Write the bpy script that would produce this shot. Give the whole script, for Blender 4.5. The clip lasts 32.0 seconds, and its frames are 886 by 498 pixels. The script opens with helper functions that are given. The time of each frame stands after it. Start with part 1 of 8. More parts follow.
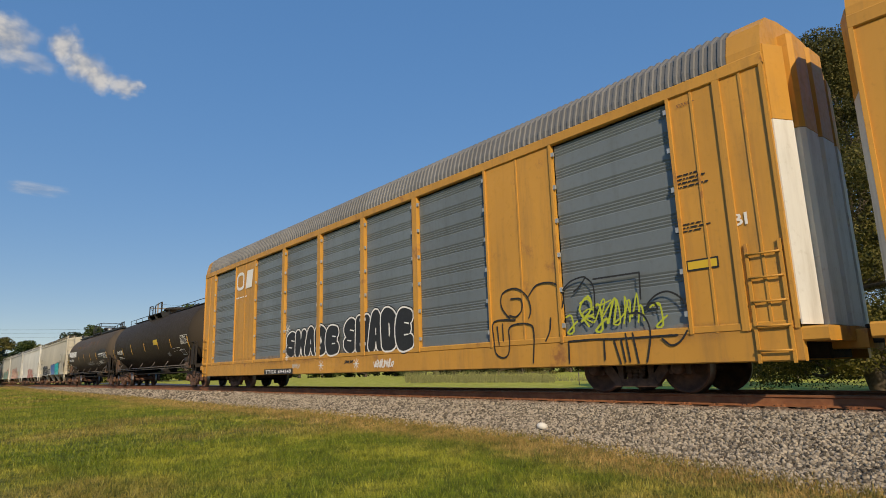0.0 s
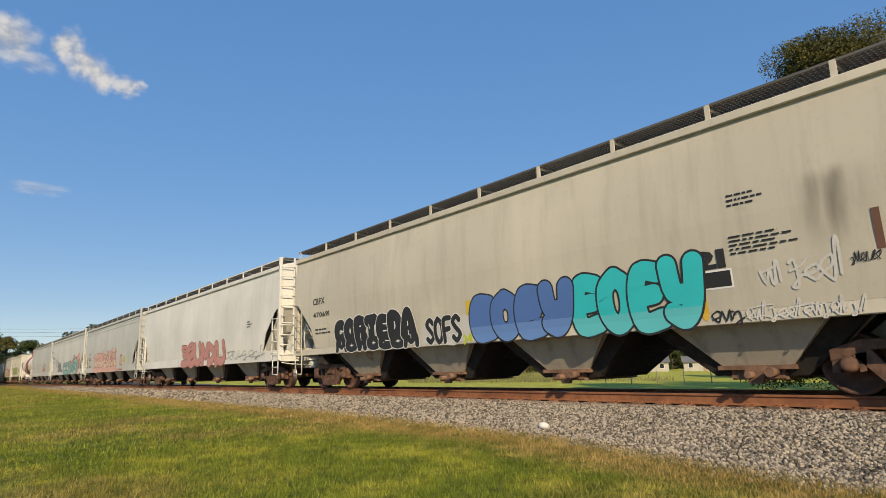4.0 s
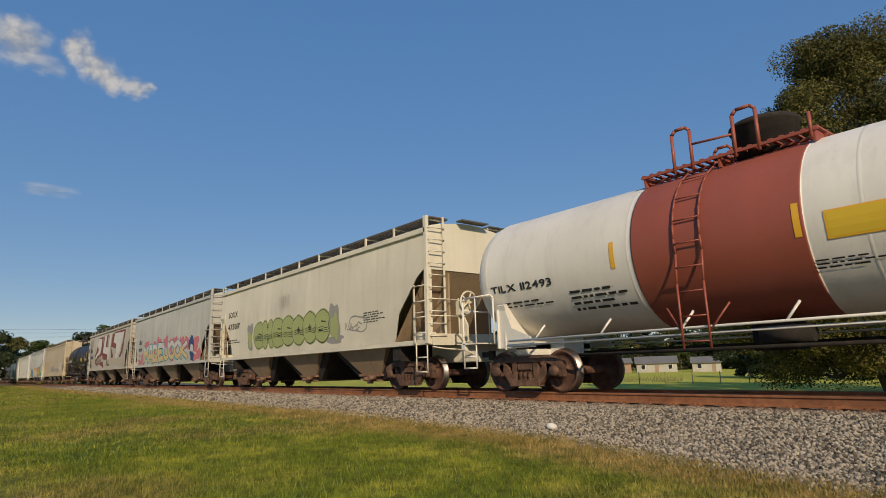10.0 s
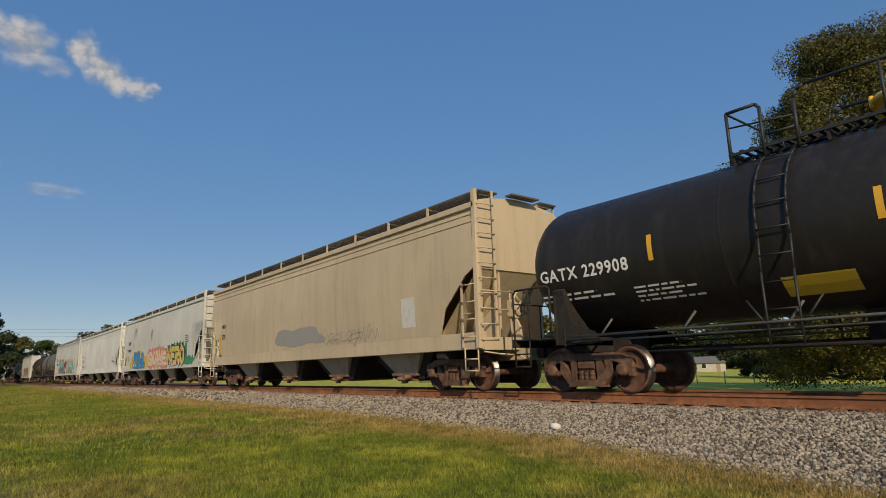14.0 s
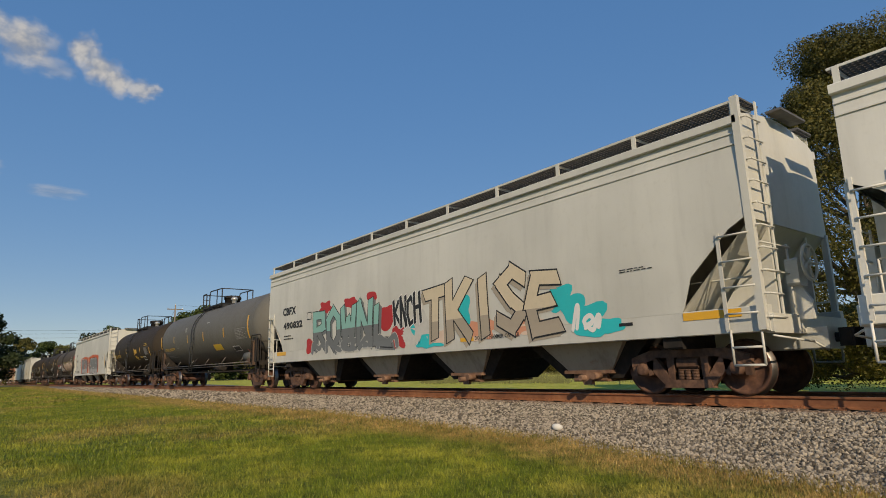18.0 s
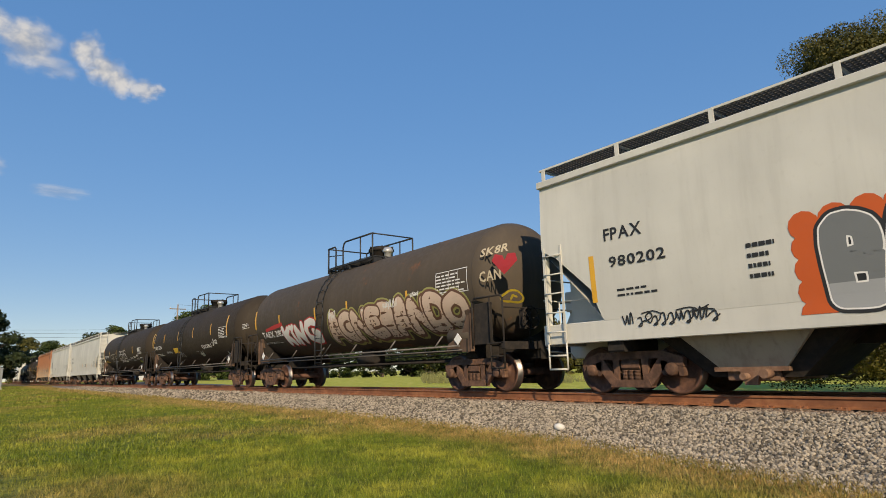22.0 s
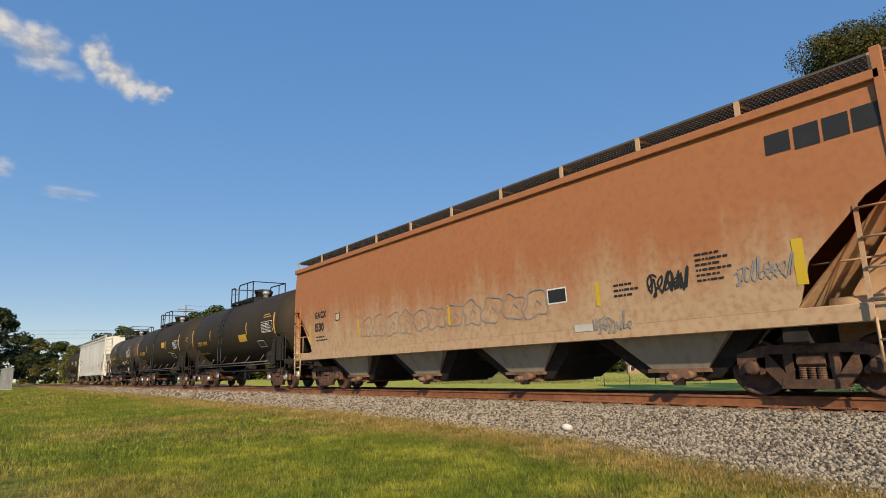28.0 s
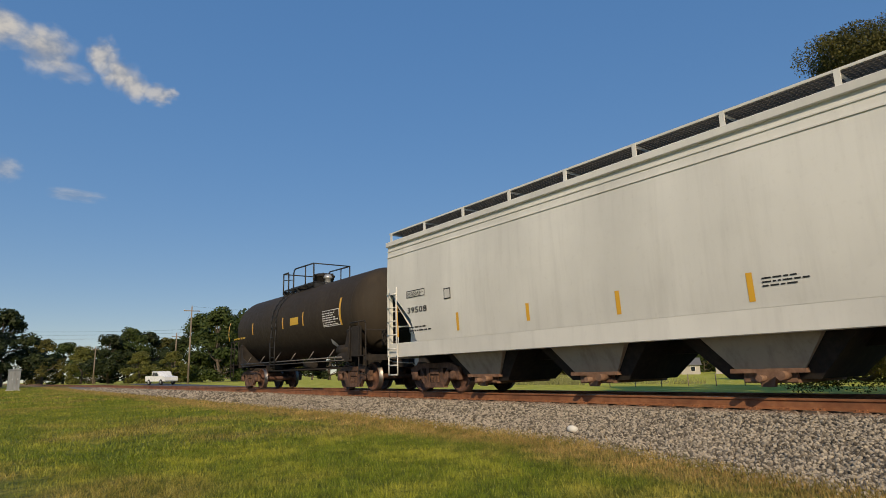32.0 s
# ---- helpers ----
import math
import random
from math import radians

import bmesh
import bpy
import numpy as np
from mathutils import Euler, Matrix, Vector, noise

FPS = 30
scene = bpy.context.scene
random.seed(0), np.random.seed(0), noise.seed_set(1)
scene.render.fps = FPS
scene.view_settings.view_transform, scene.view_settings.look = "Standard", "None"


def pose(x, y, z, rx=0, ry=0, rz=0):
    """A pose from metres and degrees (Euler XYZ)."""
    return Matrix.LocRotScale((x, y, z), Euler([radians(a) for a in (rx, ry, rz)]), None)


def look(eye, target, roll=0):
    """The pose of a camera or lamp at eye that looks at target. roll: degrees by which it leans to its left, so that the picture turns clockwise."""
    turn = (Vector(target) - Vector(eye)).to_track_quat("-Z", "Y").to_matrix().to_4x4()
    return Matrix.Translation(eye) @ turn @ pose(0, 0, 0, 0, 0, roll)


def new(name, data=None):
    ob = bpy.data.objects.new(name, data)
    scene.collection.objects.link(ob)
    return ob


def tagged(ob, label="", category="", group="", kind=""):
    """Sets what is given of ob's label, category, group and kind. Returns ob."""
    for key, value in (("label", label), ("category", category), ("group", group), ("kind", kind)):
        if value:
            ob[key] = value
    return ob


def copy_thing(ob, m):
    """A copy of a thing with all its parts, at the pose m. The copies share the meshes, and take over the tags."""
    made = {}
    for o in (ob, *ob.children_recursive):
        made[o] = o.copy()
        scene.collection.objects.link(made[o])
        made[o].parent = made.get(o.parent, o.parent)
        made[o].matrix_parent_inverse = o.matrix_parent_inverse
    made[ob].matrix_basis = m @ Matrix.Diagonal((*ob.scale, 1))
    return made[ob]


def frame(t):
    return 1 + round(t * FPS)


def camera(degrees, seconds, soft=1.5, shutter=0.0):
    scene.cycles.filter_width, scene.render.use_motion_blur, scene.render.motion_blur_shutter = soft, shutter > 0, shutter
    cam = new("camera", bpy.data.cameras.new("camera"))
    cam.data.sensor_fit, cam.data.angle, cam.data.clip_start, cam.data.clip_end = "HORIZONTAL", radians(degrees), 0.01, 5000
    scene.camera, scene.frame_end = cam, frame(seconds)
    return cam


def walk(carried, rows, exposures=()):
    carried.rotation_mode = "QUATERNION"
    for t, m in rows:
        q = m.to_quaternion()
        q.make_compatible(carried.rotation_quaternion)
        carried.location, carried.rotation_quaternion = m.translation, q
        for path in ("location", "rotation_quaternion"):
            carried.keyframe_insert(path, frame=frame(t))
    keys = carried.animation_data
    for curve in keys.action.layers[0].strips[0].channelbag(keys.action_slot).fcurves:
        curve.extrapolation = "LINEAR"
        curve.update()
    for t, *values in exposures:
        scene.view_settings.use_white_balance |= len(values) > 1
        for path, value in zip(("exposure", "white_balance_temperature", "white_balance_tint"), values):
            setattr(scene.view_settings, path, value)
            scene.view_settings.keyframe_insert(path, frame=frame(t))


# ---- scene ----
# ---------------------------------------------------------------- camera
EYE = (-11.12, 0.0, 0.576)
cam = camera(73.0, 32.0, 0.9)
TURN = [(0, 101.25, 1.72, -39.52), (1, 101.22, 1.75, -39.5), (2, 101.19, 1.67, -39.46), (3, 101.19, 1.63, -39.46),
        (4, 101.22, 1.67, -39.36), (4.5, 101.22, 1.68, -39.31), (6.5, 101.28, 1.69, -39.16), (7, 101.28, 1.68, -39.13),
        (8, 101.29, 1.7, -38.98), (9, 101.31, 1.67, -38.83), (10, 101.28, 1.63, -38.66), (11, 101.26, 1.58, -38.51),
        (12, 101.25, 1.59, -38.39), (13, 101.24, 1.61, -38.35), (13.5, 101.26, 1.59, -38.35), (15.5, 101.31, 1.63, -38.18),
        (17, 101.32, 1.62, -38.18), (18, 101.35, 1.65, -38.15), (19, 101.43, 1.64, -38.16), (20, 101.44, 1.63, -38.1),
        (21, 101.37, 1.61, -38.04), (22, 101.33, 1.61, -37.96), (23, 101.3, 1.63, -37.84), (24, 101.27, 1.61, -37.81),
        (25, 101.24, 1.62, -37.78), (25.5, 101.25, 1.61, -37.75), (27.5, 101.35, 1.65, -37.34), (28, 101.37, 1.64, -37.3),
        (29, 101.41, 1.62, -37.17), (30, 101.46, 1.62, -37.07), (31, 101.49, 1.57, -36.92), (32, 101.51, 1.57, -36.82)]
# the film camera's own exposure, in stops: it opens up for dark cars
EXPOSURES = [(0, .06), (1.5, .3), (4.5, .3), (6.5, -.08), (19.5, -.1), (20.9, .24), (27.5, .27), (31.2, .22), (32, -.08)]
walk(cam, [(t, pose(*EYE, a, b, c)) for t, a, b, c in TURN], exposures=[(t, e, 6900, 10) for t, e in EXPOSURES])

# ---------------------------------------------------------------- sky and sun
SUN_AZ, SUN_EL = radians(212.0), radians(27.0)     # where the sun stands, clockwise from the far end of the track (+y)
world = bpy.data.worlds.new("world")
scene.world = world
world.use_nodes = True
wn = world.node_tree.nodes
wl = world.node_tree.links
wn.clear()
sky = wn.new("ShaderNodeTexSky")
sky.sky_type = "NISHITA"
sky.sun_disc = False
sky.sun_elevation, sky.sun_rotation = SUN_EL, SUN_AZ
sky.air_density, sky.dust_density, sky.ozone_density = 1.0, 0.0, 5.0
sky.altitude = 700
bg = wn.new("ShaderNodeBackground")
bg.inputs["Strength"].default_value = 0.15
wo = wn.new("ShaderNodeOutputWorld")
soften = wn.new("ShaderNodeGamma")                  # hazy evening air evens the sky out
soften.inputs["Gamma"].default_value = 0.29
deepen = wn.new("ShaderNodeHueSaturation")
deepen.inputs["Hue"].default_value = 0.5165
deepen.inputs["Saturation"].default_value, deepen.inputs["Value"].default_value = 2.38, 2.3
wl.new(sky.outputs[0], soften.inputs["Color"])
wl.new(soften.outputs[0], deepen.inputs["Color"])
wl.new(deepen.outputs[0], bg.inputs["Color"])
wl.new(bg.outputs[0], wo.inputs["Surface"])
sun = new("sun", bpy.data.lights.new("sun", "SUN"))
sun.data.energy, sun.data.angle, sun.data.color = 4.1, radians(0.55), (1.0, 0.84, 0.62)
to_sun = Vector((math.sin(SUN_AZ) * math.cos(SUN_EL), math.cos(SUN_AZ) * math.cos(SUN_EL), math.sin(SUN_EL)))
sun.matrix_world = look(to_sun * 60, (0, 0, 0))

# ---------------------------------------------------------------- materials
MATS = {}


def nodes_of(name):
    m = bpy.data.materials.new(name)
    m.use_nodes = True
    nt = m.node_tree
    return m, nt, nt.nodes["Principled BSDF"]


def add(nt, kind, **values):
    n = nt.nodes.new(kind)
    for k, v in values.items():
        n.inputs[k].default_value = v
    return n


def mix(nt, fac, a, b, blend="MIX"):
    n = nt.nodes.new("ShaderNodeMix")
    n.data_type, n.blend_type = "RGBA", blend
    for socket, v in ((n.inputs[0], fac), (n.inputs[6], a), (n.inputs[7], b)):
        if isinstance(v, bpy.types.NodeSocket):
            nt.links.new(v, socket)
        elif isinstance(v, tuple):
            socket.default_value = (*v[:3], 1)
        else:
            socket.default_value = v
    return n.outputs[2]


def ramp(nt, value, lo, hi, a=0.0, b=1.0):
    n = nt.nodes.new("ShaderNodeMapRange")
    n.interpolation_type = "SMOOTHSTEP"
    nt.links.new(value, n.inputs[0])
    n.inputs[1].default_value, n.inputs[2].default_value = lo, hi
    n.inputs[3].default_value, n.inputs[4].default_value = a, b
    return n.outputs[0]


def where(nt, stretch=(1, 1, 1), shift=True):
    """Object coordinates in metres, stretched, and shifted by each object's own random number."""
    tc = nt.nodes.new("ShaderNodeTexCoord")
    mp = nt.nodes.new("ShaderNodeMapping")
    mp.inputs["Scale"].default_value = stretch
    nt.links.new(tc.outputs["Object"], mp.inputs["Vector"])
    if shift:
        info = nt.nodes.new("ShaderNodeObjectInfo")
        s = nt.nodes.new("ShaderNodeVectorMath")
        s.operation = "SCALE"
        s.inputs[0].default_value = (31.0, 57.0, 13.0)
        nt.links.new(info.outputs["Random"], s.inputs["Scale"])
        nt.links.new(s.outputs[0], mp.inputs["Location"])
    return mp.outputs[0]


def noise_at(nt, vec, scale, detail=4, rough=0.55):
    n = add(nt, "ShaderNodeTexNoise", Scale=scale, Detail=detail, Roughness=rough)
    nt.links.new(vec, n.inputs["Vector"])
    return n.outputs["Fac"]


def bump(nt, bsdf, height, strength=0.3, distance=0.01):
    b = add(nt, "ShaderNodeBump", Strength=strength, Distance=distance)
    nt.links.new(height, b.inputs["Height"])
    nt.links.new(b.outputs[0], bsdf.inputs["Normal"])


def paint(name, col, rough=0.5, dirt=0.25, rust=0.0, grime=(0.10, 0.075, 0.05), metal=0.0, gloss=0.5):
    """Weathered paint: broad fading, vertical grime streaks, rust patches, fine dents."""
    if name in MATS:
        return MATS[name]
    m, nt, b = nodes_of(name)
    v = where(nt)
    streak = where(nt, (1.6, 1.6, 0.16))
    broad = noise_at(nt, v, 0.35, 3)
    fine = noise_at(nt, v, 9, 5)
    st = noise_at(nt, streak, 2.2, 5, 0.65)
    c = mix(nt, ramp(nt, broad, 0.3, 0.7), tuple(x * 0.88 for x in col), tuple(min(1, x * 1.07) for x in col))
    sheet_tone = noise_at(nt, where(nt, (0.02, 0.75, 0.02)), 1.0, 1)
    c = mix(nt, ramp(nt, sheet_tone, 0.4, 0.6, 0, 0.4), c, tuple(x * 0.86 for x in col))
    c = mix(nt, ramp(nt, st, 0.45, 0.75, 0, dirt), c, grime)
    c = mix(nt, ramp(nt, fine, 0.55, 0.8, 0, dirt * 0.6), c, grime)
    if rust > 0:
        r = noise_at(nt, v, 0.9, 7, 0.7)
        c = mix(nt, ramp(nt, r, 0.62 - 0.28 * rust, 0.72, 0, 0.85), c, mix(nt, fine, (0.16, 0.055, 0.02), (0.34, 0.14, 0.06)))
    nt.links.new(c, b.inputs["Base Color"])
    nt.links.new(ramp(nt, fine, 0.2, 0.8, rough - 0.08, rough + 0.15), b.inputs["Roughness"])
    b.inputs["Metallic"].default_value = metal
    b.inputs["Specular IOR Level"].default_value = gloss
    bump(nt, b, noise_at(nt, v, 1.3, 2), 0.18, 0.03)
    MATS[name] = m
    return m


def flat(name, col, rough=0.6, wear=0.12):
    """Sprayed or stencilled paint with light wear."""
    if name in MATS:
        return MATS[name]
    m, nt, b = nodes_of(name)
    v = where(nt)
    f = noise_at(nt, v, 6, 5, 0.7)
    g = noise_at(nt, v, 1.1, 3)
    c = mix(nt, ramp(nt, f, 0.45, 0.8, 0, wear), col, tuple(0.4 * x + 0.1 for x in col))
    c = mix(nt, ramp(nt, g, 0.3, 0.8, 0, 0.25), c, tuple(x * 0.75 for x in col))
    nt.links.new(c, b.inputs["Base Color"])
    b.inputs["Roughness"].default_value = rough
    MATS[name] = m
    return m


def rusty(name, a, c, rough=0.8, scale=7.0):
    if name in MATS:
        return MATS[name]
    m, nt, b = nodes_of(name)
    v = where(nt)
    n1, n2 = noise_at(nt, v, scale, 6, 0.65), noise_at(nt, v, scale * 0.22, 3)
    col = mix(nt, ramp(nt, n1, 0.35, 0.7), a, c)
    col = mix(nt, ramp(nt, n2, 0.35, 0.75, 0, 0.6), col, tuple(x * 0.45 for x in a))
    nt.links.new(col, b.inputs["Base Color"])
    b.inputs["Roughness"].default_value = rough
    bump(nt, b, n1, 0.4, 0.008)
    MATS[name] = m
    return m


M_TRUCK = rusty("truck_steel", (0.085, 0.044, 0.028), (0.20, 0.105, 0.064))
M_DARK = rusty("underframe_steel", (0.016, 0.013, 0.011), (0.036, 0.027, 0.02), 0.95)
M_WHEEL = rusty("wheel_steel", (0.09, 0.042, 0.028), (0.19, 0.09, 0.052), 0.75)
M_TREAD = paint("polished_tread", (0.22, 0.20, 0.185), 0.38, 0.1, 0, metal=1.0)
M_RAIL = rusty("rail_rust", (0.23, 0.085, 0.035), (0.33, 0.14, 0.06), 0.75, 5)
M_RAILTOP = paint("rail_head", (0.12, 0.1, 0.09), 0.35, 0.2, 0, metal=0.8)
M_TIE = rusty("creosoted_wood", (0.07, 0.05, 0.035), (0.15, 0.1, 0.07), 0.9, 4)
M_BEIGE = paint("hopper_beige", (0.57, 0.52, 0.41), 0.5, 0.16)
M_WHITE = paint("hopper_white", (0.72, 0.70, 0.63), 0.5, 0.1)
M_GREY = paint("hopper_grey", (0.52, 0.51, 0.46), 0.5, 0.14)
M_PALE = paint("hopper_pale_grey", (0.60, 0.585, 0.52), 0.48, 0.1)
M_CREAM = paint("hopper_cream", (0.70, 0.64, 0.50), 0.5, 0.12)
M_TAN = paint("hopper_tan", (0.55, 0.44, 0.29), 0.5, 0.2)
M_WORN = paint("hopper_worn", (0.50, 0.45, 0.37), 0.6, 0.4, 0.1)
M_ROADGREY = paint("hopper_dusty_grey", (0.5, 0.485, 0.43), 0.6, 0.25)
M_BLACK = paint("tank_black", (0.02, 0.018, 0.016), 0.42, 0.2, 0, (0.09, 0.068, 0.05), gloss=0.3)
M_BROWNBLACK = paint("tank_brown_black", (0.082, 0.066, 0.05), 0.62, 0.35, 0.12, (0.12, 0.09, 0.06), gloss=0.12)
M_SOOT = paint("tank_dusty_black", (0.044, 0.035, 0.026), 0.6, 0.22, 0, (0.10, 0.074, 0.048), gloss=0.1)
M_TGREY = paint("tank_grey", (0.135, 0.13, 0.115), 0.6, 0.2, gloss=0.25)
M_TDGREY = paint("tank_dark_grey", (0.06, 0.051, 0.041), 0.55, 0.35, 0, (0.15, 0.12, 0.085), gloss=0.14)
M_TWHITE = paint("tank_white", (0.74, 0.70, 0.62), 0.45, 0.12)
M_BAND = paint("tank_red_band", (0.30, 0.075, 0.045), 0.5, 0.12)
M_YELLOW = paint("rack_yellow", (0.57, 0.285, 0.045), 0.5, 0.3, 0.14)
M_SCREEN = paint("rack_screen", (0.185, 0.215, 0.23), 0.5, 0.2, 0, (0.07, 0.07, 0.065), 0.2)
M_ROOF = paint("rack_roof", (0.17, 0.17, 0.17), 0.6, 0.2, 0, (0.12, 0.11, 0.1), 0.1, 0.3)
M_DOOR = paint("door_white", (0.66, 0.65, 0.61), 0.5, 0.35, 0.05, (0.22, 0.17, 0.11))
M_BARE = paint("bare_zinc", (0.52, 0.52, 0.50), 0.35, 0.2, 0, metal=0.5)
M_STRIPE = flat("reflector_yellow", (0.75, 0.40, 0.03), 0.4)
M_INK = flat("black_paint", (0.02, 0.02, 0.02))
M_CHALK = flat("white_paint", (0.78, 0.76, 0.72))
M_GOLD = flat("gold_paint", (0.66, 0.40, 0.04))
M_BAY = paint("bay_beige", (0.42, 0.37, 0.285), 0.7, 0.4, 0.06)
M_BAYBROWN = paint("bay_brown", (0.33, 0.235, 0.145), 0.6, 0.4, 0.15)
M_GATE = rusty("gate_rust", (0.17, 0.09, 0.055), (0.27, 0.16, 0.10))


def spotted_rust():
    m, nt, b = nodes_of("hopper_rust_worn")
    v, s = where(nt, shift=False), where(nt, (1.2, 1.2, 0.3), False)
    sep = nt.nodes.new("ShaderNodeSeparateXYZ")
    nt.links.new(v, sep.inputs[0])
    n1, n2 = noise_at(nt, s, 1.3, 6, 0.6), noise_at(nt, v, 8, 5)
    band = nt.nodes.new("ShaderNodeMath")
    band.operation = "MULTIPLY_ADD"
    nt.links.new(n1, band.inputs[0])
    band.inputs[1].default_value = 3.2
    nt.links.new(sep.outputs[2], band.inputs[2])
    c = mix(nt, ramp(nt, band.outputs[0], 2.9, 4.7), (0.54, 0.37, 0.22), (0.43, 0.17, 0.065))
    c = mix(nt, ramp(nt, n2, 0.4, 0.8, 0, 0.5), c, (0.30, 0.11, 0.05))
    nt.links.new(c, b.inputs["Base Color"])
    b.inputs["Roughness"].default_value = 0.7
    bump(nt, b, n2, 0.2, 0.01)
    return m


M_RUST = spotted_rust()


# ---------------------------------------------------------------- mesh helpers
class Form:
    """Collects faces of one part and turns them into one mesh."""

    def __init__(self):
        self.v, self.f, self.s, self.k = [], [], [], []

    def face(self, pts, smooth=False, slot=0):
        n = len(self.v)
        self.v += [tuple(p) for p in pts]
        self.f.append(tuple(range(n, n + len(pts))))
        self.s.append(smooth)
        self.k.append(slot)

    def box(self, x0, x1, y0, y1, z0, z1, c=0.0, slot=0):
        """A box; c: width of the chamfer along its long edges."""
        n = len(self.v)
        if c <= 0:
            self.v += [(x, y, z) for x in (x0, x1) for y in (y0, y1) for z in (z0, z1)]
            q = ((0, 1, 3, 2), (4, 6, 7, 5), (0, 4, 5, 1), (2, 3, 7, 6), (0, 2, 6, 4), (1, 5, 7, 3))
        else:
            ring = ((x0 + c, z0), (x1 - c, z0), (x1, z0 + c), (x1, z1 - c), (x1 - c, z1), (x0 + c, z1), (x0, z1 - c), (x0, z0 + c))
            self.v += [(x, y, z) for y in (y0, y1) for x, z in ring]
            q = [(i, (i + 1) % 8, 8 + (i + 1) % 8, 8 + i) for i in range(8)] + [tuple(range(7, -1, -1)), tuple(range(8, 16))]
        self.f += [tuple(n + i for i in t) for t in q]
        self.s += [False] * len(q)
        self.k += [slot] * len(q)
        return self

    def prism(self, pts, a, b, axis="x", slot=0, smooth=False):
        """The outline pts, swept from a to b along the axis; pts are (y, z), (x, z) or (x, y)."""
        put = {"x": lambda p, t: (t, p[0], p[1]), "y": lambda p, t: (p[0], t, p[1]), "z": lambda p, t: (p[0], p[1], t)}[axis]
        n, k = len(self.v), len(pts)
        self.v += [put(p, a) for p in pts] + [put(p, b) for p in pts]
        q = [(n + i, n + (i + 1) % k, n + k + (i + 1) % k, n + k + i) for i in range(k)]
        q += [tuple(range(n + k - 1, n - 1, -1)), tuple(range(n + k, n + 2 * k))]
        self.f += q
        self.s += [smooth] * k + [False, False]
        self.k += [slot] * len(q)
        return self

    def rod(self, p, q, r, n=6, r2=None, slot=0, caps=True):
        p, q = Vector(p), Vector(q)
        d = (q - p).normalized()
        a = d.orthogonal().normalized()
        b = d.cross(a)
        base = len(self.v)
        for c, rr in ((p, r), (q, r if r2 is None else r2)):
            for i in range(n):
                w = 2 * math.pi * i / n
                self.v.append(tuple(c + rr * (math.cos(w) * a + math.sin(w) * b)))
        for i in range(n):
            self.f.append((base + i, base + (i + 1) % n, base + n + (i + 1) % n, base + n + i))
            self.s.append(True)
            self.k.append(slot)
        if caps:
            self.f += [tuple(range(base + n - 1, base - 1, -1)), tuple(range(base + n, base + 2 * n))]
            self.s += [False, False]
            self.k += [slot, slot]
        return self

    def path(self, pts, r, n=6, slot=0):
        for p, q in zip(pts[:-1], pts[1:]):
            self.rod(p, q, r, n, slot=slot)
        return self

    def lathe(self, prof, n=24, axis="y", centre=(0, 0, 0), slot=0, slots=None):
        """prof: (along, radius) from end to end, turned about the axis."""
        base = len(self.v)
        for t, r in prof:
            for i in range(n):
                w = 2 * math.pi * i / n
                a, b = r * math.cos(w), r * math.sin(w)
                p = {"x": (t, a, b), "y": (a, t, b), "z": (a, b, t)}[axis]
                self.v.append((p[0] + centre[0], p[1] + centre[1], p[2] + centre[2]))
        for j in range(len(prof) - 1):
            for i in range(n):
                self.f.append((base + j * n + i, base + j * n + (i + 1) % n, base + (j + 1) * n + (i + 1) % n, base + (j + 1) * n + i))
                self.s.append(True)
                self.k.append(slots[j] if slots else slot)
        return self

    def mesh(self, name, *mats):
        me = bpy.data.meshes.new(name)
        me.from_pydata(self.v, [], self.f)
        me.polygons.foreach_set("use_smooth", self.s)
        for m in mats:
            me.materials.append(m)
        if len(mats) > 1:
            me.polygons.foreach_set("material_index", self.k)
        bm = bmesh.new()
        bm.from_mesh(me)
        bmesh.ops.recalc_face_normals(bm, faces=bm.faces)
        bm.to_mesh(me)
        bm.free()
        return me


def part(name, form, mats, parent, label="", at=None):
    """One mesh object under a thing or a part; form is a Form or a mesh that alike parts share."""
    if isinstance(form, Form):
        form = form.mesh(name, *(mats if isinstance(mats, (list, tuple)) else [mats]))
    ob = new(name, form)
    ob.parent = parent
    if at is not None:
        ob.matrix_basis = at if isinstance(at, Matrix) else Matrix.Translation(at)
    if label:
        ob["label"] = label
    return ob


def thing(name, label, category, group="", kind="", at=None):
    ob = new(name)
    ob.empty_display_size = 0.3
    if at is not None:
        ob.matrix_basis = at
    return tagged(ob, label, category, group, kind)


# ---------------------------------------------------------------- letters and sprayed shapes
GLYPHS = {}


def make_glyphs():
    made = []
    for fat in (0.0, 0.022, 0.05, 0.085, 0.12):
        for ch in "ABCDEFGHIJKLMNOPQRSTUVWXYZ0123456789.":
            cu = bpy.data.curves.new("glyph", "FONT")
            cu.body, cu.offset, cu.resolution_u = ch, fat, 2
            made.append((ch, fat, new("glyph", cu)))
    dg = bpy.context.evaluated_depsgraph_get()
    dg.update()
    for ch, fat, ob in made:
        me = ob.evaluated_get(dg).to_mesh()
        vs = [(v.co.x, v.co.y) for v in me.vertices]
        GLYPHS[ch, fat] = (vs, [tuple(p.vertices) for p in me.polygons])
        ob.evaluated_get(dg).to_mesh_clear()
    for ch, fat, ob in made:
        cu = ob.data
        bpy.data.objects.remove(ob)
        bpy.data.curves.remove(cu)


make_glyphs()


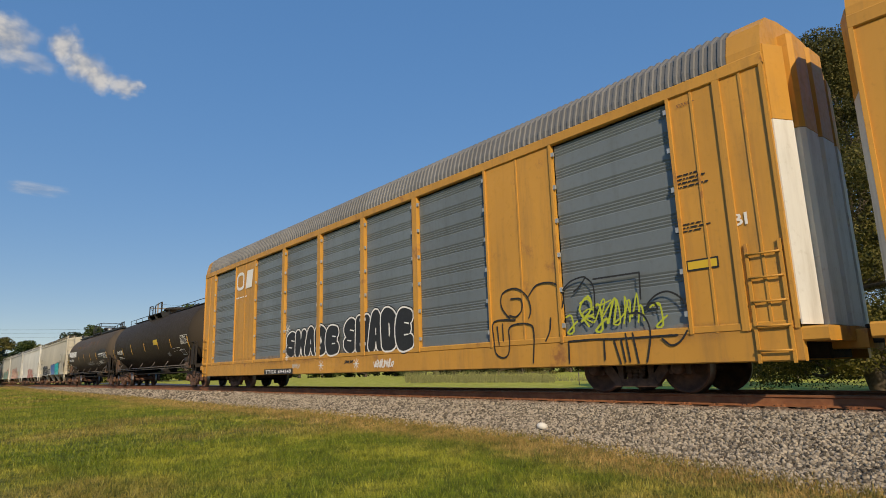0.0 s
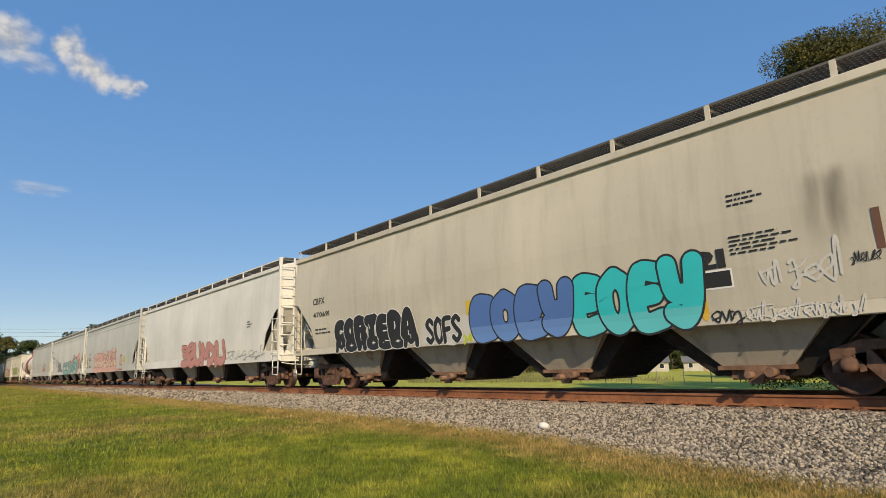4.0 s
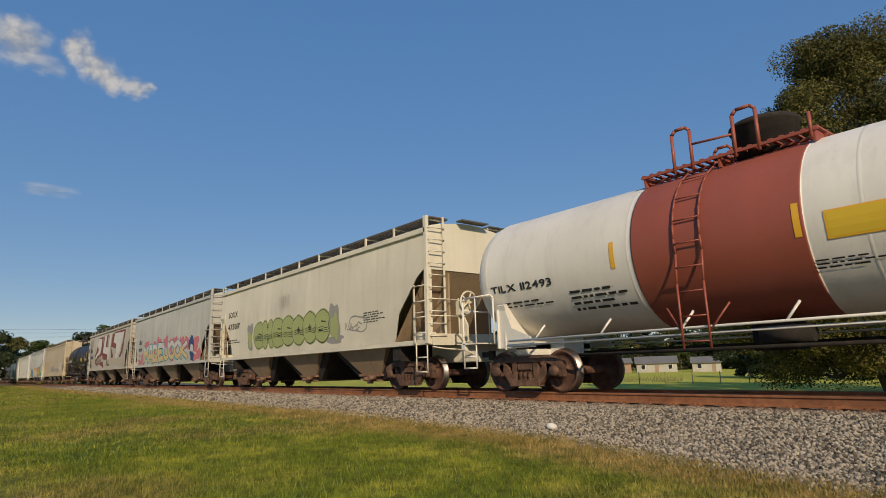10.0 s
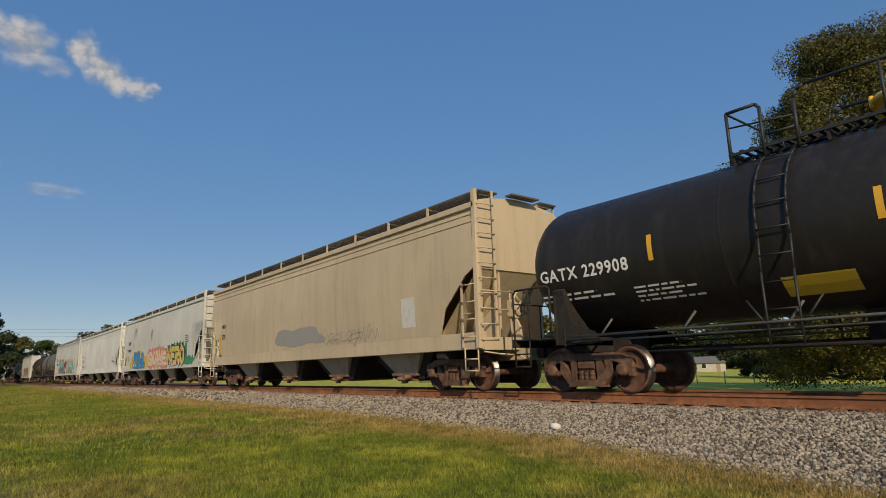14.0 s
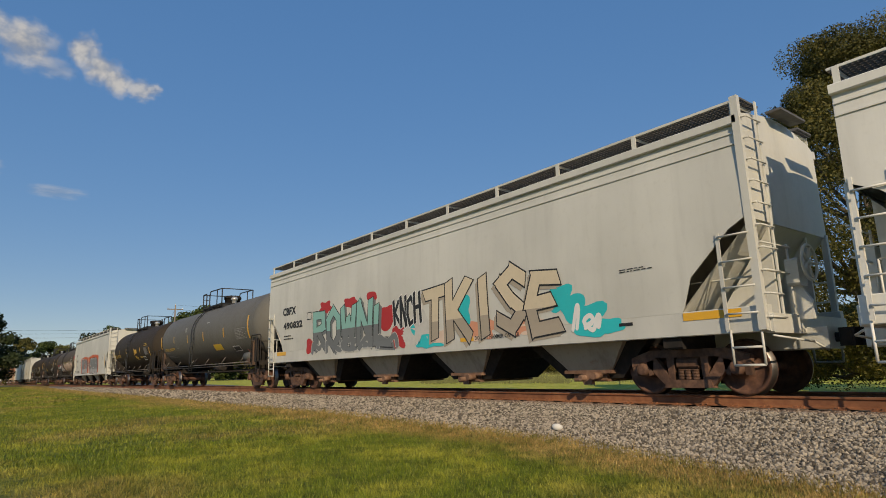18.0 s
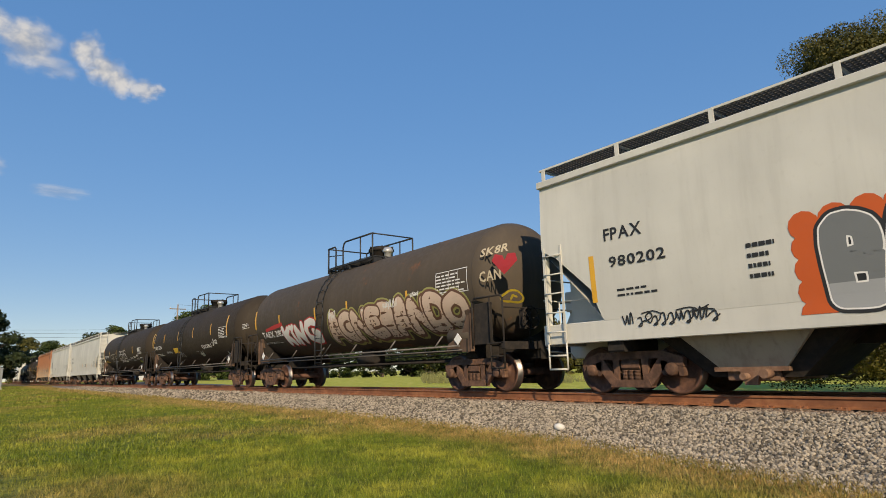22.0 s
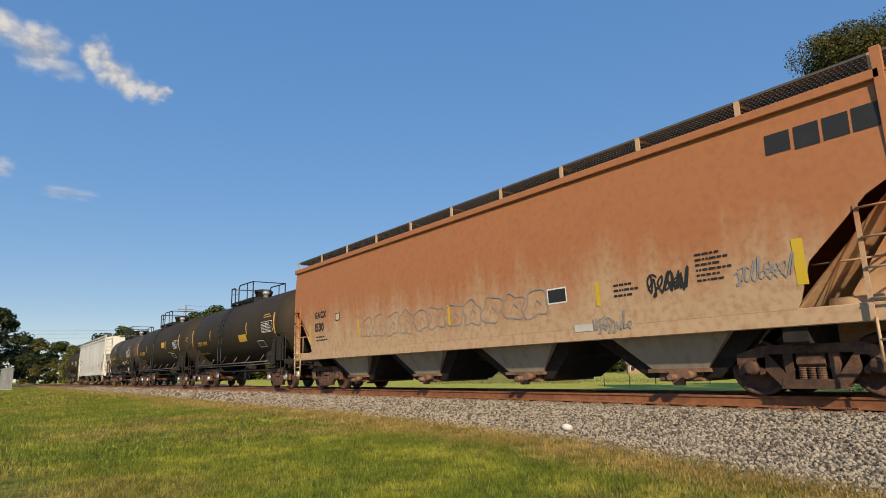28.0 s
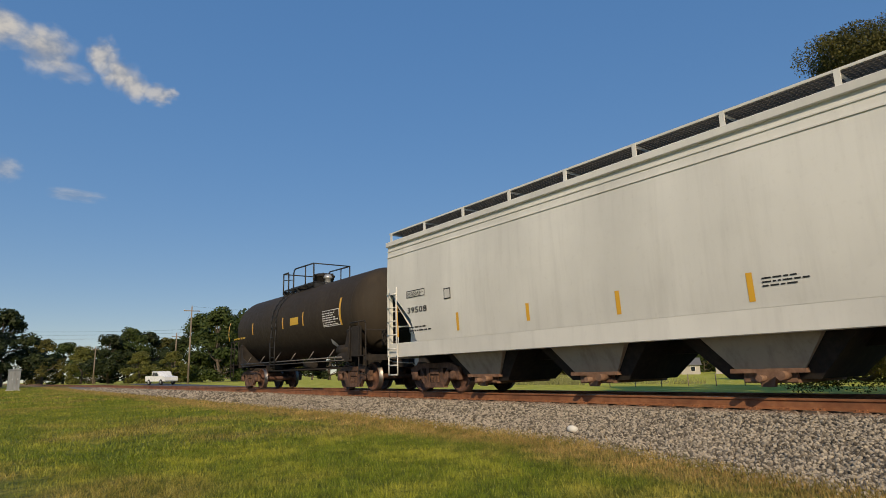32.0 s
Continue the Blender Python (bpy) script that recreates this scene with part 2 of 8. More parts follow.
def word_polys(word, x, y, size, fat=0.0, stretch=1.0, gap=0.12, bounce=0.0, lean=0.0):
    """Polygons of a word, its letters size high, from (x, y) to the right."""
    out, k, rng = [], size / 0.69, random.Random(len(word) * 7 + 1)
    for ch in word:
        if ch == " ":
            x += 0.35 * k * stretch
            continue
        ref = GLYPHS[ch, 0.0][0]
        lo, hi = min(p[0] for p in ref), max(p[0] for p in ref)
        dy = bounce * size * rng.uniform(-1, 1)
        vs, fs = GLYPHS[ch, fat]
        pts = [(x + (px - lo) * k * stretch + lean * py * k, y + py * k + dy) for px, py in vs]
        out += [[pts[i] for i in f] for f in fs]
        x += (hi - lo + gap) * k * stretch
    return out, x


def clip_band(poly, lo, hi):
    for sign, lim in ((1, lo), (-1, hi)):
        res = []
        for i, p in enumerate(poly):
            q = poly[(i + 1) % len(poly)]
            a, b = sign * (p[1] - lim), sign * (q[1] - lim)
            if a >= 0:
                res.append(p)
            if (a > 0 > b) or (a < 0 < b):
                t = a / (a - b)
                res.append((p[0] + t * (q[0] - p[0]), p[1] + t * (q[1] - p[1])))
        poly = res
        if len(poly) < 3:
            return []
    return poly


def lay(name, polys, mat, car, surf, lift=0.006, label="", step=0.12, spread=.0022):
    """Lays flat polygons (right along the car, up) on the car's near side. surf(z) gives the side's distance from the middle."""
    fm = Form()
    if surf.curved:
        lift += .0025
    base = lift
    for k, poly in enumerate(polys):
        lift = base + spread * k / max(8, len(polys))   # overlapping strokes lie on one another
        lo, hi = min(p[1] for p in poly), max(p[1] for p in poly)
        if surf.curved:
            z = math.floor(lo / step) * step
            while z < hi:
                band = clip_band(poly, z, z + step)
                if band:
                    fm.face([(-(surf(p[1]) + lift), -p[0], p[1]) for p in band], surf.curved)
                z += step
        else:
            fm.face([(-(surf(p[1]) + lift), -p[0], p[1]) for p in poly], surf.curved)
    if fm.f:
        return part(name, fm, mat, car, label)


def rect(x, y, w, h, lean=0.0):
    return [(x, y), (x + w, y), (x + w + lean, y + h), (x + lean, y + h)]


def bars(x, y, w, h, n, seed=0):
    """Small print that cannot be read: n lines of bars in a box."""
    rng, out = random.Random(seed), []
    for i in range(n):
        yy, xx = y + h * (n - 1 - i) / n, x
        end = x + w * rng.uniform(0.65, 1.0)
        while xx < end:
            l = min(rng.uniform(0.05, 0.2) * w, end - xx)
            out.append(rect(xx, yy, l, 0.42 * h / n))
            xx += l + 0.035 * w
    return out


def stroke(pts, wide):
    """A sprayed line as a ribbon of quads with rounded joints."""
    out = []
    for (x0, y0), (x1, y1) in zip(pts[:-1], pts[1:]):
        d = math.hypot(x1 - x0, y1 - y0) or 1e-6
        nx, ny = -(y1 - y0) / d * wide / 2, (x1 - x0) / d * wide / 2
        out.append([(x0 + nx, y0 + ny), (x0 - nx, y0 - ny), (x1 - nx, y1 - ny), (x1 + nx, y1 + ny)])
    n = 8 if wide < .12 else 24
    for x, y in pts:
        out.append([(x + wide / 2 * math.cos(2 * math.pi * a / n), y + wide / 2 * math.sin(2 * math.pi * a / n)) for a in range(n)])
    return out


def slab(pts, wide):
    """The same line in straight slabs with slanting ends."""
    out = []
    for (ax, az), (bx, bz) in zip(pts[:-1], pts[1:]):
        dx, dz = bx - ax, bz - az
        q = math.hypot(dx, dz) or 1
        dx, dz = dx / q, dz / q
        k, h = wide * .38, wide / 2
        out.append([(ax - dx * k * 1.5 - dz * h, az - dz * k * 1.5 + dx * h), (ax - dx * k * .5 + dz * h, az - dz * k * .5 - dx * h),
                    (bx + dx * k * 1.5 + dz * h, bz + dz * k * 1.5 - dx * h), (bx + dx * k * .5 - dz * h, bz + dz * k * .5 + dx * h)])
    return out


def bubble(cx, cy, rx, ry, rng, grow=0.0, lobes=None):
    """An uneven, rounded letter-like shape round (cx, cy)."""
    lobes = lobes or [(rng.randint(2, 5), rng.uniform(0.05, 0.16), rng.uniform(0, 6.3)) for _ in range(3)]
    pts = []
    for i in range(28):
        w = 2 * math.pi * i / 28
        r = 1 + sum(a * math.sin(k * w + p) for k, a, p in lobes)
        c, s = math.cos(w), math.sin(w)
        q = (abs(c) ** 3 + abs(s) ** 3) ** (-1 / 3)
        pts.append((cx + (rx * r + grow) * c * q, cy + (ry * r + grow) * s * q))
    return [[(cx, cy), pts[i], pts[(i + 1) % 28]] for i in range(28)], lobes, pts


# ---------------------------------------------------------------- trucks and couplers, shared by all cars
SHARED = {}


def truck_meshes():
    fm = Form()
    top = [(-1.12, .5), (-1.12, .67), (-.72, .8), (.72, .8), (1.12, .67), (1.12, .5), (.84, .58), (.6, .66), (-.6, .66), (-.84, .58)]
    fm.prism(top, -.07, .07)
    for s in (1, -1):
        fm.prism([(s * .84, .59), (s * .62, .67), (s * .3, .25), (s * .44, .15)], -.06, .06)
        fm.prism([(s * .27, .24), (s * .37, .24), (s * .4, .68), (s * .25, .68)], -.05, .05)
        fm.prism([(s * 1.1, .56), (s * 1.12, .34), (s * 1.02, .34), (s * .99, .56)], -.06, .06)
        fm.prism([(s * .8, .6), (s * .77, .34), (s * .69, .36), (s * .66, .62)], -.06, .06)
    fm.prism([(-.46, .13), (.46, .13), (.41, .27), (-.41, .27)], -.08, .08)
    SHARED["sideframe"] = fm.mesh("sideframe", M_TRUCK)
    prof = []
    for i in range(7):
        z = .27 + i * .026
        prof += [(z, .05), (z + .006, .068), (z + .018, .068), (z + .024, .05)]
    SHARED["spring"] = Form().lathe(prof, 10, "z").mesh("spring", M_TRUCK)
    SHARED["bolster"] = Form().box(-1.06, 1.06, -.2, .2, .45, .66, .05).box(-.35, .35, -.3, .3, .6, .8, .04).mesh("bolster", M_TRUCK)
    SHARED["bearing_cap"] = Form().lathe([(-.1, .0), (-.1, .075), (-.085, .11), (0, .125), (.08, .125)], 14, "x").mesh("bearing_cap", M_TRUCK)
    SHARED["bearing_cap_bright"] = Form().lathe([(-.1, .0), (-.1, .075), (-.085, .11), (0, .125), (.08, .125)], 14, "x").mesh("bearing_cap", M_BARE)
    SHARED["brake_beam"] = Form().box(-.8, .8, -.05, .05, .3, .38, .02).mesh("brake_beam", M_DARK)
    prof = [(-.87, .0), (-.87, .13), (-.80, .15), (-.775, .22), (-.765, .37), (-.83, .40), (-.83, .452), (-.715, .457), (-.70, .485),
            (-.675, .485), (-.675, .40), (-.74, .36), (-.75, .2), (-.7, .09)]
    prof += [(-a, b) for a, b in reversed(prof)]
    k = [0, 0, 0, 0, 0, 0, 1, 1, 0, 0, 0, 0, 0]
    SHARED["wheelset"] = Form().lathe(prof, 32, "x", slots=k + [0] + k[::-1]).mesh("wheelset", M_WHEEL, M_TREAD)
    cp = Form().box(-.07, .07, -.75, .1, .83, .98, .02)
    cp.prism([(-.16, .08), (-.13, .3), (.02, .36), (.05, .28), (-.03, .24), (-.02, .14), (.1, .2), (.16, .16), (.1, .02)], .76, 1.05, "z")
    SHARED["coupler"] = cp.mesh("coupler", M_DARK)
    bw = Form().lathe([(.026 * math.sin(w), .29 + .026 * math.cos(w)) for w in [math.pi * i / 4 for i in range(9)]], 24, "y")
    for i in range(5):
        w = 2 * math.pi * i / 5
        bw.rod((0, .03, 0), (.29 * math.cos(w), 0, .29 * math.sin(w)), .024)
    bw.rod((0, -.02, 0), (0, .12, 0), .05, 8)
    SHARED["brake_wheel"] = bw


truck_meshes()
WHEELS = []


def add_trucks(car, half, bright=False):
    for s in (1, -1):
        tr = new("truck", SHARED["bolster"])
        tr.parent, tr.matrix_basis = car, Matrix.Translation((0, s * half, 0))
        for x in (-1, 1):
            part("sideframe", SHARED["sideframe"], None, tr, at=(x * 1.0, 0, 0))
            for y in (-.13, 0, .13):
                part("spring", SHARED["spring"], None, tr, at=(x * 1.02, y, 0))
            for y in (-.889, .889):
                part("bearing_cap", SHARED["bearing_cap_bright" if bright else "bearing_cap"], None, tr, "bare steel bearing cap" if bright else "",
                     at=pose(x * 1.05, y, .457, 0, 0, 0 if x < 0 else 180))
        for y in (-.889, .889):
            w = part("wheelset", SHARED["wheelset"], None, tr, "rusty wheels with worn bright treads on one axle", at=(0, y, .457))
            part("brake_beam", SHARED["brake_beam"], None, tr, at=(0, y * .45, 0))
            WHEELS.append((w, car, s * half + y, y))


def add_couplers(car, L):
    for s in (1, -1):
        part("coupler", SHARED["coupler"], None, car, at=pose(0, s * (L / 2 - .14), 0, 0, 0, 0 if s > 0 else 180))


def ladder(x, y0, y1, z0, z1, n, r=.016, flat_side=.05):
    """A ladder on the plane x, its stiles at y0 and y1."""
    fm = Form()
    for y in (y0, y1):
        fm.box(x - .012, x + .012, y - flat_side / 2, y + flat_side / 2, z0, z1)
    for i in range(n):
        z = z0 + (z1 - z0) * (i + .5) / n
        fm.path([(x, y0, z), (x - .035, y0, z), (x - .035, y1, z), (x, y1, z)], r)
    return fm


def stirrup(x, y0, y1, z0, z1):
    r = .02
    fm = Form().path([(x, y0, z1), (x, y0, z0), (x, y1, z0), (x, y1, z1)], r)
    return fm.rod((x, y0, (z0 + z1) / 2), (x, y1, (z0 + z1) / 2), r)


class Side:
    def __init__(self, f, curved):
        self.f, self.curved = f, curved

    def __call__(self, z):
        return self.f(z)


# ---------------------------------------------------------------- covered hoppers
BOARDS = {}


def board_mesh(length, mat):
    """An open running board: bearing bars along it and cross bars close together."""
    key = (round(length, 1), mat.name)
    if key not in BOARDS:
        fm = Form()
        n = int(length / .075)
        for i in range(n + 1):
            y = -length / 2 + length * i / n
            fm.box(-.31, .31, y - .011, y + .011, -.02, .01)
        for j in range(8):
            x = -.31 + .62 * j / 7
            fm.box(x - .008, x + .008, -length / 2, length / 2, -.035, .014)
        BOARDS[key] = fm.mesh("running_board", mat)
    return BOARDS[key]


# this dark colour includes the shade on boards seen from below
M_BOARD_DARK = paint("board_dark_steel", (0.10, 0.095, 0.09), 0.6, 0.2, 0.05)
M_BOARD_PALE = paint("board_galvanised", (0.42, 0.42, 0.40), 0.5, 0.2, 0, metal=0.3)


def hopper(name, label, u, L, mat, eave=4.5, bays=4, sill=(1.0, 1.4), cut=(3.0, 1.42), bow=.06, half=None, boards=M_BOARD_DARK, ribs=True,
           bay_mat=None, trim=None, posts=11, air_tank=False, gap=.7):
    """A covered hopper car. u: its middle along the train. cut: where the side's lower corners are cut away (height, depth)."""
    car = thing(name, label, "freight car", "cars of the freight train", at=pose(0, 0, 0))
    CARS.append((car, u))
    trim = trim or mat
    bay_mat = bay_mat or M_BAY
    hb = L / 2 - gap
    s0, s1 = sill
    zc, dc = cut
    surf = Side(lambda z: 1.535 + bow * math.sin(math.pi * min(1, max(0, (z - s1) / (eave - s1)))), bow > .01)
    # side sheets
    drop = zc - s1
    corner = [(0, zc), (.06, zc - .04), (.27 * dc, zc - .13 * drop), (.86 * dc, zc - .6 * drop), (dc, s1 + .1), (dc + .06, s1)]
    outline = [(-hb, eave), (hb, eave)] + [(hb - a, b) for a, b in corner] + [(-hb + a, b) for a, b in reversed(corner)]
    for side in (-1, 1):
        fm = Form()
        zs = sorted({b for _, b in corner} | {zc + (eave - zc) * i / 6 for i in range(1, 7)} | {s1 + drop * .2})
        for a, b in zip(zs[:-1], zs[1:]):
            if b - a < .01:
                continue
            wide = sorted(y for y, z in clip_band(outline, a, b) if abs(z - a) < 1e-6)
            top = sorted(y for y, z in clip_band(outline, a, b) if abs(z - b) < 1e-6)
            for q in (0, .02):
                fm.face([(side * (surf(a) - q), wide[0], a), (side * (surf(a) - q), wide[-1], a), (side * (surf(b) - q), top[-1], b), (side * (surf(b) - q), top[0], b)])
        # weld seams between the side sheets
        part("side_sheet", fm, mat, car)
    for side in (-1, 1):
        fm = Form()
        x = side * 1.5
        fm.box(min(x, x + side * .11), max(x, x + side * .11), -hb - .02, hb + .02, eave - .03, eave + .12, .012)
        part("top_chord", fm, trim, car)
        if ribs:
            fm = Form()
            for z in (eave - .17, eave - .36):
                q = side * surf(z)
                fm.box(min(q, q + side * .022), max(q, q + side * .022), -hb, hb, z - .012, z + .012)
            part("side_rib", fm, mat, car)
        q = side * 1.39
        part("side_sill", Form().box(min(q, q + side * .142), max(q, q + side * .142), -hb - .1, hb + .1, s0, s1 + .01, .012), trim, car)
    # ends: upright sheet above, slope sheet below
    for e in (1, -1):
        y = e * hb
        fm = Form()
        arc = [(1.5 * math.sin(a), eave + .1 + .28 * math.cos(a * 1.0) ** 2 * (abs(a) < 1.5)) for a in [-1.57 + 3.14 * i / 12 for i in range(13)]]
        fm.prism([(-1.53, zc - .05)] + arc + [(1.53, zc - .05)], y - .02, y + .02, "y")
        part("end_sheet", fm, mat, car)
        fm = Form()
        fm.face([(-1.5, y, zc - .05), (1.5, y, zc - .05), (1.5, y - e * (dc + .2), s1 - .1), (-1.5, y - e * (dc + .2), s1 - .1)])
        fm.face([(-1.5, y - e * .02, zc - .07), (1.5, y - e * .02, zc - .07), (1.5, y - e * (dc + .2), s1 - .14), (-1.5, y - e * (dc + .2), s1 - .14)])
        for x in (-.75, .75):
            fm.prism([(y - e * .05, zc - .1), (y - e * .05, s0 + .1), (y - e * .25, s0 + .1), (y - e * (dc * .8), s1)], x - .03, x + .03)
        part("slope_sheet", fm, bay_mat if bay_mat is M_BAYBROWN else mat, car)
        fm = Form().box(-1.5, 1.5, min(y, y + e * .14), max(y, y + e * .14), s0 - .02, s0 + .28, .02)
        fm.box(-1.45, 1.45, min(y - e * 1.3, y), max(y - e * 1.3, y), s0 + .1, s0 + .14)
        fm.box(-.32, .32, min(y - e * 2.6, y + e * .45), max(y - e * 2.6, y + e * .45), .72, s0 + .08, .02)
        part("end_platform", fm, trim, car)
        for x in (-1.47, 1.47):
            part("corner_post", Form().box(x - .05, x + .05, y - .05, y + .05, s0 + .1, zc), trim, car)
    # roof, hatch trough and running boards
    arc = [(1.52 * math.sin(a), eave + .1 + .24 * math.cos(a)) for a in [-1.5 + 3.0 * i / 14 for i in range(15)]]
    part("roof", Form().prism(arc + [(1.52, eave + .02), (-1.52, eave + .02)], -hb, hb, "y", smooth=True), mat, car)
    part("hatch_cover", Form().box(-.3, .3, -hb + .6, hb - .6, eave + .3, eave + .44, .04), trim, car)
    bl = 2 * hb + .1
    for side in (-1, 1):
        part("running_board", board_mesh(bl, boards), None, car, at=(side * 1.12, 0, eave + .43))
        key = "bracket_%d_%s" % (side, trim.name)
        if key not in SHARED:
            x = side * 1.46
            fm = Form().box(x - .012, x + .012, -.045, .045, .05, .43)
            SHARED[key] = fm.box(min(side * .8, x), max(side * .8, x), -.02, .02, .36, .395).mesh("board_bracket", trim)
        for i in range(posts):
            part("board_bracket", SHARED[key], None, car, at=(0, -bl / 2 + .12 + (bl - .24) * i / (posts - 1), eave))
        q = side * 1.45
        part("board_edge", Form().box(q - .012, q + .012, -bl / 2, bl / 2, eave + .4, eave + .44), trim if boards is M_BOARD_PALE or mat in (M_WHITE, M_PALE) else boards, car)
    for e in (1, -1):
        part("end_board", Form().box(-.5, .5, min(e * (hb + .05), e * (hb + .32)), max(e * (hb + .05), e * (hb + .32)), eave + .38, eave + .42), boards, car)
    # bays, gates and the dark centre sill between them
    top = 2 * (hb - (1.9 if bays == 4 and dc > 1 else dc + .1))
    pitch = top / bays
    for i in range(bays):
        y = -top / 2 + pitch * (i + .5)
        a, c = pitch * .5, .55
        z0, z1 = s1 - .02, .46
        fm = Form()
        d = a * .72
        P = [(-1.4, y - d, z0), (1.4, y - d, z0), (1.4, y + d, z0), (-1.4, y + d, z0)]
        Q = [(-.95, y - c, z1), (.95, y - c, z1), (.95, y + c, z1), (-.95, y + c, z1)]
        for j in range(4):
            fm.face([P[j], P[(j + 1) % 4], Q[(j + 1) % 4], Q[j]])
        fm.face(Q)
        bay = part("hopper_bay", fm, bay_mat, car)
        # near-black sheets between the bays, painting in the shade under the car
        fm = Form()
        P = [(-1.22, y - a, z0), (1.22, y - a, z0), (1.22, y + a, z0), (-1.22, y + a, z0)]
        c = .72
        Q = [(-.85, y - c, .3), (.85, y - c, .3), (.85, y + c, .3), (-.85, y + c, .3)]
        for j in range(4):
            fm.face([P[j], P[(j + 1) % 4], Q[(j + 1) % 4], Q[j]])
        part("bay_slope", fm, M_DARK, bay, "slope sheet between the bays, coloured near black as shade")
        g = Form().box(-.95, .95, y - .42, y + .42, .24, .465, .02)
        g.box(-1.04, -.9, y - .6, y + .6, .4, .47)
        g.prism([(y - .16, .4), (y + .16, .4), (y + .1, .18), (y - .1, .18)], -1.05, -.96)
        g.rod((-1.22, y + .05, .32), (1.22, y + .05, .32), .055, 10)
        g.rod((-1.25, y - .3, .36), (-1.02, y - .3, .36), .075, 10)
        part("outlet_gate", g, M_GATE, bay, "rusty outlet gate with its operating shaft")
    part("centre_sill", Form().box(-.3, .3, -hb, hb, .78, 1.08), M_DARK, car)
    half = half or hb - 1.6
    add_trucks(car, half, bright=False)
    for e in (1, -1):
        part("body_bolster", Form().box(-1.45, 1.45, e * half - .18, e * half + .18, .8, s0 + .1, .03), M_DARK, car)
    add_couplers(car, L)
    # ladders, steps, rails and the brake wheel
    for side, e in ((-1, -1), (1, 1)):
        # a broad corner post with a tall ladder on the end and a short one round the corner
        y = e * (hb + .02)
        part("corner_post", Form().box(side * 1.56 - .05, side * 1.56 + .05, y - .06, y + .06, s0 + .02, eave + .44, .01), trim, car)
        fm = Form().box(side * 1.04 - .03, side * 1.04 + .03, y + e * .1 - .012, y + e * .1 + .012, s0 + .05, eave + .44)
        for i in range(10):
            z = s0 + .22 + (eave + .2 - s0) * i / 10
            fm.path([(side * 1.54, y + e * .04, z), (side * 1.54, y + e * .14, z), (side * 1.04, y + e * .14, z)], .016)
        part("end_ladder", fm, trim, car)
        fm = Form().box(side * 1.6 - .012, side * 1.6 + .012, e * (hb - .52) - .03, e * (hb - .52) + .03, s0 + .05, s0 + 1.62)
        for i in range(4):
            z = s0 + .3 + .42 * i
            fm.path([(side * 1.6, e * (hb - .52), z), (side * 1.64, e * (hb - .5), z), (side * 1.64, e * hb, z)], .016)
        part("ladder", fm, trim, car)
        part("ladder", ladder(side * 1.6, -e * (hb - .06), -e * (hb - .52), s0 + .05, zc + .05, 5), trim, car)
    for e in (1, -1):
        ye = e * (hb + .3)
        fm = Form().path([(-1.48, e * (hb + .1), s0 - .06), (-1.2, ye, s0 - .12), (-.5, ye, s0 - .16), (-.25, ye + e * .1, s0 - .3)], .018)
        part("uncoupling_lever", fm, trim, car)
        fm = Form().prism([(e * (hb + .02), s0 + .2), (e * (hb + .36), s0 + .2), (e * (hb + .36), s0 + .5), (e * (hb + .1), s0 + .95), (e * (hb + .02), s0 + .95)], -.5, -.44)
        part("end_gusset", fm, trim, car)
        part("brake_box", Form().box(-.62, -.3, min(e * (hb + .06), e * (hb + .26)), max(e * (hb + .06), e * (hb + .26)), s0 + .75, s0 + 1.2, .04), trim, car)
    for x in (-1.56, 1.56):
        for e in (1, -1):
            part("step", stirrup(x, e * (hb - .02), e * (hb - .5), .5, s0 + .05), trim, car)
    for e in (1, -1):
        fm = Form()
        fm.path([(-1.5, e * (hb + .1), 1.95), (-.5, e * (hb + .12), 1.95)], .016)
        fm.path([(-1.5, e * (hb + .1), 2.4), (-.5, e * (hb + .12), 2.4)], .016)
        fm.path([(-.55, e * (hb + .1), s0 + .1), (-.55, e * (hb + .1), 2.45)], .02)
        part("grab_rail", fm, trim, car)
        fm = Form().path([(-1.3, e * (hb - 1.3), s0 + .9), (-1.3, e * (hb - .15), s0 + .9), (-1.3, e * (hb - .15), s0 + .1)], .016)
        fm.rod((-1.0, e * (hb - .5), s0 + .25), (-1.0, e * (hb - 1.2), s0 + .25), .16, 12)
        part("brake_cylinder", fm, trim, car)
    if air_tank:
        prof = [(-.45, .001), (-.43, .12), (-.36, .2), (.36, .2), (.43, .12), (.45, .001)]
        part("air_tank", Form().lathe(prof, 18, "y", (-1.18, -hb + .95, s0 + .72)), trim, car, "white air reservoir")
    if "wheel_" + trim.name not in SHARED:
        SHARED["wheel_" + trim.name] = SHARED["brake_wheel"].mesh("brake_wheel", trim)
    part("brake_wheel", SHARED["wheel_" + trim.name], None, car, at=(-.4, -hb - .36, s0 + 1.12))
    car["half"] = hb
    return car, surf, hb


# ---------------------------------------------------------------- tank cars
M_PIPE = rusty("pipe_rail_steel", (0.10, 0.09, 0.08), (0.18, 0.16, 0.145), 0.7, 3)
M_SADDLE = rusty("saddle_steel", (0.095, 0.058, 0.038), (0.16, 0.095, 0.06), 0.85, 3)


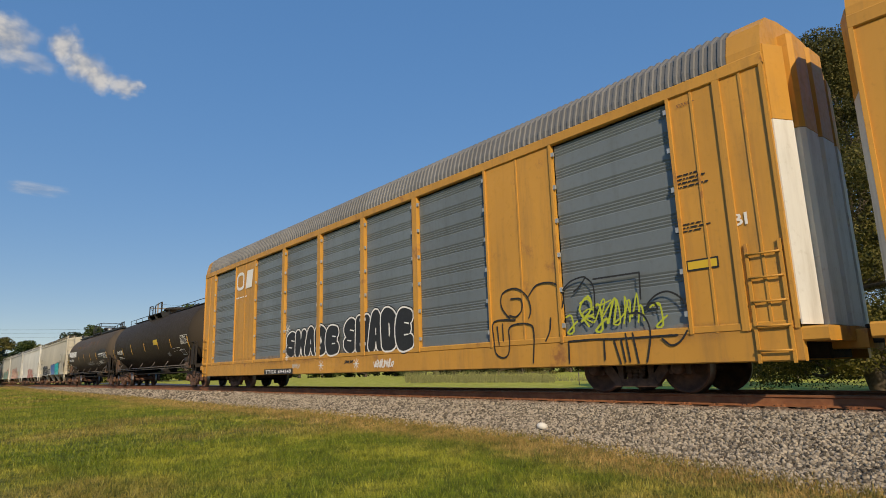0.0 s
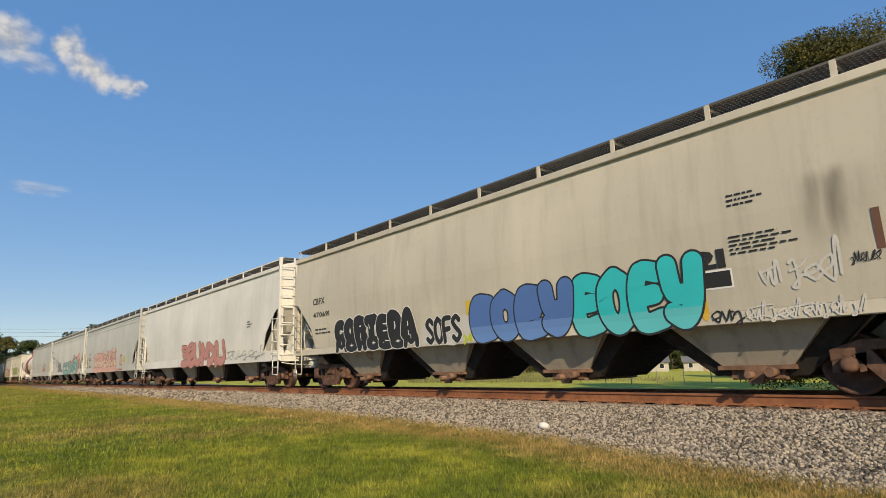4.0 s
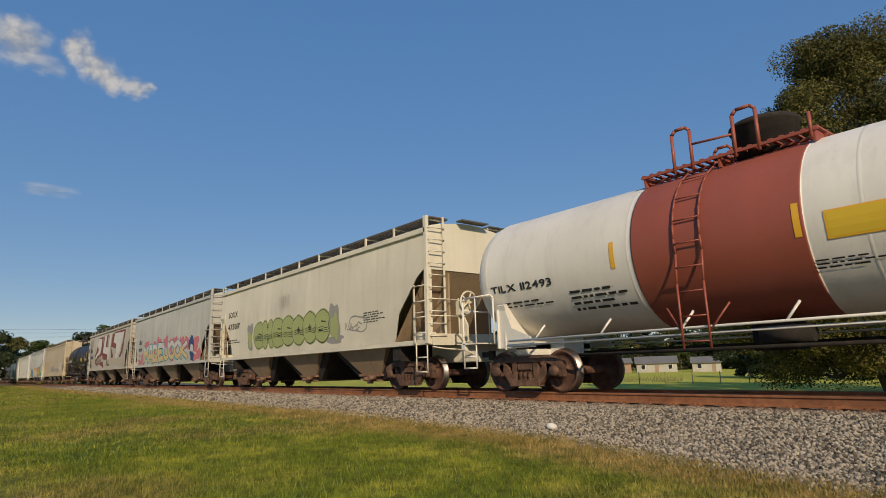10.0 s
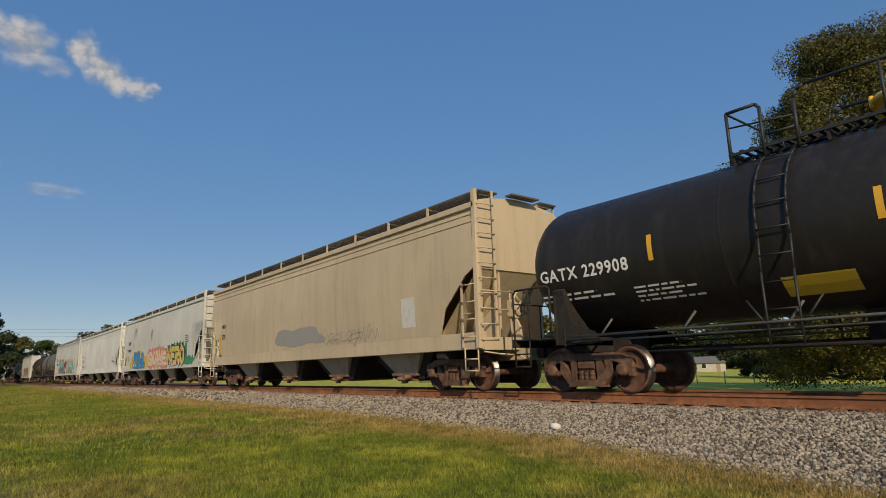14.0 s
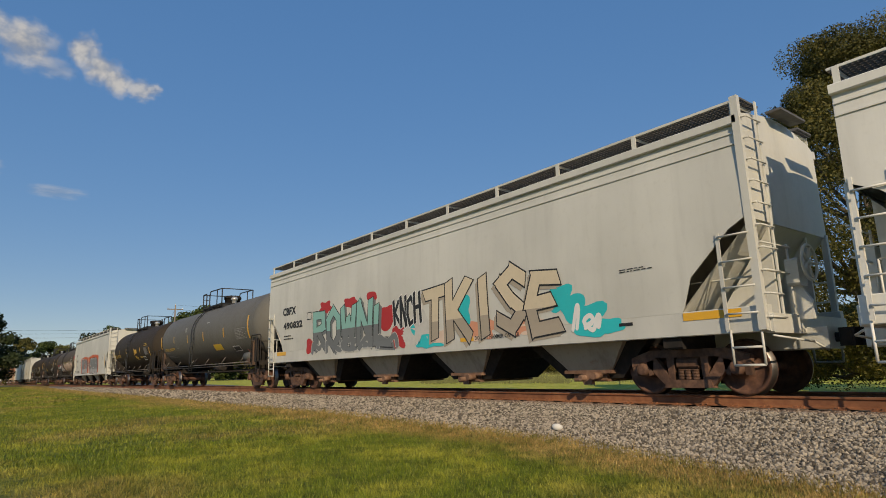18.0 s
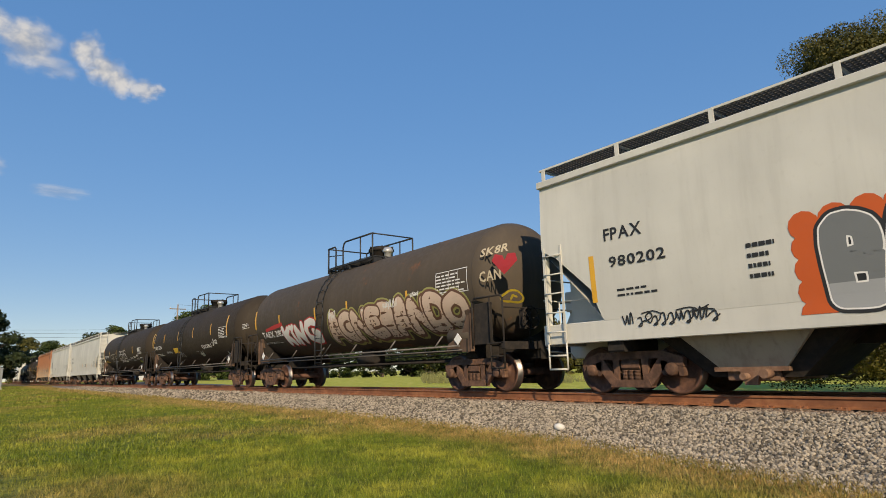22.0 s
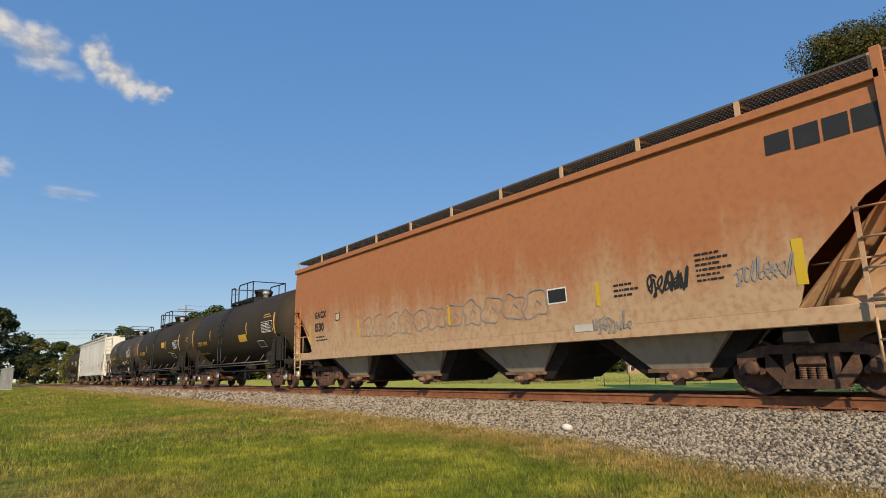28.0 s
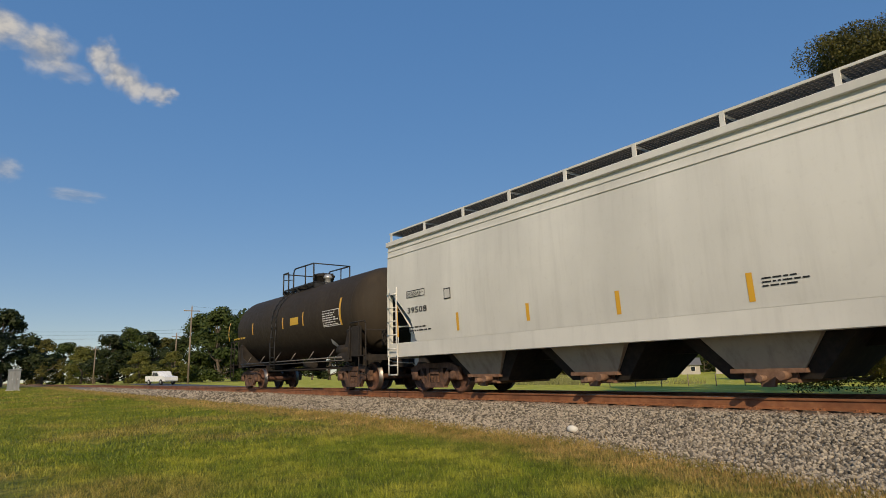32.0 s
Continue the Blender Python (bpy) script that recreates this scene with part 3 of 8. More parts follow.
def tank(name, label, u, L, mat, R=1.52, zc=2.8, band=None, dome=None, frame=M_DARK, rail_mat=M_INK, ladder_at=1.05, top_walk=False,
         ends=.5, depth=.6, dome_y=0.0, brown=False, caps=False, bonnet=False, placards=False, plain=False, reach=2.0, pressure=False):
    """A tank car: shell with dished heads, saddles over the trucks, end platforms, dome platform with rails, ladder."""
    car = thing(name, label, "freight car", "cars of the freight train", at=pose(0, 0, 0))
    CARS.append((car, u))
    hs = L / 2 - ends
    straight = hs - R * depth
    head = [(straight + R * depth * math.sin(a), R * math.cos(a)) for a in [math.pi / 2 * i / 9 for i in range(10)]]
    prof = [(-y, max(r, .001)) for y, r in reversed(head)]
    mats, slots = [mat], None
    if band:
        b0, b1 = band
        prof += [(-straight + .03, R), (b0 - .03, R), (b0, R), (b0, R + .004), (b0 + .03, R + .004), (b1 - .03, R + .004), (b1, R + .004), (b1, R), (b1 + .03, R), (straight - .03, R)] + [(y, max(r, .001)) for y, r in head]
        slots = [0] * (len(prof) - 1)
        for k in range(12, 17):
            slots[k] = 1
        mats = [mat, M_BAND]
    else:
        prof += [(y, max(r, .001)) for y, r in head]
    part("tank_shell", Form().lathe(prof, 48, "y", (0, 0, zc), slots=slots), mats, car)
    for y in (-straight, -straight * .33, straight * .33, straight):
        fm = Form().lathe([(y - .03, R - .001), (y - .02, R + .0025), (y + .02, R + .0025), (y + .03, R - .001)], 48, "y", (0, 0, zc))
        part("weld_seam", fm, mat, car)
    half = L / 2 - reach
    add_trucks(car, half, bright=caps)
    add_couplers(car, L)
    for e in (1, -1):
        fm = Form().box(-.35, .35, min(e * (half - .6), e * (L / 2 - .35)), max(e * (half - .6), e * (L / 2 - .35)), .75, 1.18, .02)
        fm.box(-1.1, 1.1, e * half - .2, e * half + .2, .82, 1.08, .03)
        part("stub_sill", fm, frame, car)
        fm = Form()
        zs = zc - math.sqrt(R * R - 1.28 ** 2)
        for y in (e * (half + .2) - .015,):
            fm.prism([(-1.42, .95), (-1.42, 1.2), (-1.34, zs + .02), (-1.1, zs - .08), (0, zc - R + .05), (1.1, zs - .08), (1.34, zs + .02), (1.42, 1.2), (1.42, .95)],
                     y, y + .03, "y")
        fm.box(-1.1, 1.1, e * half - .2, e * half + .2, .95, 1.12)
        # on cars with brown saddles the dark steel paints in this plate's shade
        part("saddle", fm, frame, car)
        for side in (-1, 1):
            # a slim upright plate against the shell that widens downwards and runs out along the sill, with a pad behind it
            x = side * 1.34
            zp = zc - math.sqrt(R * R - 1.3 ** 2)
            yp = e * (half + .3)
            fm = Form().prism([(x - side * .1, zp - .34), (x - side * .02, zp - .36), (x + side * .1, zp - .02), (x, zp + .02)], yp - .13, yp + .13, "y")
            wing = part("saddle_pad", fm, M_SADDLE if brown else frame, car)
            fm = Form().prism([(yp + e * .1, .98), (yp + e * .09, zp - .04), (yp - e * .08, zp - .04), (yp - e * .3, 1.42), (yp - e * .85, 1.2), (yp - e * 1.0, .98)], x + side * .03, x + side * .06)
            fm.box(min(x, x + side * .12), max(x, x + side * .12), min(yp + e * .08, yp + e * .11), max(yp + e * .08, yp + e * .11), .98, zp - .1)
            part("saddle_gusset", fm, M_SADDLE if brown else frame, wing)
        ye = e * (L / 2 - .42)
        fm = Form().box(-1.5, 1.5, ye - .06, ye + .06, .98, 1.16, .02)
        fm.box(-1.5, 1.5, min(ye, ye - e * .55), max(ye, ye - e * .55), 1.12, 1.15)
        part("end_platform", fm, frame, car)
        for x in (-1.47, 1.47):
            fm = Form().path([(x, ye, .55), (x, ye, 2.16), (x, ye - e * .08, 2.24), (x, ye - e * 1.0, 2.24), (x, ye - e * 1.08, 2.16), (x, ye - e * 1.08, 1.1)], .024)
            fm.path([(x, ye - e * .45, 1.1), (x, ye - e * .45, 2.24)], .018)
            part("end_rail", fm, frame, car)
            fm = Form().path([(x, ye, .56), (x, ye - e * .45, .56), (x, ye - e * .45, 1.1)], .02)
            part("step", fm.rod((x, ye, .83), (x, ye - e * .45, .83), .016), frame, car)
        fm = Form().path([(-1.47, ye, 1.95), (1.47, ye, 1.95)], .018)
        for x in (-.6, .6):
            fm.path([(x, ye, 1.1), (x, ye, 1.95)], .016)
        part("cross_rail", fm, frame, car)
        for x in (-1.44, 1.44) if placards else ():
            s = .15
            fm = Form().prism([(e * (half - .12) - s, 1.3), (e * (half - .12), 1.3 - s), (e * (half - .12) + s, 1.3), (e * (half - .12), 1.3 + s)], x - .008, x + .008)
            part("placard", fm, M_CHALK, car, "white diamond placard")
        if e < 0:
            # brake rigging: an upright panel beside the platform and a round-ended reservoir
            part("brake_panel", Form().box(-1.4, -1.34, ye + .5, ye + 1.1, 1.12, 2.12, .015), frame, car, "upright steel panel beside the end platform")
            fm = Form().lathe([(-.5, .001), (-.48, .13), (-.42, .2), (.42, .2), (.48, .13), (.5, .001)], 16, "y", (-1.22, ye + 1.75, 1.37))
            part("air_reservoir", fm, mat, car, "round-ended air reservoir beside the saddle")
            brake = part("hand_brake", Form().box(-.78, -.5, ye + .02, ye + .16, 1.45, 1.95, .03), M_DARK, car, "hand brake housing on the end")
            fm = Form()
            for i in range(16):
                a0, a1 = 2 * math.pi * i / 16, 2 * math.pi * (i + 1) / 16
                fm.rod((-.64 + .27 * math.cos(a0), ye - .1, 1.72 + .27 * math.sin(a0)), (-.64 + .27 * math.cos(a1), ye - .1, 1.72 + .27 * math.sin(a1)), .02, 5)
            for i in range(5):
                a0 = 2 * math.pi * i / 5
                fm.rod((-.64, ye - .04, 1.72), (-.64 + .27 * math.cos(a0), ye - .1, 1.72 + .27 * math.sin(a0)), .014, 5)
            part("brake_wheel", fm, M_DARK, brake)
    # side running rail with slanting struts
    for side in (-1, 1):
        fm = Form()
        x = side * 1.5
        fm.rod((x, -half, 1.13), (x, half, 1.13), .024, 6)
        fm.rod((side * 1.42, -half, 1.03), (side * 1.42, half, 1.03), .02, 6)
        n = 6
        for i in range(n):
            y = -half + .9 + (2 * half - 1.8) * i / (n - 1)
            z = zc - math.sqrt(max(.01, R * R - 1.25 ** 2))
            fm.rod((x, y + .12, 1.12), (side * 1.36, y - .06, 1.42), .024, 5)
        part("side_rail", fm, M_PIPE if mat is not M_TWHITE else M_TWHITE, car)
    fm = Form()
    fm.rod((-.5, -half, .78), (-.5, half, .78), .035, 6)
    fm.rod((-.45, -half * .14, .98), (-.45, half * .02, .98), .15, 12)
    fm.rod((.5, -half, .86), (.5, half, .86), .03, 6)
    fm.box(-.25, .25, -.35, .35, .72, zc - R + .05, .03)
    part("brake_gear", fm, M_DARK, car)
    # dome platform
    zt = zc + R
    fm = Form()
    for x in (-.82, -.4, .4, .82):
        fm.box(x - .02, x + .02, dome_y - 1.32, dome_y + 1.86, zt - .03, zt + .02)
    for y in (dome_y - 1.25, dome_y + .3, dome_y + 1.8):
        fm.prism([(-.82, zt), (-.8, zt - .2), (0, zt - .02), (.8, zt - .2), (.82, zt)], y - .02, y + .02, "y")
    if pressure:
        # a broad deck on three pairs of triangular brackets
        fm = Form()
        for side in (-1, 1):
            fm.box(min(side * .5, side * 1.12), max(side * .5, side * 1.12), dome_y - 1.15, dome_y + 1.86, zt - .03, zt + .01)
            for y in (dome_y - 1.12, dome_y + .35, dome_y + 1.82):
                fm.prism([(side * .5, zt - .02), (side * 1.12, zt - .02), (side * 1.12, zt - .1), (side * .98, zt - .42), (side * .5, zt - .2)], y - .015, y + .015, "y")
    plat = part("dome_platform", fm, rail_mat, car)
    if "slat_" + rail_mat.name not in SHARED:
        SHARED["slat_" + rail_mat.name] = Form().box(-.82, .82, -.035, .035, .02, .05).mesh("platform_slat", rail_mat)
    for i in range(0 if pressure else 19):
        part("platform_slat", SHARED["slat_" + rail_mat.name], None, plat, at=(0, dome_y - 1.28 + 3.1 * i / 18, zt))
    if bonnet:
        # low loops beside a tall dark bonnet
        for x in (-.82, .82):
            for y0, y1 in ((.78, 1.14), (-.42, -.02)):
                fm = Form().path([(x, y0, zt - .1), (x, y0, zt + .66), (x, y0 + .08, zt + .74), (x, y1 - .08, zt + .74), (x, y1, zt + .66), (x, y1, zt - .1)], .032)
                part("grab_loop", fm, rail_mat, car)
            part("rail_post", Form().rod((x, -1.22, zt - .15), (x, -1.22, zt + .3), .03, 6), rail_mat, car)
            part("grab_rail", Form().rod((x, .78, zt + .38), (x, -.02, zt + .32), .022, 6), rail_mat, car)
        fm = Form().lathe([(-.05, .001), (-.05, .56), (.52, .56), (.54, .6), (.6, .6), (.64, .56), (.66, .001)], 26, "z", (0, -.22, zt))
        part("bonnet", fm, M_DARK, car, "black dome bonnet")
    elif pressure:
        # low rails beside a broad flat cover
        for x in (-1.08, 1.08):
            part("grab_loop", Form().path([(x, dome_y + 1.7, zt - .02), (x, dome_y + 1.7, zt + .56), (x, dome_y + 1.0, zt + .56), (x, dome_y + .94, zt + .48), (x, dome_y + .94, zt - .02)], .03), rail_mat, car)
            part("mid_rail", Form().rod((x, dome_y + 1.7, zt + .48), (x, dome_y + .94, zt + .24), .016, 6), rail_mat, car)
            part("guard_rail", Form().path([(x, dome_y + .4, zt - .02), (x, dome_y + .4, zt + .4), (x, dome_y + .3, zt + .56), (x, dome_y - .95, zt + .62)], .028), rail_mat, car)
            part("rail_post", Form().box(x - .02, x + .02, dome_y - 1.12, dome_y - .92, zt - .02, zt + .64), mat, car)
        fm = Form().lathe([(-.1, .001), (-.1, .66), (.2, .66), (.2, .74), (.26, .74), (.36, .6), (.4, .3), (.41, .001)], 30, "z", (0, dome_y - .3, zt))
        part("manway", fm, mat, car, "broad flat bonnet over the valves")
        fm = Form().rod((-.72, dome_y + .38, zt + .12), (-.72, dome_y + .24, zt + .12), .06, 8)
        part("relief_valve", fm, M_GATE, car)
    else:
        for x in (-.82, .82):
            # a low square loop, then a longer and higher bowed rail beside the manway
            fm = Form().path([(x, dome_y + 1.83, zt - .16), (x, dome_y + 1.83, zt + .78), (x, dome_y + 1.32, zt + .78), (x, dome_y + 1.26, zt + .7), (x, dome_y + 1.26, zt - .16)], .03)
            part("grab_loop", fm, rail_mat, car)
            fm = Form().path([(x, dome_y + .72, zt - .16), (x, dome_y + .72, zt + .66), (x, dome_y + .66, zt + .78), (x, dome_y + .54, zt + .84), (x, dome_y - 1.3, zt + .8), (x, dome_y - 1.3, zt - .16)], .03)
            part("guard_rail", fm, rail_mat, car)
            part("rail_post", Form().rod((x, dome_y - .5, zt - .1), (x, dome_y - .5, zt + .8), .024, 6), rail_mat, car)
            part("mid_rail", Form().rod((x, dome_y + 1.83, zt + .5), (x, dome_y + .72, zt + .38), .016, 6), rail_mat, car)
        part("cross_bar", Form().rod((-.82, dome_y - 1.3, zt + .8), (.82, dome_y - 1.3, zt + .8), .024, 6), rail_mat, car)
        part("cross_bar", Form().rod((-.82, dome_y + 1.83, zt + .78), (.82, dome_y + 1.83, zt + .78), .024, 6), rail_mat, car)
        fm = Form().lathe([(-.05, .001), (-.05, .4), (.36, .4), (.36, .45), (.43, .45), (.5, .38), (.52, .001)], 24, "z", (0, dome_y - .55, zt))
        man = part("manway", fm, dome or M_DARK, car, "round manway with a bolted lid")
        for i in range(6):
            w = math.pi * i / 3
            part("lid_bolt", Form().rod((.43 * math.cos(w), dome_y - .55 + .43 * math.sin(w), zt + .3), (.43 * math.cos(w), dome_y - .55 + .43 * math.sin(w), zt + .5), .035, 6), dome or M_DARK, man)
        fm = Form().lathe([(-.05, .13), (.22, .13), (.24, .18), (.3, .18), (.4, .12), (.4, .001)], 14, "z", (-.1, dome_y - 1.12, zt))
        part("relief_valve", fm, M_BARE, car)
        part("valve_box", Form().box(-.3, .25, dome_y + .3, dome_y + .75, zt + .03, zt + .16, .04), M_DARK, car)
        part("vent_pipe", Form().rod((.3, dome_y + .6, zt - .05), (.3, dome_y + .6, zt + .25), .07, 8), M_DARK, car)
    # ladder over the side
    for side in (-1, 1) if ladder_at is not None else ():
        fm = Form()
        y0, y1 = ladder_at - .24, ladder_at + .24
        pts = []
        for i in range(10):
            a = math.radians(12 + 88 * i / 9)
            pts.append((side * (R + .06) * math.sin(a), zc + (R + .06) * math.cos(a)))
        pts += [(side * (R + .09), zc - .8), (side * (R + .07), .78)]
        for y in (y0, y1):
            for (xa, za), (xb, zb) in zip(pts[:-1], pts[1:]):
                fm.rod((xa, y, za), (xb, y, zb), .02, 6)
        for i in range(9):
            z = .9 + i * .42
            if z < zc:
                x = side * (R + .08)
            else:
                x = side * math.sqrt(max(.05, (R + .06) ** 2 - (z - zc) ** 2))
            if z < zt - .08:
                fm.rod((x, y0, z), (x, y1, z), .014, 5)
        for y, w in ((y0, -.32), (y1, .32)):
            fm.rod((side * (R + .06), y, 1.05), (side * 1.42, y + w, 1.5), .018, 5)
        part("ladder", fm, rail_mat if band is None else M_BAND, car)
    if top_walk:
        fm = Form()
        for x in (-.35, .35):
            for a, b in ((-hs + (.5 if plain else 1.3), dome_y - 1.35), (dome_y + 1.88, hs - (.5 if plain else 1.3))):
                if plain:
                    fm.box(min(x * 1.3, x * 2.1), max(x * 1.3, x * 2.1), a, b, zt - .1, zt + .02)
                    continue
                fm.box(x - .18, x + .18, a, b, zt - .03, zt)
                fm.rod((-.75 if x < 0 else .75, a, zt + .15), (-.75 if x < 0 else .75, b, zt + .15), .018, 6)
                for i in range(5):
                    y = a + (b - a) * i / 4
                    fm.rod((-.72 if x < 0 else .72, y, zt - .15), (-.75 if x < 0 else .75, y, zt + .15), .016, 6)
        part("top_walkway", fm, rail_mat, car)
        for e in (1, -1) if plain else ():
            for x in (-.6, .6):
                for y in (e * (hs - .75), e * (hs - 1.35)):
                    part("grab_loop", Form().path([(x, y - .2, zt - .15), (x, y - .2, zt + .3), (x, y - .12, zt + .38), (x, y + .12, zt + .38), (x, y + .2, zt + .3), (x, y + .2, zt - .15)], .026), rail_mat, car)
    car["half"] = hs
    surf = Side(lambda z: math.sqrt(max(.04, (R + (.006 if band else 0)) ** 2 - (z - zc) ** 2)), True)
    return car, surf, hs


# ---------------------------------------------------------------- auto rack cars
def autorack(name, label, u, L):
    car = thing(name, label, "freight car", "cars of the freight train", at=pose(0, 0, 0))
    CARS.append((car, u))
    hb = L / 2 - .6
    z1 = 5.42
    # deck sill
    for side in (-1, 1):
        q = side * 1.355
        part("side_sill", Form().box(min(q, q + side * .14), max(q, q + side * .14), -hb, hb, .52, 1.02, .02), M_YELLOW, car)
    part("deck", Form().box(-1.42, 1.42, -hb, hb, .9, 1.0).box(-.5, .5, -hb, hb, .55, .9), M_DARK, car)
    # layout from the left (+y) to the right: solid yellow bays and screens, widths in metres
    lay_out = [("y", 1.3), ("s", 2.5), ("y", 2.12), ("s", 2.5), ("p", .2), ("s", 2.5), ("p", .2), ("s", 2.5), ("p", .2), ("s", 2.4), ("p", .2), ("s", 2.6),
               ("y", 2.05), ("s", 2.63), ("y", .9), ("y", .75)]
    k = 2 * hb / sum(w for _, w in lay_out)
    for side in (-1, 1):
        y = hb
        for what, w in lay_out:
            w *= k
            a, b = y - w, y
            y -= w
            if what == "s":
                fm = Form()
                n = 8
                h = (z1 - .28 - 1.12) / n
                prof = []
                for i in range(n):
                    zz = 1.12 + i * h
                    for dz, dx in ((0, 0), (.52, 0), (.56, -.016), (.64, 0), (.68, -.016), (.76, 0), (.80, -.016), (.88, 0), (.92, -.016)):
                        prof.append((1.43 + dx, zz + dz * h))
                prof.append((1.43, z1 - .28))
                for (xa, za), (xb, zb) in zip(prof[:-1], prof[1:]):
                    fm.face([(side * xa, a + .03, za), (side * xa, b - .03, za), (side * xb, b - .03, zb), (side * xb, a + .03, zb)])
                part("screen_panel", fm, M_SCREEN, car, "grey corrugated side screen")
                if "clip" not in SHARED:
                    SHARED["clip"] = Form().box(-.02, .02, -.035, .035, 0, .09).mesh("screen_clip", M_BARE)
                for yy in (a + .03, b - .03):
                    for i in range(6):
                        part("screen_clip", SHARED["clip"], None, car, at=(side * 1.5, yy, 1.3 + i * (z1 - 1.8) / 5))
            elif what == "p":
                q = side * 1.4
                part("side_post", Form().box(min(q, q + side * .13), max(q, q + side * .13), a, b, 1.0, z1 - .2, .015), M_YELLOW, car)
            else:
                q = side * 1.42
                fm = Form().box(min(q, q + side * .07), max(q, q + side * .07), a, b, 1.0, z1 - .2)
                panel = part("side_panel", fm, M_YELLOW, car)
                q = side * 1.488
                for ra, rb, out in ((a, a + .06, .04), (b - .06, b, .04), ((a + b) / 2 - .02, (a + b) / 2 + .02, .02)):
                    part("panel_rib", Form().box(min(q, q + side * out), max(q, q + side * out), ra, rb, 1.0, z1 - .2), M_YELLOW, panel)
        q = side * 1.4
        part("top_rail", Form().box(min(q, q + side * .13), max(q, q + side * .13), -hb, hb, z1 - .24, z1 - .02, .02), M_YELLOW, car)
        part("lower_rail", Form().box(min(q, q + side * .11), max(q, q + side * .11), -hb, hb, 1.0, 1.13, .02), M_YELLOW, car)
    # ribbed roof, rounded at its edges
    sec = [(1.5, z1 - .04), (1.49, z1 + .12), (1.38, z1 + .5), (1.12, z1 + .72), (.6, z1 + .82), (0, z1 + .86)]
    sec = sec + [(-x, z) for x, z in sec[-2::-1]]
    fm = Form()
    n = int(2 * (hb - .55) / .16)
    ys, out = [], []
    for i in range(n):
        y = -hb + .55 + 2 * (hb - .55) * i / n
        for f, o in ((0, 0), (.42, 0), (.52, .022), (.84, .022), (.95, 0)):
            ys.append((y + f * 2 * (hb - .55) / n, o))
    for (ya, oa), (yb, ob_) in zip(ys[:-1], ys[1:]):
        for (xa, za), (xb, zb) in zip(sec[:-1], sec[1:]):
            def put(x, z, o, y):
                return (x + o * (1 if x > .5 else -1 if x < -.5 else 0), y, z + o)
            fm.face([put(xa, za, oa, ya), put(xb, zb, oa, ya), put(xb, zb, ob_, yb), put(xa, za, ob_, yb)])
    part("roof", fm, M_ROOF, car, "grey corrugated steel roof")
    for e in (1, -1):
        ya, yb = sorted((e * (hb - .56), e * hb))
        part("roof_end", Form().prism(sec, ya, yb, "y"), M_YELLOW, car)
        # folding end doors: bare lower leaves, the upper part still painted
        for xa, xb, out in ((-1.46, -.75, .0), (-.73, -.02, .12), (.02, .73, .12), (.75, 1.46, .0)):
            for za, zb, m in ((1.05, 4.25, M_DOOR), (4.26, z1 + (.12 if out == 0 else .5), M_YELLOW)):
                ya = e * (hb + .02 + out)
                fm = Form().prism([(xa, e * hb), (xa, ya), (xa + (.36 if out == 0 and xa < 0 else .09), ya + e * (.16 if out == 0 else .06)), (xb - .09, ya + e * .06), (xb, ya), (xb, e * hb)], za, zb, "z")
                part("end_door_leaf", fm, m, car, "dented dull white door leaf" if m is M_DOOR else "yellow upper part of the folding end door")
        fm = Form().box(-1.48, 1.48, min(e * hb, e * (hb + .35)), max(e * hb, e * (hb + .35)), .8, 1.02, .03)
        fm.box(-.35, .35, min(e * (hb - 1), e * (hb + .5)), max(e * (hb - 1), e * (hb + .5)), .68, .98, .02)
        part("end_platform", fm, M_YELLOW, car)
        for x in (-1.5, 1.5):
            s = -1 if x < 0 else 1
            part("ladder", ladder(x + s * .02, e * (hb - .12), e * (hb - .62), .5, 2.35, 5), M_YELLOW, car)
    half = hb - 3.1
    add_trucks(car, half)
    add_couplers(car, L)
    for e in (1, -1):
        part("body_bolster", Form().box(-1.4, 1.4, e * half - .2, e * half + .2, .6, .95), M_DARK, car)
    car["half"] = hb
    return car, Side(lambda z: 1.5, False), hb


CARS = []


# ---------------------------------------------------------------- ground, ballast, track
def lerp(x, xs, ys):
    return float(np.interp(x, xs, ys))


def toe_x(y):
    return lerp(y, (-60, 2.5, 6.5, 14, 32, 90), (-4.1, -3.9, -3.6, -3.3, -3.05, -2.8))


def ground_z(x, y):
    near = lerp(y, (-60, 2.5, 6.5, 14, 32, 85, 112, 200), (-.95, -.70, -.53, -.44, -.40, -.30, -.12, -.2))
    slope = lerp(y, (0, 20, 60), (.036, .02, .004))
    far = lerp(y, (-60, 40, 85, 112, 200), (-.62, -.55, -.35, -.14, -.25))
    if x < -1:
        return near - slope * min(14.0, max(0.0, -3.4 - x))
    drop = lerp(y, (40, 80), (.7, .12))
    return far - drop * lerp(x, (4, 24), (0, 1)) - 1.6 * lerp(x, (30, 120), (0, 1)) * lerp(y, (-40, 10), (0, 1))


def sheet(name, xs, ys, height, mat, label, category):
    vs = [(x, y, height(x, y)) for y in ys for x in xs]
    n = len(xs)
    fs = [(j * n + i, j * n + i + 1, (j + 1) * n + i + 1, (j + 1) * n + i) for j in range(len(ys) - 1) for i in range(n - 1)]
    me = bpy.data.meshes.new(name)
    me.from_pydata(vs, [], fs)
    me.polygons.foreach_set("use_smooth", [True] * len(fs))
    me.materials.append(mat)
    return tagged(new(name, me), label, category, kind="structure")


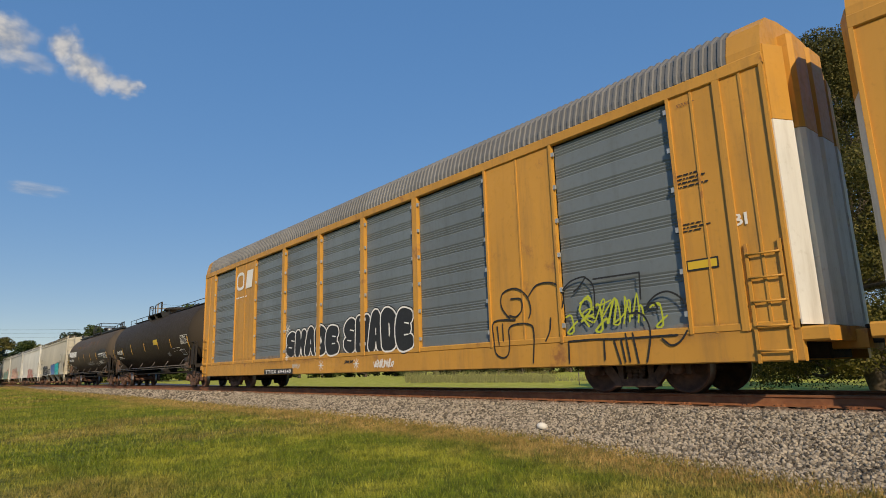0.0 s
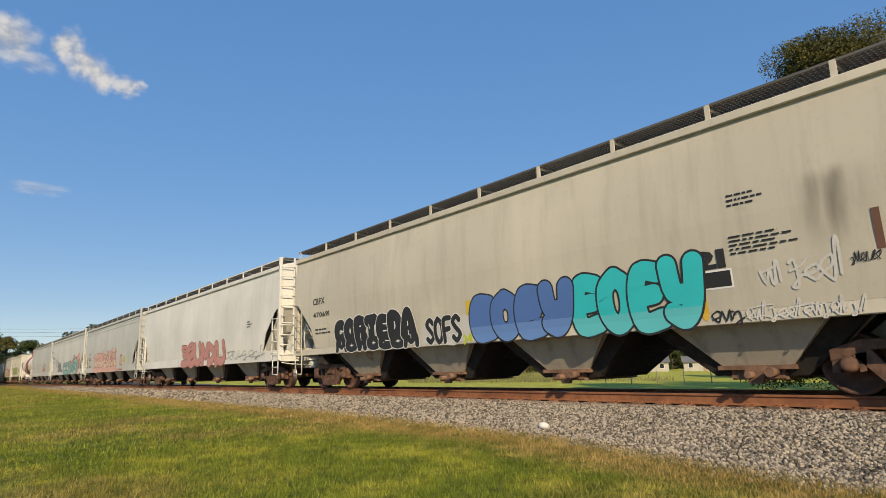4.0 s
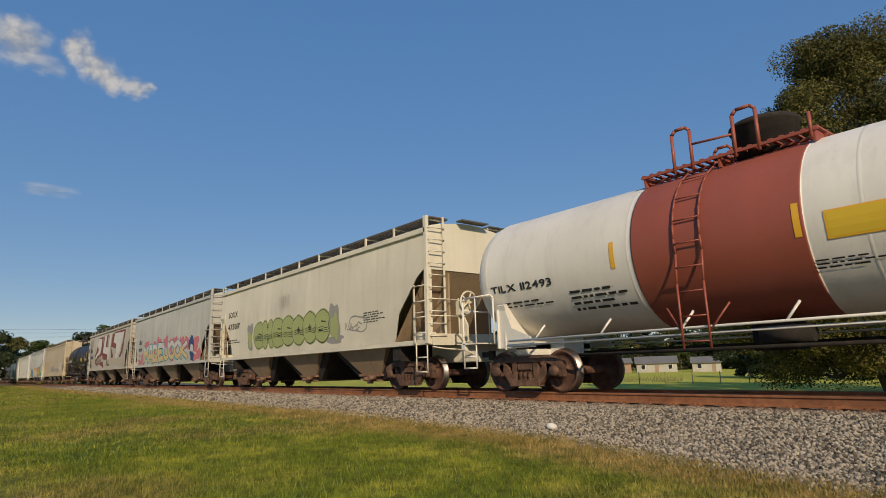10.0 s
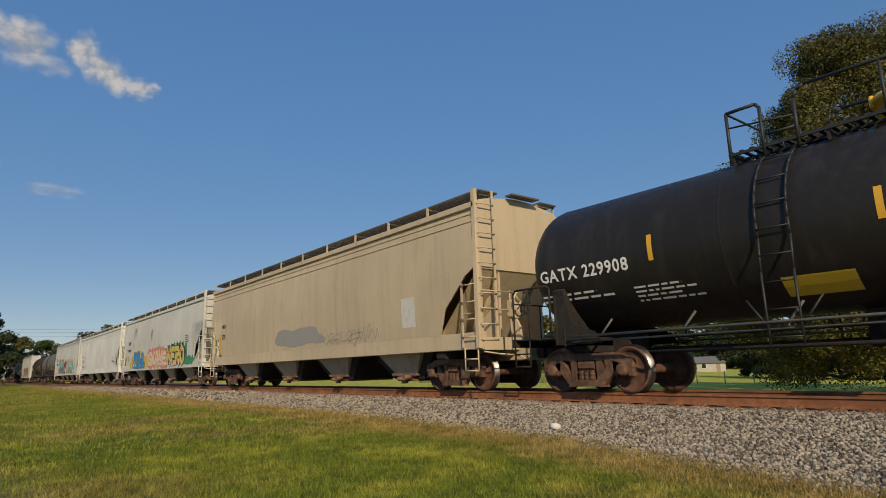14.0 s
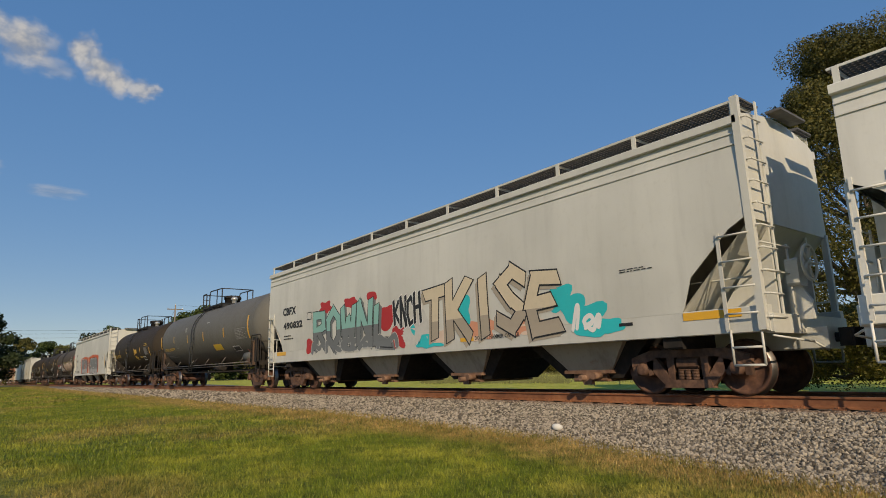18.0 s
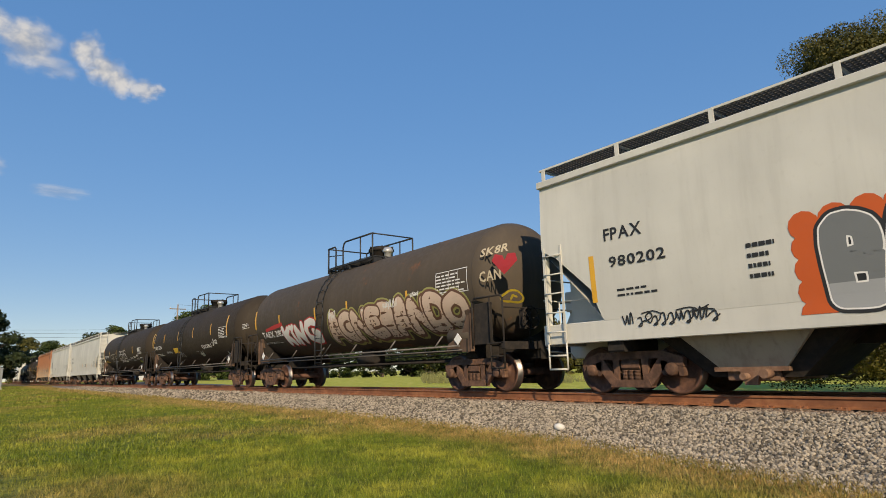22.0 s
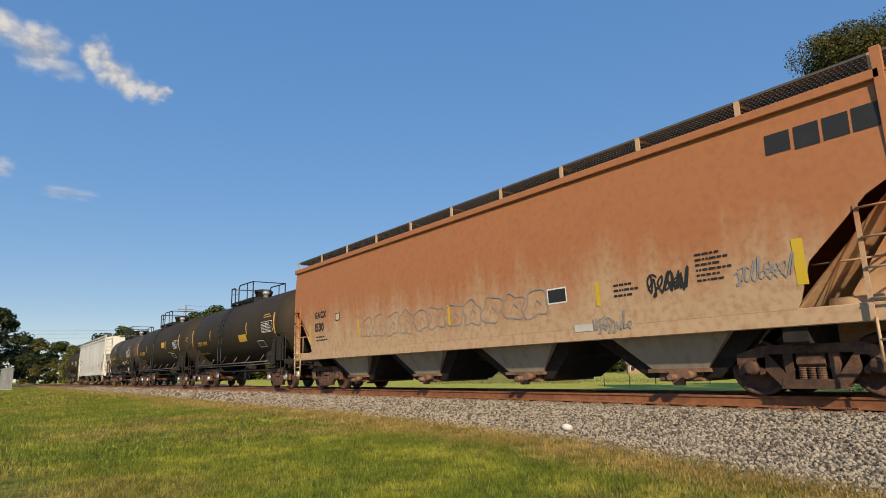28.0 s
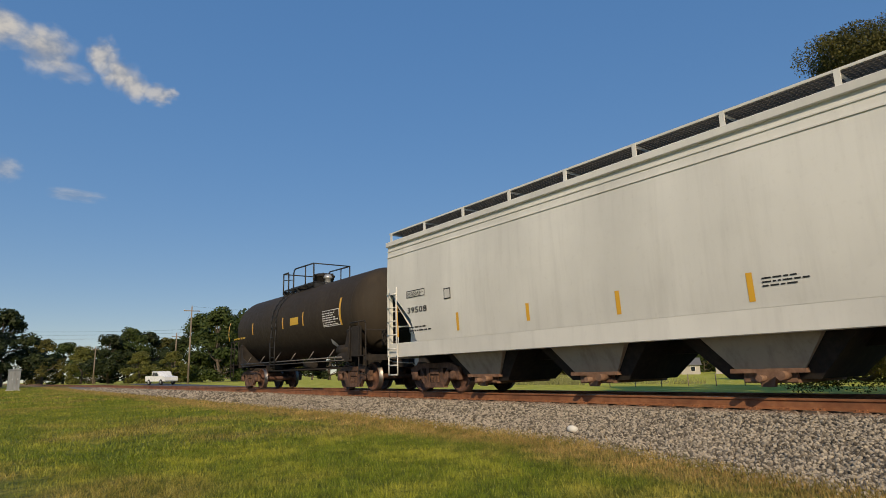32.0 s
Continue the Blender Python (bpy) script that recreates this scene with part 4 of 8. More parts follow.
def grass_material(name, blades):
    m, nt, b = nodes_of(name)
    geo = nt.nodes.new("ShaderNodeNewGeometry")
    sep = nt.nodes.new("ShaderNodeSeparateXYZ")
    nt.links.new(geo.outputs["Position"], sep.inputs[0])
    pos = geo.outputs["Position"]
    big, mid, fine = noise_at(nt, pos, 0.22, 3), noise_at(nt, pos, 1.1, 4), noise_at(nt, pos, 14, 4, 0.7)
    # dry margin along the stones
    w = nt.nodes.new("ShaderNodeMath")
    w.operation = "MULTIPLY_ADD"
    nt.links.new(mid, w.inputs[0])
    w.inputs[1].default_value = 1.6
    nt.links.new(sep.outputs[0], w.inputs[2])
    margin = ramp(nt, w.outputs[0], -4.8, -3.6)
    patch = ramp(nt, big, 0.48, 0.62, 0, 0.6)
    tuft = ramp(nt, mid, 0.4, 0.7)
    green = mix(nt, tuft, (0.14, 0.18, 0.014), (0.33, 0.325, 0.038))
    dry = mix(nt, tuft, (0.31, 0.20, 0.065), (0.50, 0.33, 0.12))
    top = nt.nodes.new("ShaderNodeMath")
    top.operation = "MAXIMUM"
    nt.links.new(margin, top.inputs[0])
    nt.links.new(patch, top.inputs[1])
    far = nt.nodes.new("ShaderNodeMath")
    far.operation = "LESS_THAN"
    nt.links.new(sep.outputs[0], far.inputs[0])
    far.inputs[1].default_value = 1.0
    k = nt.nodes.new("ShaderNodeMath")
    k.operation = "MULTIPLY"
    nt.links.new(top.outputs[0], k.inputs[0])
    nt.links.new(far.outputs[0], k.inputs[1])
    c = mix(nt, k.outputs[0], green, dry)
    tufts = noise_at(nt, pos, 4.5, 5, 0.75)
    c = mix(nt, ramp(nt, tufts, 0.38, 0.56, 0.75, 0), c, (0.045, 0.06, 0.008))
    if blades:
        c = mix(nt, ramp(nt, geo.outputs["Random Per Island"], 0.0, 0.5, 0.7, 0), c, (0.06, 0.085, 0.010))
        c = mix(nt, ramp(nt, geo.outputs["Random Per Island"], 0.75, 1.0, 0, 0.55), c, (0.32, 0.32, 0.07))
        b.inputs["Roughness"].default_value = 0.6
    else:
        c = mix(nt, ramp(nt, fine, 0.35, 0.7, 0, 0.5), c, (0.06, 0.075, 0.015))
        b.inputs["Roughness"].default_value = 0.9
        bump(nt, b, fine, 0.9, 0.05)
    # beyond the track: yellower grass, painted lighter for sunlight on its upright blades
    c = mix(nt, ramp(nt, sep.outputs[0], 3.0, 6.0), c, mix(nt, tuft, (0.36, 0.36, 0.04), (0.52, 0.48, 0.10)))
    nt.links.new(c, b.inputs["Base Color"])
    b.inputs["Specular IOR Level"].default_value = 0.2
    return m


def stone_material(name, islands):
    m, nt, b = nodes_of(name)
    geo = nt.nodes.new("ShaderNodeNewGeometry")
    pos = geo.outputs["Position"]
    fine = noise_at(nt, pos, 60, 4)
    if islands:
        base = mix(nt, ramp(nt, geo.outputs["Random Per Island"], 0.0, 0.95), (0.06, 0.048, 0.034), (0.40, 0.34, 0.258))
        c = mix(nt, ramp(nt, fine, 0.4, 0.8, 0, 0.3), base, (0.2, 0.17, 0.13))
    else:
        vor = add(nt, "ShaderNodeTexVoronoi", Scale=17.0)
        nt.links.new(pos, vor.inputs["Vector"])
        sepc = nt.nodes.new("ShaderNodeSeparateColor")
        nt.links.new(vor.outputs["Color"], sepc.inputs[0])
        c = mix(nt, sepc.outputs[0], (0.14, 0.112, 0.08), (0.50, 0.43, 0.33))
        # cell edges coloured dark, as the shade in the gaps between stones
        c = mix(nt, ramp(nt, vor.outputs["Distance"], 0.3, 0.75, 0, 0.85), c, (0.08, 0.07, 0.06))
        bump(nt, b, vor.outputs["Distance"], 0.8, -0.04)
    rustv = noise_at(nt, pos, 1.4, 3)
    sep = nt.nodes.new("ShaderNodeSeparateXYZ")
    nt.links.new(pos, sep.inputs[0])
    by_rail = ramp(nt, sep.outputs[0], -1.9, -1.0, 0, 0.6)
    c = mix(nt, by_rail, c, (0.2, 0.11, 0.07))
    c = mix(nt, ramp(nt, rustv, 0.5, 0.8, 0, 0.25), c, (0.3, 0.24, 0.17))
    nt.links.new(c, b.inputs["Base Color"])
    b.inputs["Roughness"].default_value = 0.85
    return m


M_GRASS, M_BLADE = grass_material("mown_grass", False), grass_material("grass_blades", True)
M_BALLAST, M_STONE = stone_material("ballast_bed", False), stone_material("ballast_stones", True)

xs = [-3000, -900, -300, -120, -60, -35, -24, -18] + [-15 + .5 * i for i in range(24)] + [-2, -1, 1, 3, 5, 8, 12, 18, 26, 40, 60, 90, 140, 220, 400, 1000, 3000]
ys = [-3000, -900, -300, -100, -50, -25, -12, -6] + [-3 + .5 * i for i in range(60)] + [28, 31, 35, 40, 46, 53, 60, 70, 80, 90, 100, 110, 120, 140, 170, 220, 300, 500, 1000, 3000]
sheet("ground", xs, ys, ground_z, M_GRASS, "mown green grass with dry straw-coloured patches beside the track", "grass")

BALLAST_TOP = -.215


def ballast_z(x, y):
    t = toe_x(y) - .15 if x < 0 else 3.4
    e = ground_z(-3.5 if x < 0 else 3.4, y) - .04
    return lerp(abs(x), (0, 1.75, abs(t)), (BALLAST_TOP, BALLAST_TOP, e))


bal = Form()
by = [-300, -100, -40] + [-20 + i for i in range(60)] + [42, 46, 50, 56, 62, 70, 80, 90, 104, 120, 150, 200, 300, 500, 900]
for ya, yb in zip(by[:-1], by[1:]):
    def row(y):
        t = toe_x(y) - .15
        g = [t, t * .75 - 1.75 * .25, t * .5 - 1.75 * .5, t * .25 - 1.75 * .75, -1.75, 0, 1.75, 2.6, 3.4]
        return [(x, y, ballast_z(x, y)) for x in g]
    ra, rb = row(ya), row(yb)
    for i in range(len(ra) - 1):
        bal.face([ra[i], ra[i + 1], rb[i + 1], rb[i]])
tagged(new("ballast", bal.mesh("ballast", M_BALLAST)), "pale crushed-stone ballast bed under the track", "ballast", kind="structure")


def rail_section():
    return [(-.07, -.181), (.07, -.181), (.07, -.17), (.012, -.145), (.011, -.045), (.036, -.034), (.036, -.006), (.03, 0), (-.03, 0), (-.036, -.006),
            (-.036, -.034), (-.011, -.045), (-.012, -.145), (-.07, -.17)]


for side in (-1, 1):
    ob = new("rail", Form().prism([(x + side * .753, z) for x, z in rail_section()], -250, 900, "y").mesh("rail", M_RAIL))
    tagged(ob, "rust-brown steel rail spiked to the ties", "rail", "rails of the track", "structure")
    head = Form().box(side * .753 - .026, side * .753 + .026, -250, 900, 0, .0015)
    part("rail_head", head, M_RAILTOP, ob, "dull running surface worn by wheels")

tie_form = Form().box(-1.3, 1.3, -.115, .115, -.36, -.185, .01)
TIE_MESH = tie_form.mesh("tie", M_TIE)
plate = Form()
for sx in (-.753, .753):
    plate.box(sx - .18, sx + .18, -.09, .09, -.185, -.172)
    for dx in (-.1, .1):
        for dy in (-.05, .05):
            plate.box(sx + dx - .02, sx + dx + .02, dy - .02, dy + .02, -.172, -.145)
PLATE_MESH = plate.mesh("tie_plate", M_RAIL)
track = thing("track", "wooden ties and steel tie plates under the rails", "track", kind="structure")
rng = random.Random(5)
for i in range(170):
    y = -12 + i * .52 + rng.uniform(-.03, .03)
    t = part("tie", TIE_MESH, None, track, at=pose(rng.uniform(-.05, .05), y, rng.uniform(-.008, .004), 0, 0, rng.uniform(-1, 1)))
    part("tie_plate", PLATE_MESH, None, t)


def stones(name, count, x_of, y0, y1, size, seed):
    """Angular crushed stones lying on the ballast, all in one mesh."""
    r = np.random.default_rng(seed)
    g = (1 + 5 ** .5) / 2
    ico = np.array([(-1, g, 0), (1, g, 0), (-1, -g, 0), (1, -g, 0), (0, -1, g), (0, 1, g), (0, -1, -g), (0, 1, -g), (g, 0, -1), (g, 0, 1), (-g, 0, -1), (-g, 0, 1)]) / 1.9
    tri = np.array([(0, 11, 5), (0, 5, 1), (0, 1, 7), (0, 7, 10), (0, 10, 11), (1, 5, 9), (5, 11, 4), (11, 10, 2), (10, 7, 6), (7, 1, 8), (3, 9, 4), (3, 4, 2), (3, 2, 6),
                    (3, 6, 8), (3, 8, 9), (4, 9, 5), (2, 4, 11), (6, 2, 10), (8, 6, 7), (9, 8, 1)])
    y = r.uniform(y0, y1, count)
    f = r.uniform(0, 1, count)
    t = np.array([toe_x(v) for v in y])
    x = -1.1 + (t - .25 + 1.1) * f + (r.normal(0, .12, count)) * (f > .9)
    z = np.array([max(ballast_z(a, b), ground_z(a, b) - .01) for a, b in zip(x, y)])
    s = size * r.uniform(.55, 1.25, count)
    v = ico[None] * (1 + r.uniform(-.28, .28, (count, 12, 1)))
    v = v * r.uniform(.65, 1.25, (count, 1, 3)) * s[:, None, None] * .5
    q = r.normal(0, 1, (count, 4))
    q /= np.linalg.norm(q, axis=1, keepdims=True)
    w, a, b, c = q.T
    rot = np.stack([np.stack([1 - 2 * (b * b + c * c), 2 * (a * b - c * w), 2 * (a * c + b * w)], -1), np.stack([2 * (a * b + c * w), 1 - 2 * (a * a + c * c), 2 * (b * c - a * w)], -1),
                    np.stack([2 * (a * c - b * w), 2 * (b * c + a * w), 1 - 2 * (a * a + b * b)], -1)], 1)
    v = np.einsum("nij,nkj->nki", rot, v)
    v += np.stack([x, y, z + s * r.uniform(.05, .35, count)], -1)[:, None]
    me = bpy.data.meshes.new(name)
    me.from_pydata(v.reshape(-1, 3).tolist(), [], (tri[None] + 12 * np.arange(count)[:, None, None]).reshape(-1, 3).tolist())
    me.materials.append(M_STONE)
    return tagged(new(name, me), "loose angular grey and buff crushed stone of the track bed", "ballast stones", kind="stuff")


stones("ballast_stones", 34000, None, -1, 9, .046, 1)
stones("ballast_stones", 20000, None, 9, 24, .058, 2)
stones("ballast_stones", 8000, None, 24, 75, .11, 3)


def grass_blades(name, count, x0, x1, y0, y1, tall, wide, seed, fade=.8):
    r = np.random.default_rng(seed)
    x, y = r.uniform(x0, x1, count), y0 + (y1 - y0) * r.uniform(0, 1, count) ** 1.3
    keep = x < np.interp(y, (-60, 2.5, 6.5, 14, 32, 90), (-4.1, -3.9, -3.6, -3.3, -3.05, -2.8)) - .1 + r.normal(0, .15, count)
    # thin out towards the edges of the patch
    keep &= np.minimum(np.minimum(x - x0, y - y0), y1 - y) > fade * r.uniform(0, 1, count)
    x, y = x[keep], y[keep]
    n = len(x)
    z = np.array([ground_z(a, b) for a, b in zip(x, y)])
    h = tall * r.uniform(.5, 1.3, n) * (1 + .9 * (r.uniform(0, 1, n) > .985))
    w = r.uniform(0, 2 * np.pi, n)
    dx, dy = np.cos(w) * wide, np.sin(w) * wide
    lx, ly = r.normal(0, .5, n) * h, r.normal(0, .5, n) * h
    v = np.stack([np.stack([x - dx, y - dy, z - .01], -1), np.stack([x + dx, y + dy, z - .01], -1), np.stack([x + lx, y + ly, z + h], -1)], 1)
    me = bpy.data.meshes.new(name)
    me.from_pydata(v.reshape(-1, 3).tolist(), [], np.arange(3 * n).reshape(-1, 3).tolist())
    me.materials.append(M_BLADE)
    return tagged(new(name, me), "short mown grass blades, green with straw-coloured tips", "grass", kind="stuff")


grass_blades("grass", 150000, -10.6, -3.4, 1.2, 11, .05, .0045, 11)
grass_blades("grass", 130000, -20, -3.4, -9, 12, .05, .007, 15, 2.5)
grass_blades("grass", 80000, -13.5, -3.0, 10, 34, .06, .010, 12)
grass_blades("grass", 60000, -24, -3.0, 32, 106, .08, .03, 14)
grass_blades("dry_weeds", 9000, -4.9, -3.3, .5, 16, .11, .004, 13)

# one pale stone that lies by itself at the foot of the ballast
wst = Form()
wst.lathe([(-.06, .001), (-.055, .07), (-.01, .1), (.035, .075), (.055, .001)], 9, "z")
ob = new("pale_stone", wst.mesh("pale_stone", flat("pale_limestone", (0.66, 0.63, 0.57), 0.8)))
ob.matrix_basis = pose(-3.25, 6.98, -.42, 8, 12, 30)
tagged(ob, "single larger whitish stone lying on the grey ballast", "stone")


# ---------------------------------------------------------------- trees
def leaf_material(name, a, c):
    m, nt, b = nodes_of(name)
    geo = nt.nodes.new("ShaderNodeNewGeometry")
    n = noise_at(nt, geo.outputs["Position"], 0.5, 3)
    col = mix(nt, geo.outputs["Random Per Island"], a, c)
    col = mix(nt, ramp(nt, n, 0.35, 0.7, 0, 0.6), col, tuple(x * 0.55 for x in a))
    nt.links.new(col, b.inputs["Base Color"])
    b.inputs["Roughness"].default_value = 0.6
    b.inputs["Specular IOR Level"].default_value = 0.25
    tr = nt.nodes.new("ShaderNodeBsdfTranslucent")
    nt.links.new(col, tr.inputs["Color"])
    ms = nt.nodes.new("ShaderNodeMixShader")
    ms.inputs[0].default_value = 0.25
    nt.links.new(b.outputs[0], ms.inputs[1])
    nt.links.new(tr.outputs[0], ms.inputs[2])
    nt.links.new(ms.outputs[0], nt.nodes["Material Output"].inputs["Surface"])
    return m


M_LEAF = leaf_material("oak_leaves", (0.055, 0.062, 0.012), (0.21, 0.175, 0.045))
M_LEAF_GREEN = leaf_material("green_leaves", (0.035, 0.06, 0.014), (0.095, 0.12, 0.03))
M_LEAF_DARK = leaf_material("dark_leaves", (0.022, 0.036, 0.012), (0.06, 0.075, 0.024))
M_LEAF_YELLOW = leaf_material("yellowish_leaves", (0.11, 0.12, 0.025), (0.21, 0.20, 0.05))
M_BARK = rusty("bark", (0.09, 0.07, 0.05), (0.17, 0.135, 0.10), 0.95, 9)


def tree(name, label, x, y, z, high, wide, leaves, size, mat, seed, clear=.15, clumps=60, tone=1.0, group="", spread=.09, limbs=2):
    """A tapered trunk with forked limbs, and a crown of leaves in uneven clumps round their ends."""
    r = np.random.default_rng(seed)
    top = thing(name, label, "tree", group, at=pose(x, y, z))
    fm = Form()
    pts = [Vector((0, 0, -.3))]
    for i in range(1, 6):
        pts.append(Vector((r.normal(0, .03) * high, r.normal(0, .03) * high, high * .8 * i / 5)))
    r0 = high * .028
    for i in range(5):
        fm.rod(pts[i], pts[i + 1], r0 * (1 - i * .18), 9, r0 * (1 - (i + 1) * .18), caps=False)
    centres = []
    for i in range(clumps):
        t = r.uniform(clear, 1.0)
        ring = math.sin(math.pi * min(1, .12 + .88 * (t - clear) / (1 - clear)) ** .75)
        a = r.uniform(0, 2 * math.pi)
        d = wide * max(.25, ring) * r.uniform(.35, 1.0) ** .6
        centres.append((d * math.cos(a), d * math.sin(a), high * (t * .93 + .02)))
    for cx, cy, cz in centres[::limbs]:
        k = min(4, int(5 * max(.1, (cz - .15 * high)) / high))
        p = pts[k + 1] * .6 + pts[k] * .4
        q = p.lerp(Vector((cx, cy, cz)), .5) + Vector((0, 0, -.04 * high))
        fm.rod(p, q, r0 * .32, 5, r0 * .2, caps=False)
        fm.rod(q, (cx, cy, cz), r0 * .2, 5, r0 * .06, caps=False)
    part("trunk", fm, M_BARK, top)
    c = np.array(centres)
    k = r.integers(0, len(c), leaves)
    rad = high * spread * r.uniform(.6, 1.25, len(c))
    way = r.normal(0, 1, (leaves, 3))
    way /= np.linalg.norm(way, axis=1, keepdims=True)
    p = c[k] + way * (r.uniform(0, 1, (leaves, 1)) ** .38) * 1.55 * rad[k][:, None] * np.array((1, 1, .75))
    n = r.normal(0, .75, (leaves, 3)) + way + np.array((0, 0, .4))
    n /= np.linalg.norm(n, axis=1, keepdims=True)
    a = np.cross(n, r.normal(0, 1, (leaves, 3)))
    a /= np.linalg.norm(a, axis=1, keepdims=True)
    b = np.cross(n, a)
    s = size * r.uniform(.6, 1.3, (leaves, 1))
    v = np.stack([p - a * s * .5, p + b * s * .28, p + a * s * .5, p - b * s * .28], 1)
    me = bpy.data.meshes.new("crown")
    me.from_pydata(v.reshape(-1, 3).tolist(), [], np.arange(4 * leaves).reshape(-1, 4).tolist())
    me.materials.append(mat)
    part("crown", me, None, top)
    return top


tree("oak_tree", "tall spreading oak with olive-green leaves behind the track", 21.3, 8.6, -1.0, 17.4, 8.2, 330000, .125, M_LEAF, 21, .03, 240, spread=.05, limbs=5)
tree("oak_tree", "tall oak with dull green leaves beside another oak", 30.0, 4.0, -1.2, 18.5, 7.5, 60000, .22, M_LEAF, 22, .08, 110, spread=.06)
FAR = [tree("far_tree", "broad green tree at the edge of the field", 60, 300, -.5, 12, 5.2, 9000, .55, m, 30 + i, .04, 46, group="trees round the field", spread=.075)
       for i, m in enumerate((M_LEAF_DARK, M_LEAF_GREEN, M_LEAF, M_LEAF_YELLOW))]
rng = random.Random(8)


def far_tree(kind, az, dist, scale, wide=1.0):
    a = radians(az)
    x, y = EYE[0] + dist * math.sin(a), dist * math.cos(a)
    src = FAR[kind]
    t = copy_thing(src, pose(x, y, ground_z(x, y) - .1, 0, 0, rng.uniform(0, 360)))
    t.scale = (scale * wide, scale * wide, scale)
    return t


# trees beyond the road, left of the track's far end and behind the pickup
for kind, az, dist, s, w in ((0, 1.0, 150, 1.3, 1.05), (0, -1.5, 140, 1.35, 1.0), (2, 3.6, 220, 1.15, 1.1), (1, 5.0, 230, 1.1, 1.15), (3, 6.2, 190, .85, 1.2), (0, 8.2, 160, .95, 1.1),
                           (1, 9.6, 165, 1.1, 1.1), (0, 11.0, 168, 1.05, 1.1), (2, 12.4, 180, 1.0, 1.1), (0, 13.4, 150, .8, 1.2), (1, 15.0, 150, 1.28, 1.0), (1, 16.6, 132, 1.25, 1.0),
                           (3, 10.4, 140, .55, 1.3), (0, 17.8, 150, 1.3, 1.0), (1, 7.2, 210, .85, 1.3), (1, 19.4, 140, 1.3, 1.1), (2, 21.0, 150, 1.25, 1.0), (3, 12.9, 125, .5, 1.2)):
    far_tree(kind, az, dist, s, w)
for i in range(34):
    az = 20 + i * 2.1 + rng.uniform(-.6, .6)
    far_tree(rng.choice((0, 0, 1, 2)), az, rng.uniform(185, 215) if az > 50 else rng.uniform(130, 165), rng.uniform(.62, .95), rng.uniform(1.1, 1.5))
# darkest leaf colour for this whole row, standing in for shade on it
for i in range(12):
    far_tree(0, 65.5 + i * 2.0, rng.uniform(80, 105), rng.uniform(.5, .75), rng.uniform(1.0, 1.3))
for i in range(30):
    far_tree(rng.choice((0, 0, 2, 1)), 36 + i * 1.5 + rng.uniform(-.5, .5), rng.uniform(205, 235), rng.uniform(1.15, 1.6), rng.uniform(1.0, 1.3))
for t in FAR:
    t.matrix_basis = pose(rng.uniform(60, 120), rng.uniform(230, 300), -.6)


# ---------------------------------------------------------------- the train
TRAIN = {}


def car_at(key, made):
    TRAIN[key] = made
    return made


def span(a, b):
    return dict(u=(a + b) / 2, L=b - a)


car_at("rack0", autorack("autorack", "yellow autorack car with grey corrugated screens", **span(-301.8, -274.1)))
car_at("rack1", autorack("autorack", "weathered yellow autorack car with grey screens and graffiti", **span(-274.1, -246.75)))
car_at("ppnx", tank("tank_car", "long black pressure tank car with white lettering", **span(-246.75, -227.3), mat=M_SOOT, R=1.62, zc=2.78, top_walk=True, ladder_at=None, dome_y=-.1, pressure=True, brown=True))
car_at("prox", tank("tank_car", "grimy brown-black tank car with rust stains and big white lettering", **span(-227.3, -207.65), mat=M_BROWNBLACK, R=1.6, zc=2.8, ladder_at=None, top_walk=True, plain=True, brown=True))
car_at("cbfx4", hopper("covered_hopper", "beige covered hopper car with blue and black graffiti", **span(-207.65, -187.0), mat=M_BEIGE, ribs=False, sill=(1.12, 1.32), bow=.1, eave=4.42))
car_at("white5", hopper("covered_hopper", "plain white covered hopper car with faded graffiti", **span(-187.0, -165.9), mat=M_WHITE, ribs=False, eave=4.45))
car_at("utcx", hopper("covered_hopper", "light grey covered hopper car with pink graffiti", **span(-165.9, -146.35), mat=M_GREY, eave=4.5, gap=.58))
car_at("mbkx", hopper("covered_hopper", "pale grey covered hopper car with teal and pink graffiti", **span(-146.35, -125.42), mat=M_PALE, eave=4.5, gap=.52))
car_at("fpax9", hopper("covered_hopper", "grey covered hopper car with a small red tag", **span(-125.42, -106.22), mat=M_GREY, cut=(2.6, .7), ribs=False, eave=4.5, gap=.38, boards=M_BOARD_DARK))
car_at("tilx", tank("tank_car", "white tank car with a dark red band and brown rails", **span(-106.22, -91.99), mat=M_TWHITE, R=1.48, zc=2.68, ends=.42, band=(-1.15, 1.82), frame=M_TWHITE, rail_mat=M_BAND, bonnet=True, ladder_at=.68))
car_at("soxx", hopper("covered_hopper", "cream three-bay covered hopper car with green graffiti", **span(-91.99, -74.27), mat=M_CREAM, cut=(3.25, 1.5), bays=3, ribs=False, sill=(1.2, 1.32), eave=4.22, bay_mat=M_BAYBROWN, gap=.92))
car_at("crdx", hopper("covered_hopper", "dusty grey three-bay covered hopper car with colourful graffiti", **span(-74.27, -56.91), mat=M_ROADGREY, cut=(3.1, 1.4), bays=3, ribs=False, sill=(1.2, 1.32), eave=4.35, bay_mat=M_BAYBROWN))
car_at("furx8", hopper("covered_hopper", "worn grey-beige covered hopper car with huge faded red numerals", **span(-56.91, -38.84), mat=M_WORN, cut=(3.4, 1.45), bays=3, ribs=False, sill=(1.22, 1.34), eave=4.27, bay_mat=M_BAYBROWN))
car_at("gatx2", tank("tank_car", "glossy black tank car with a yellow dome lid", **span(-38.84, -24.5), mat=M_BLACK, R=1.42, zc=2.7, dome=M_STRIPE))
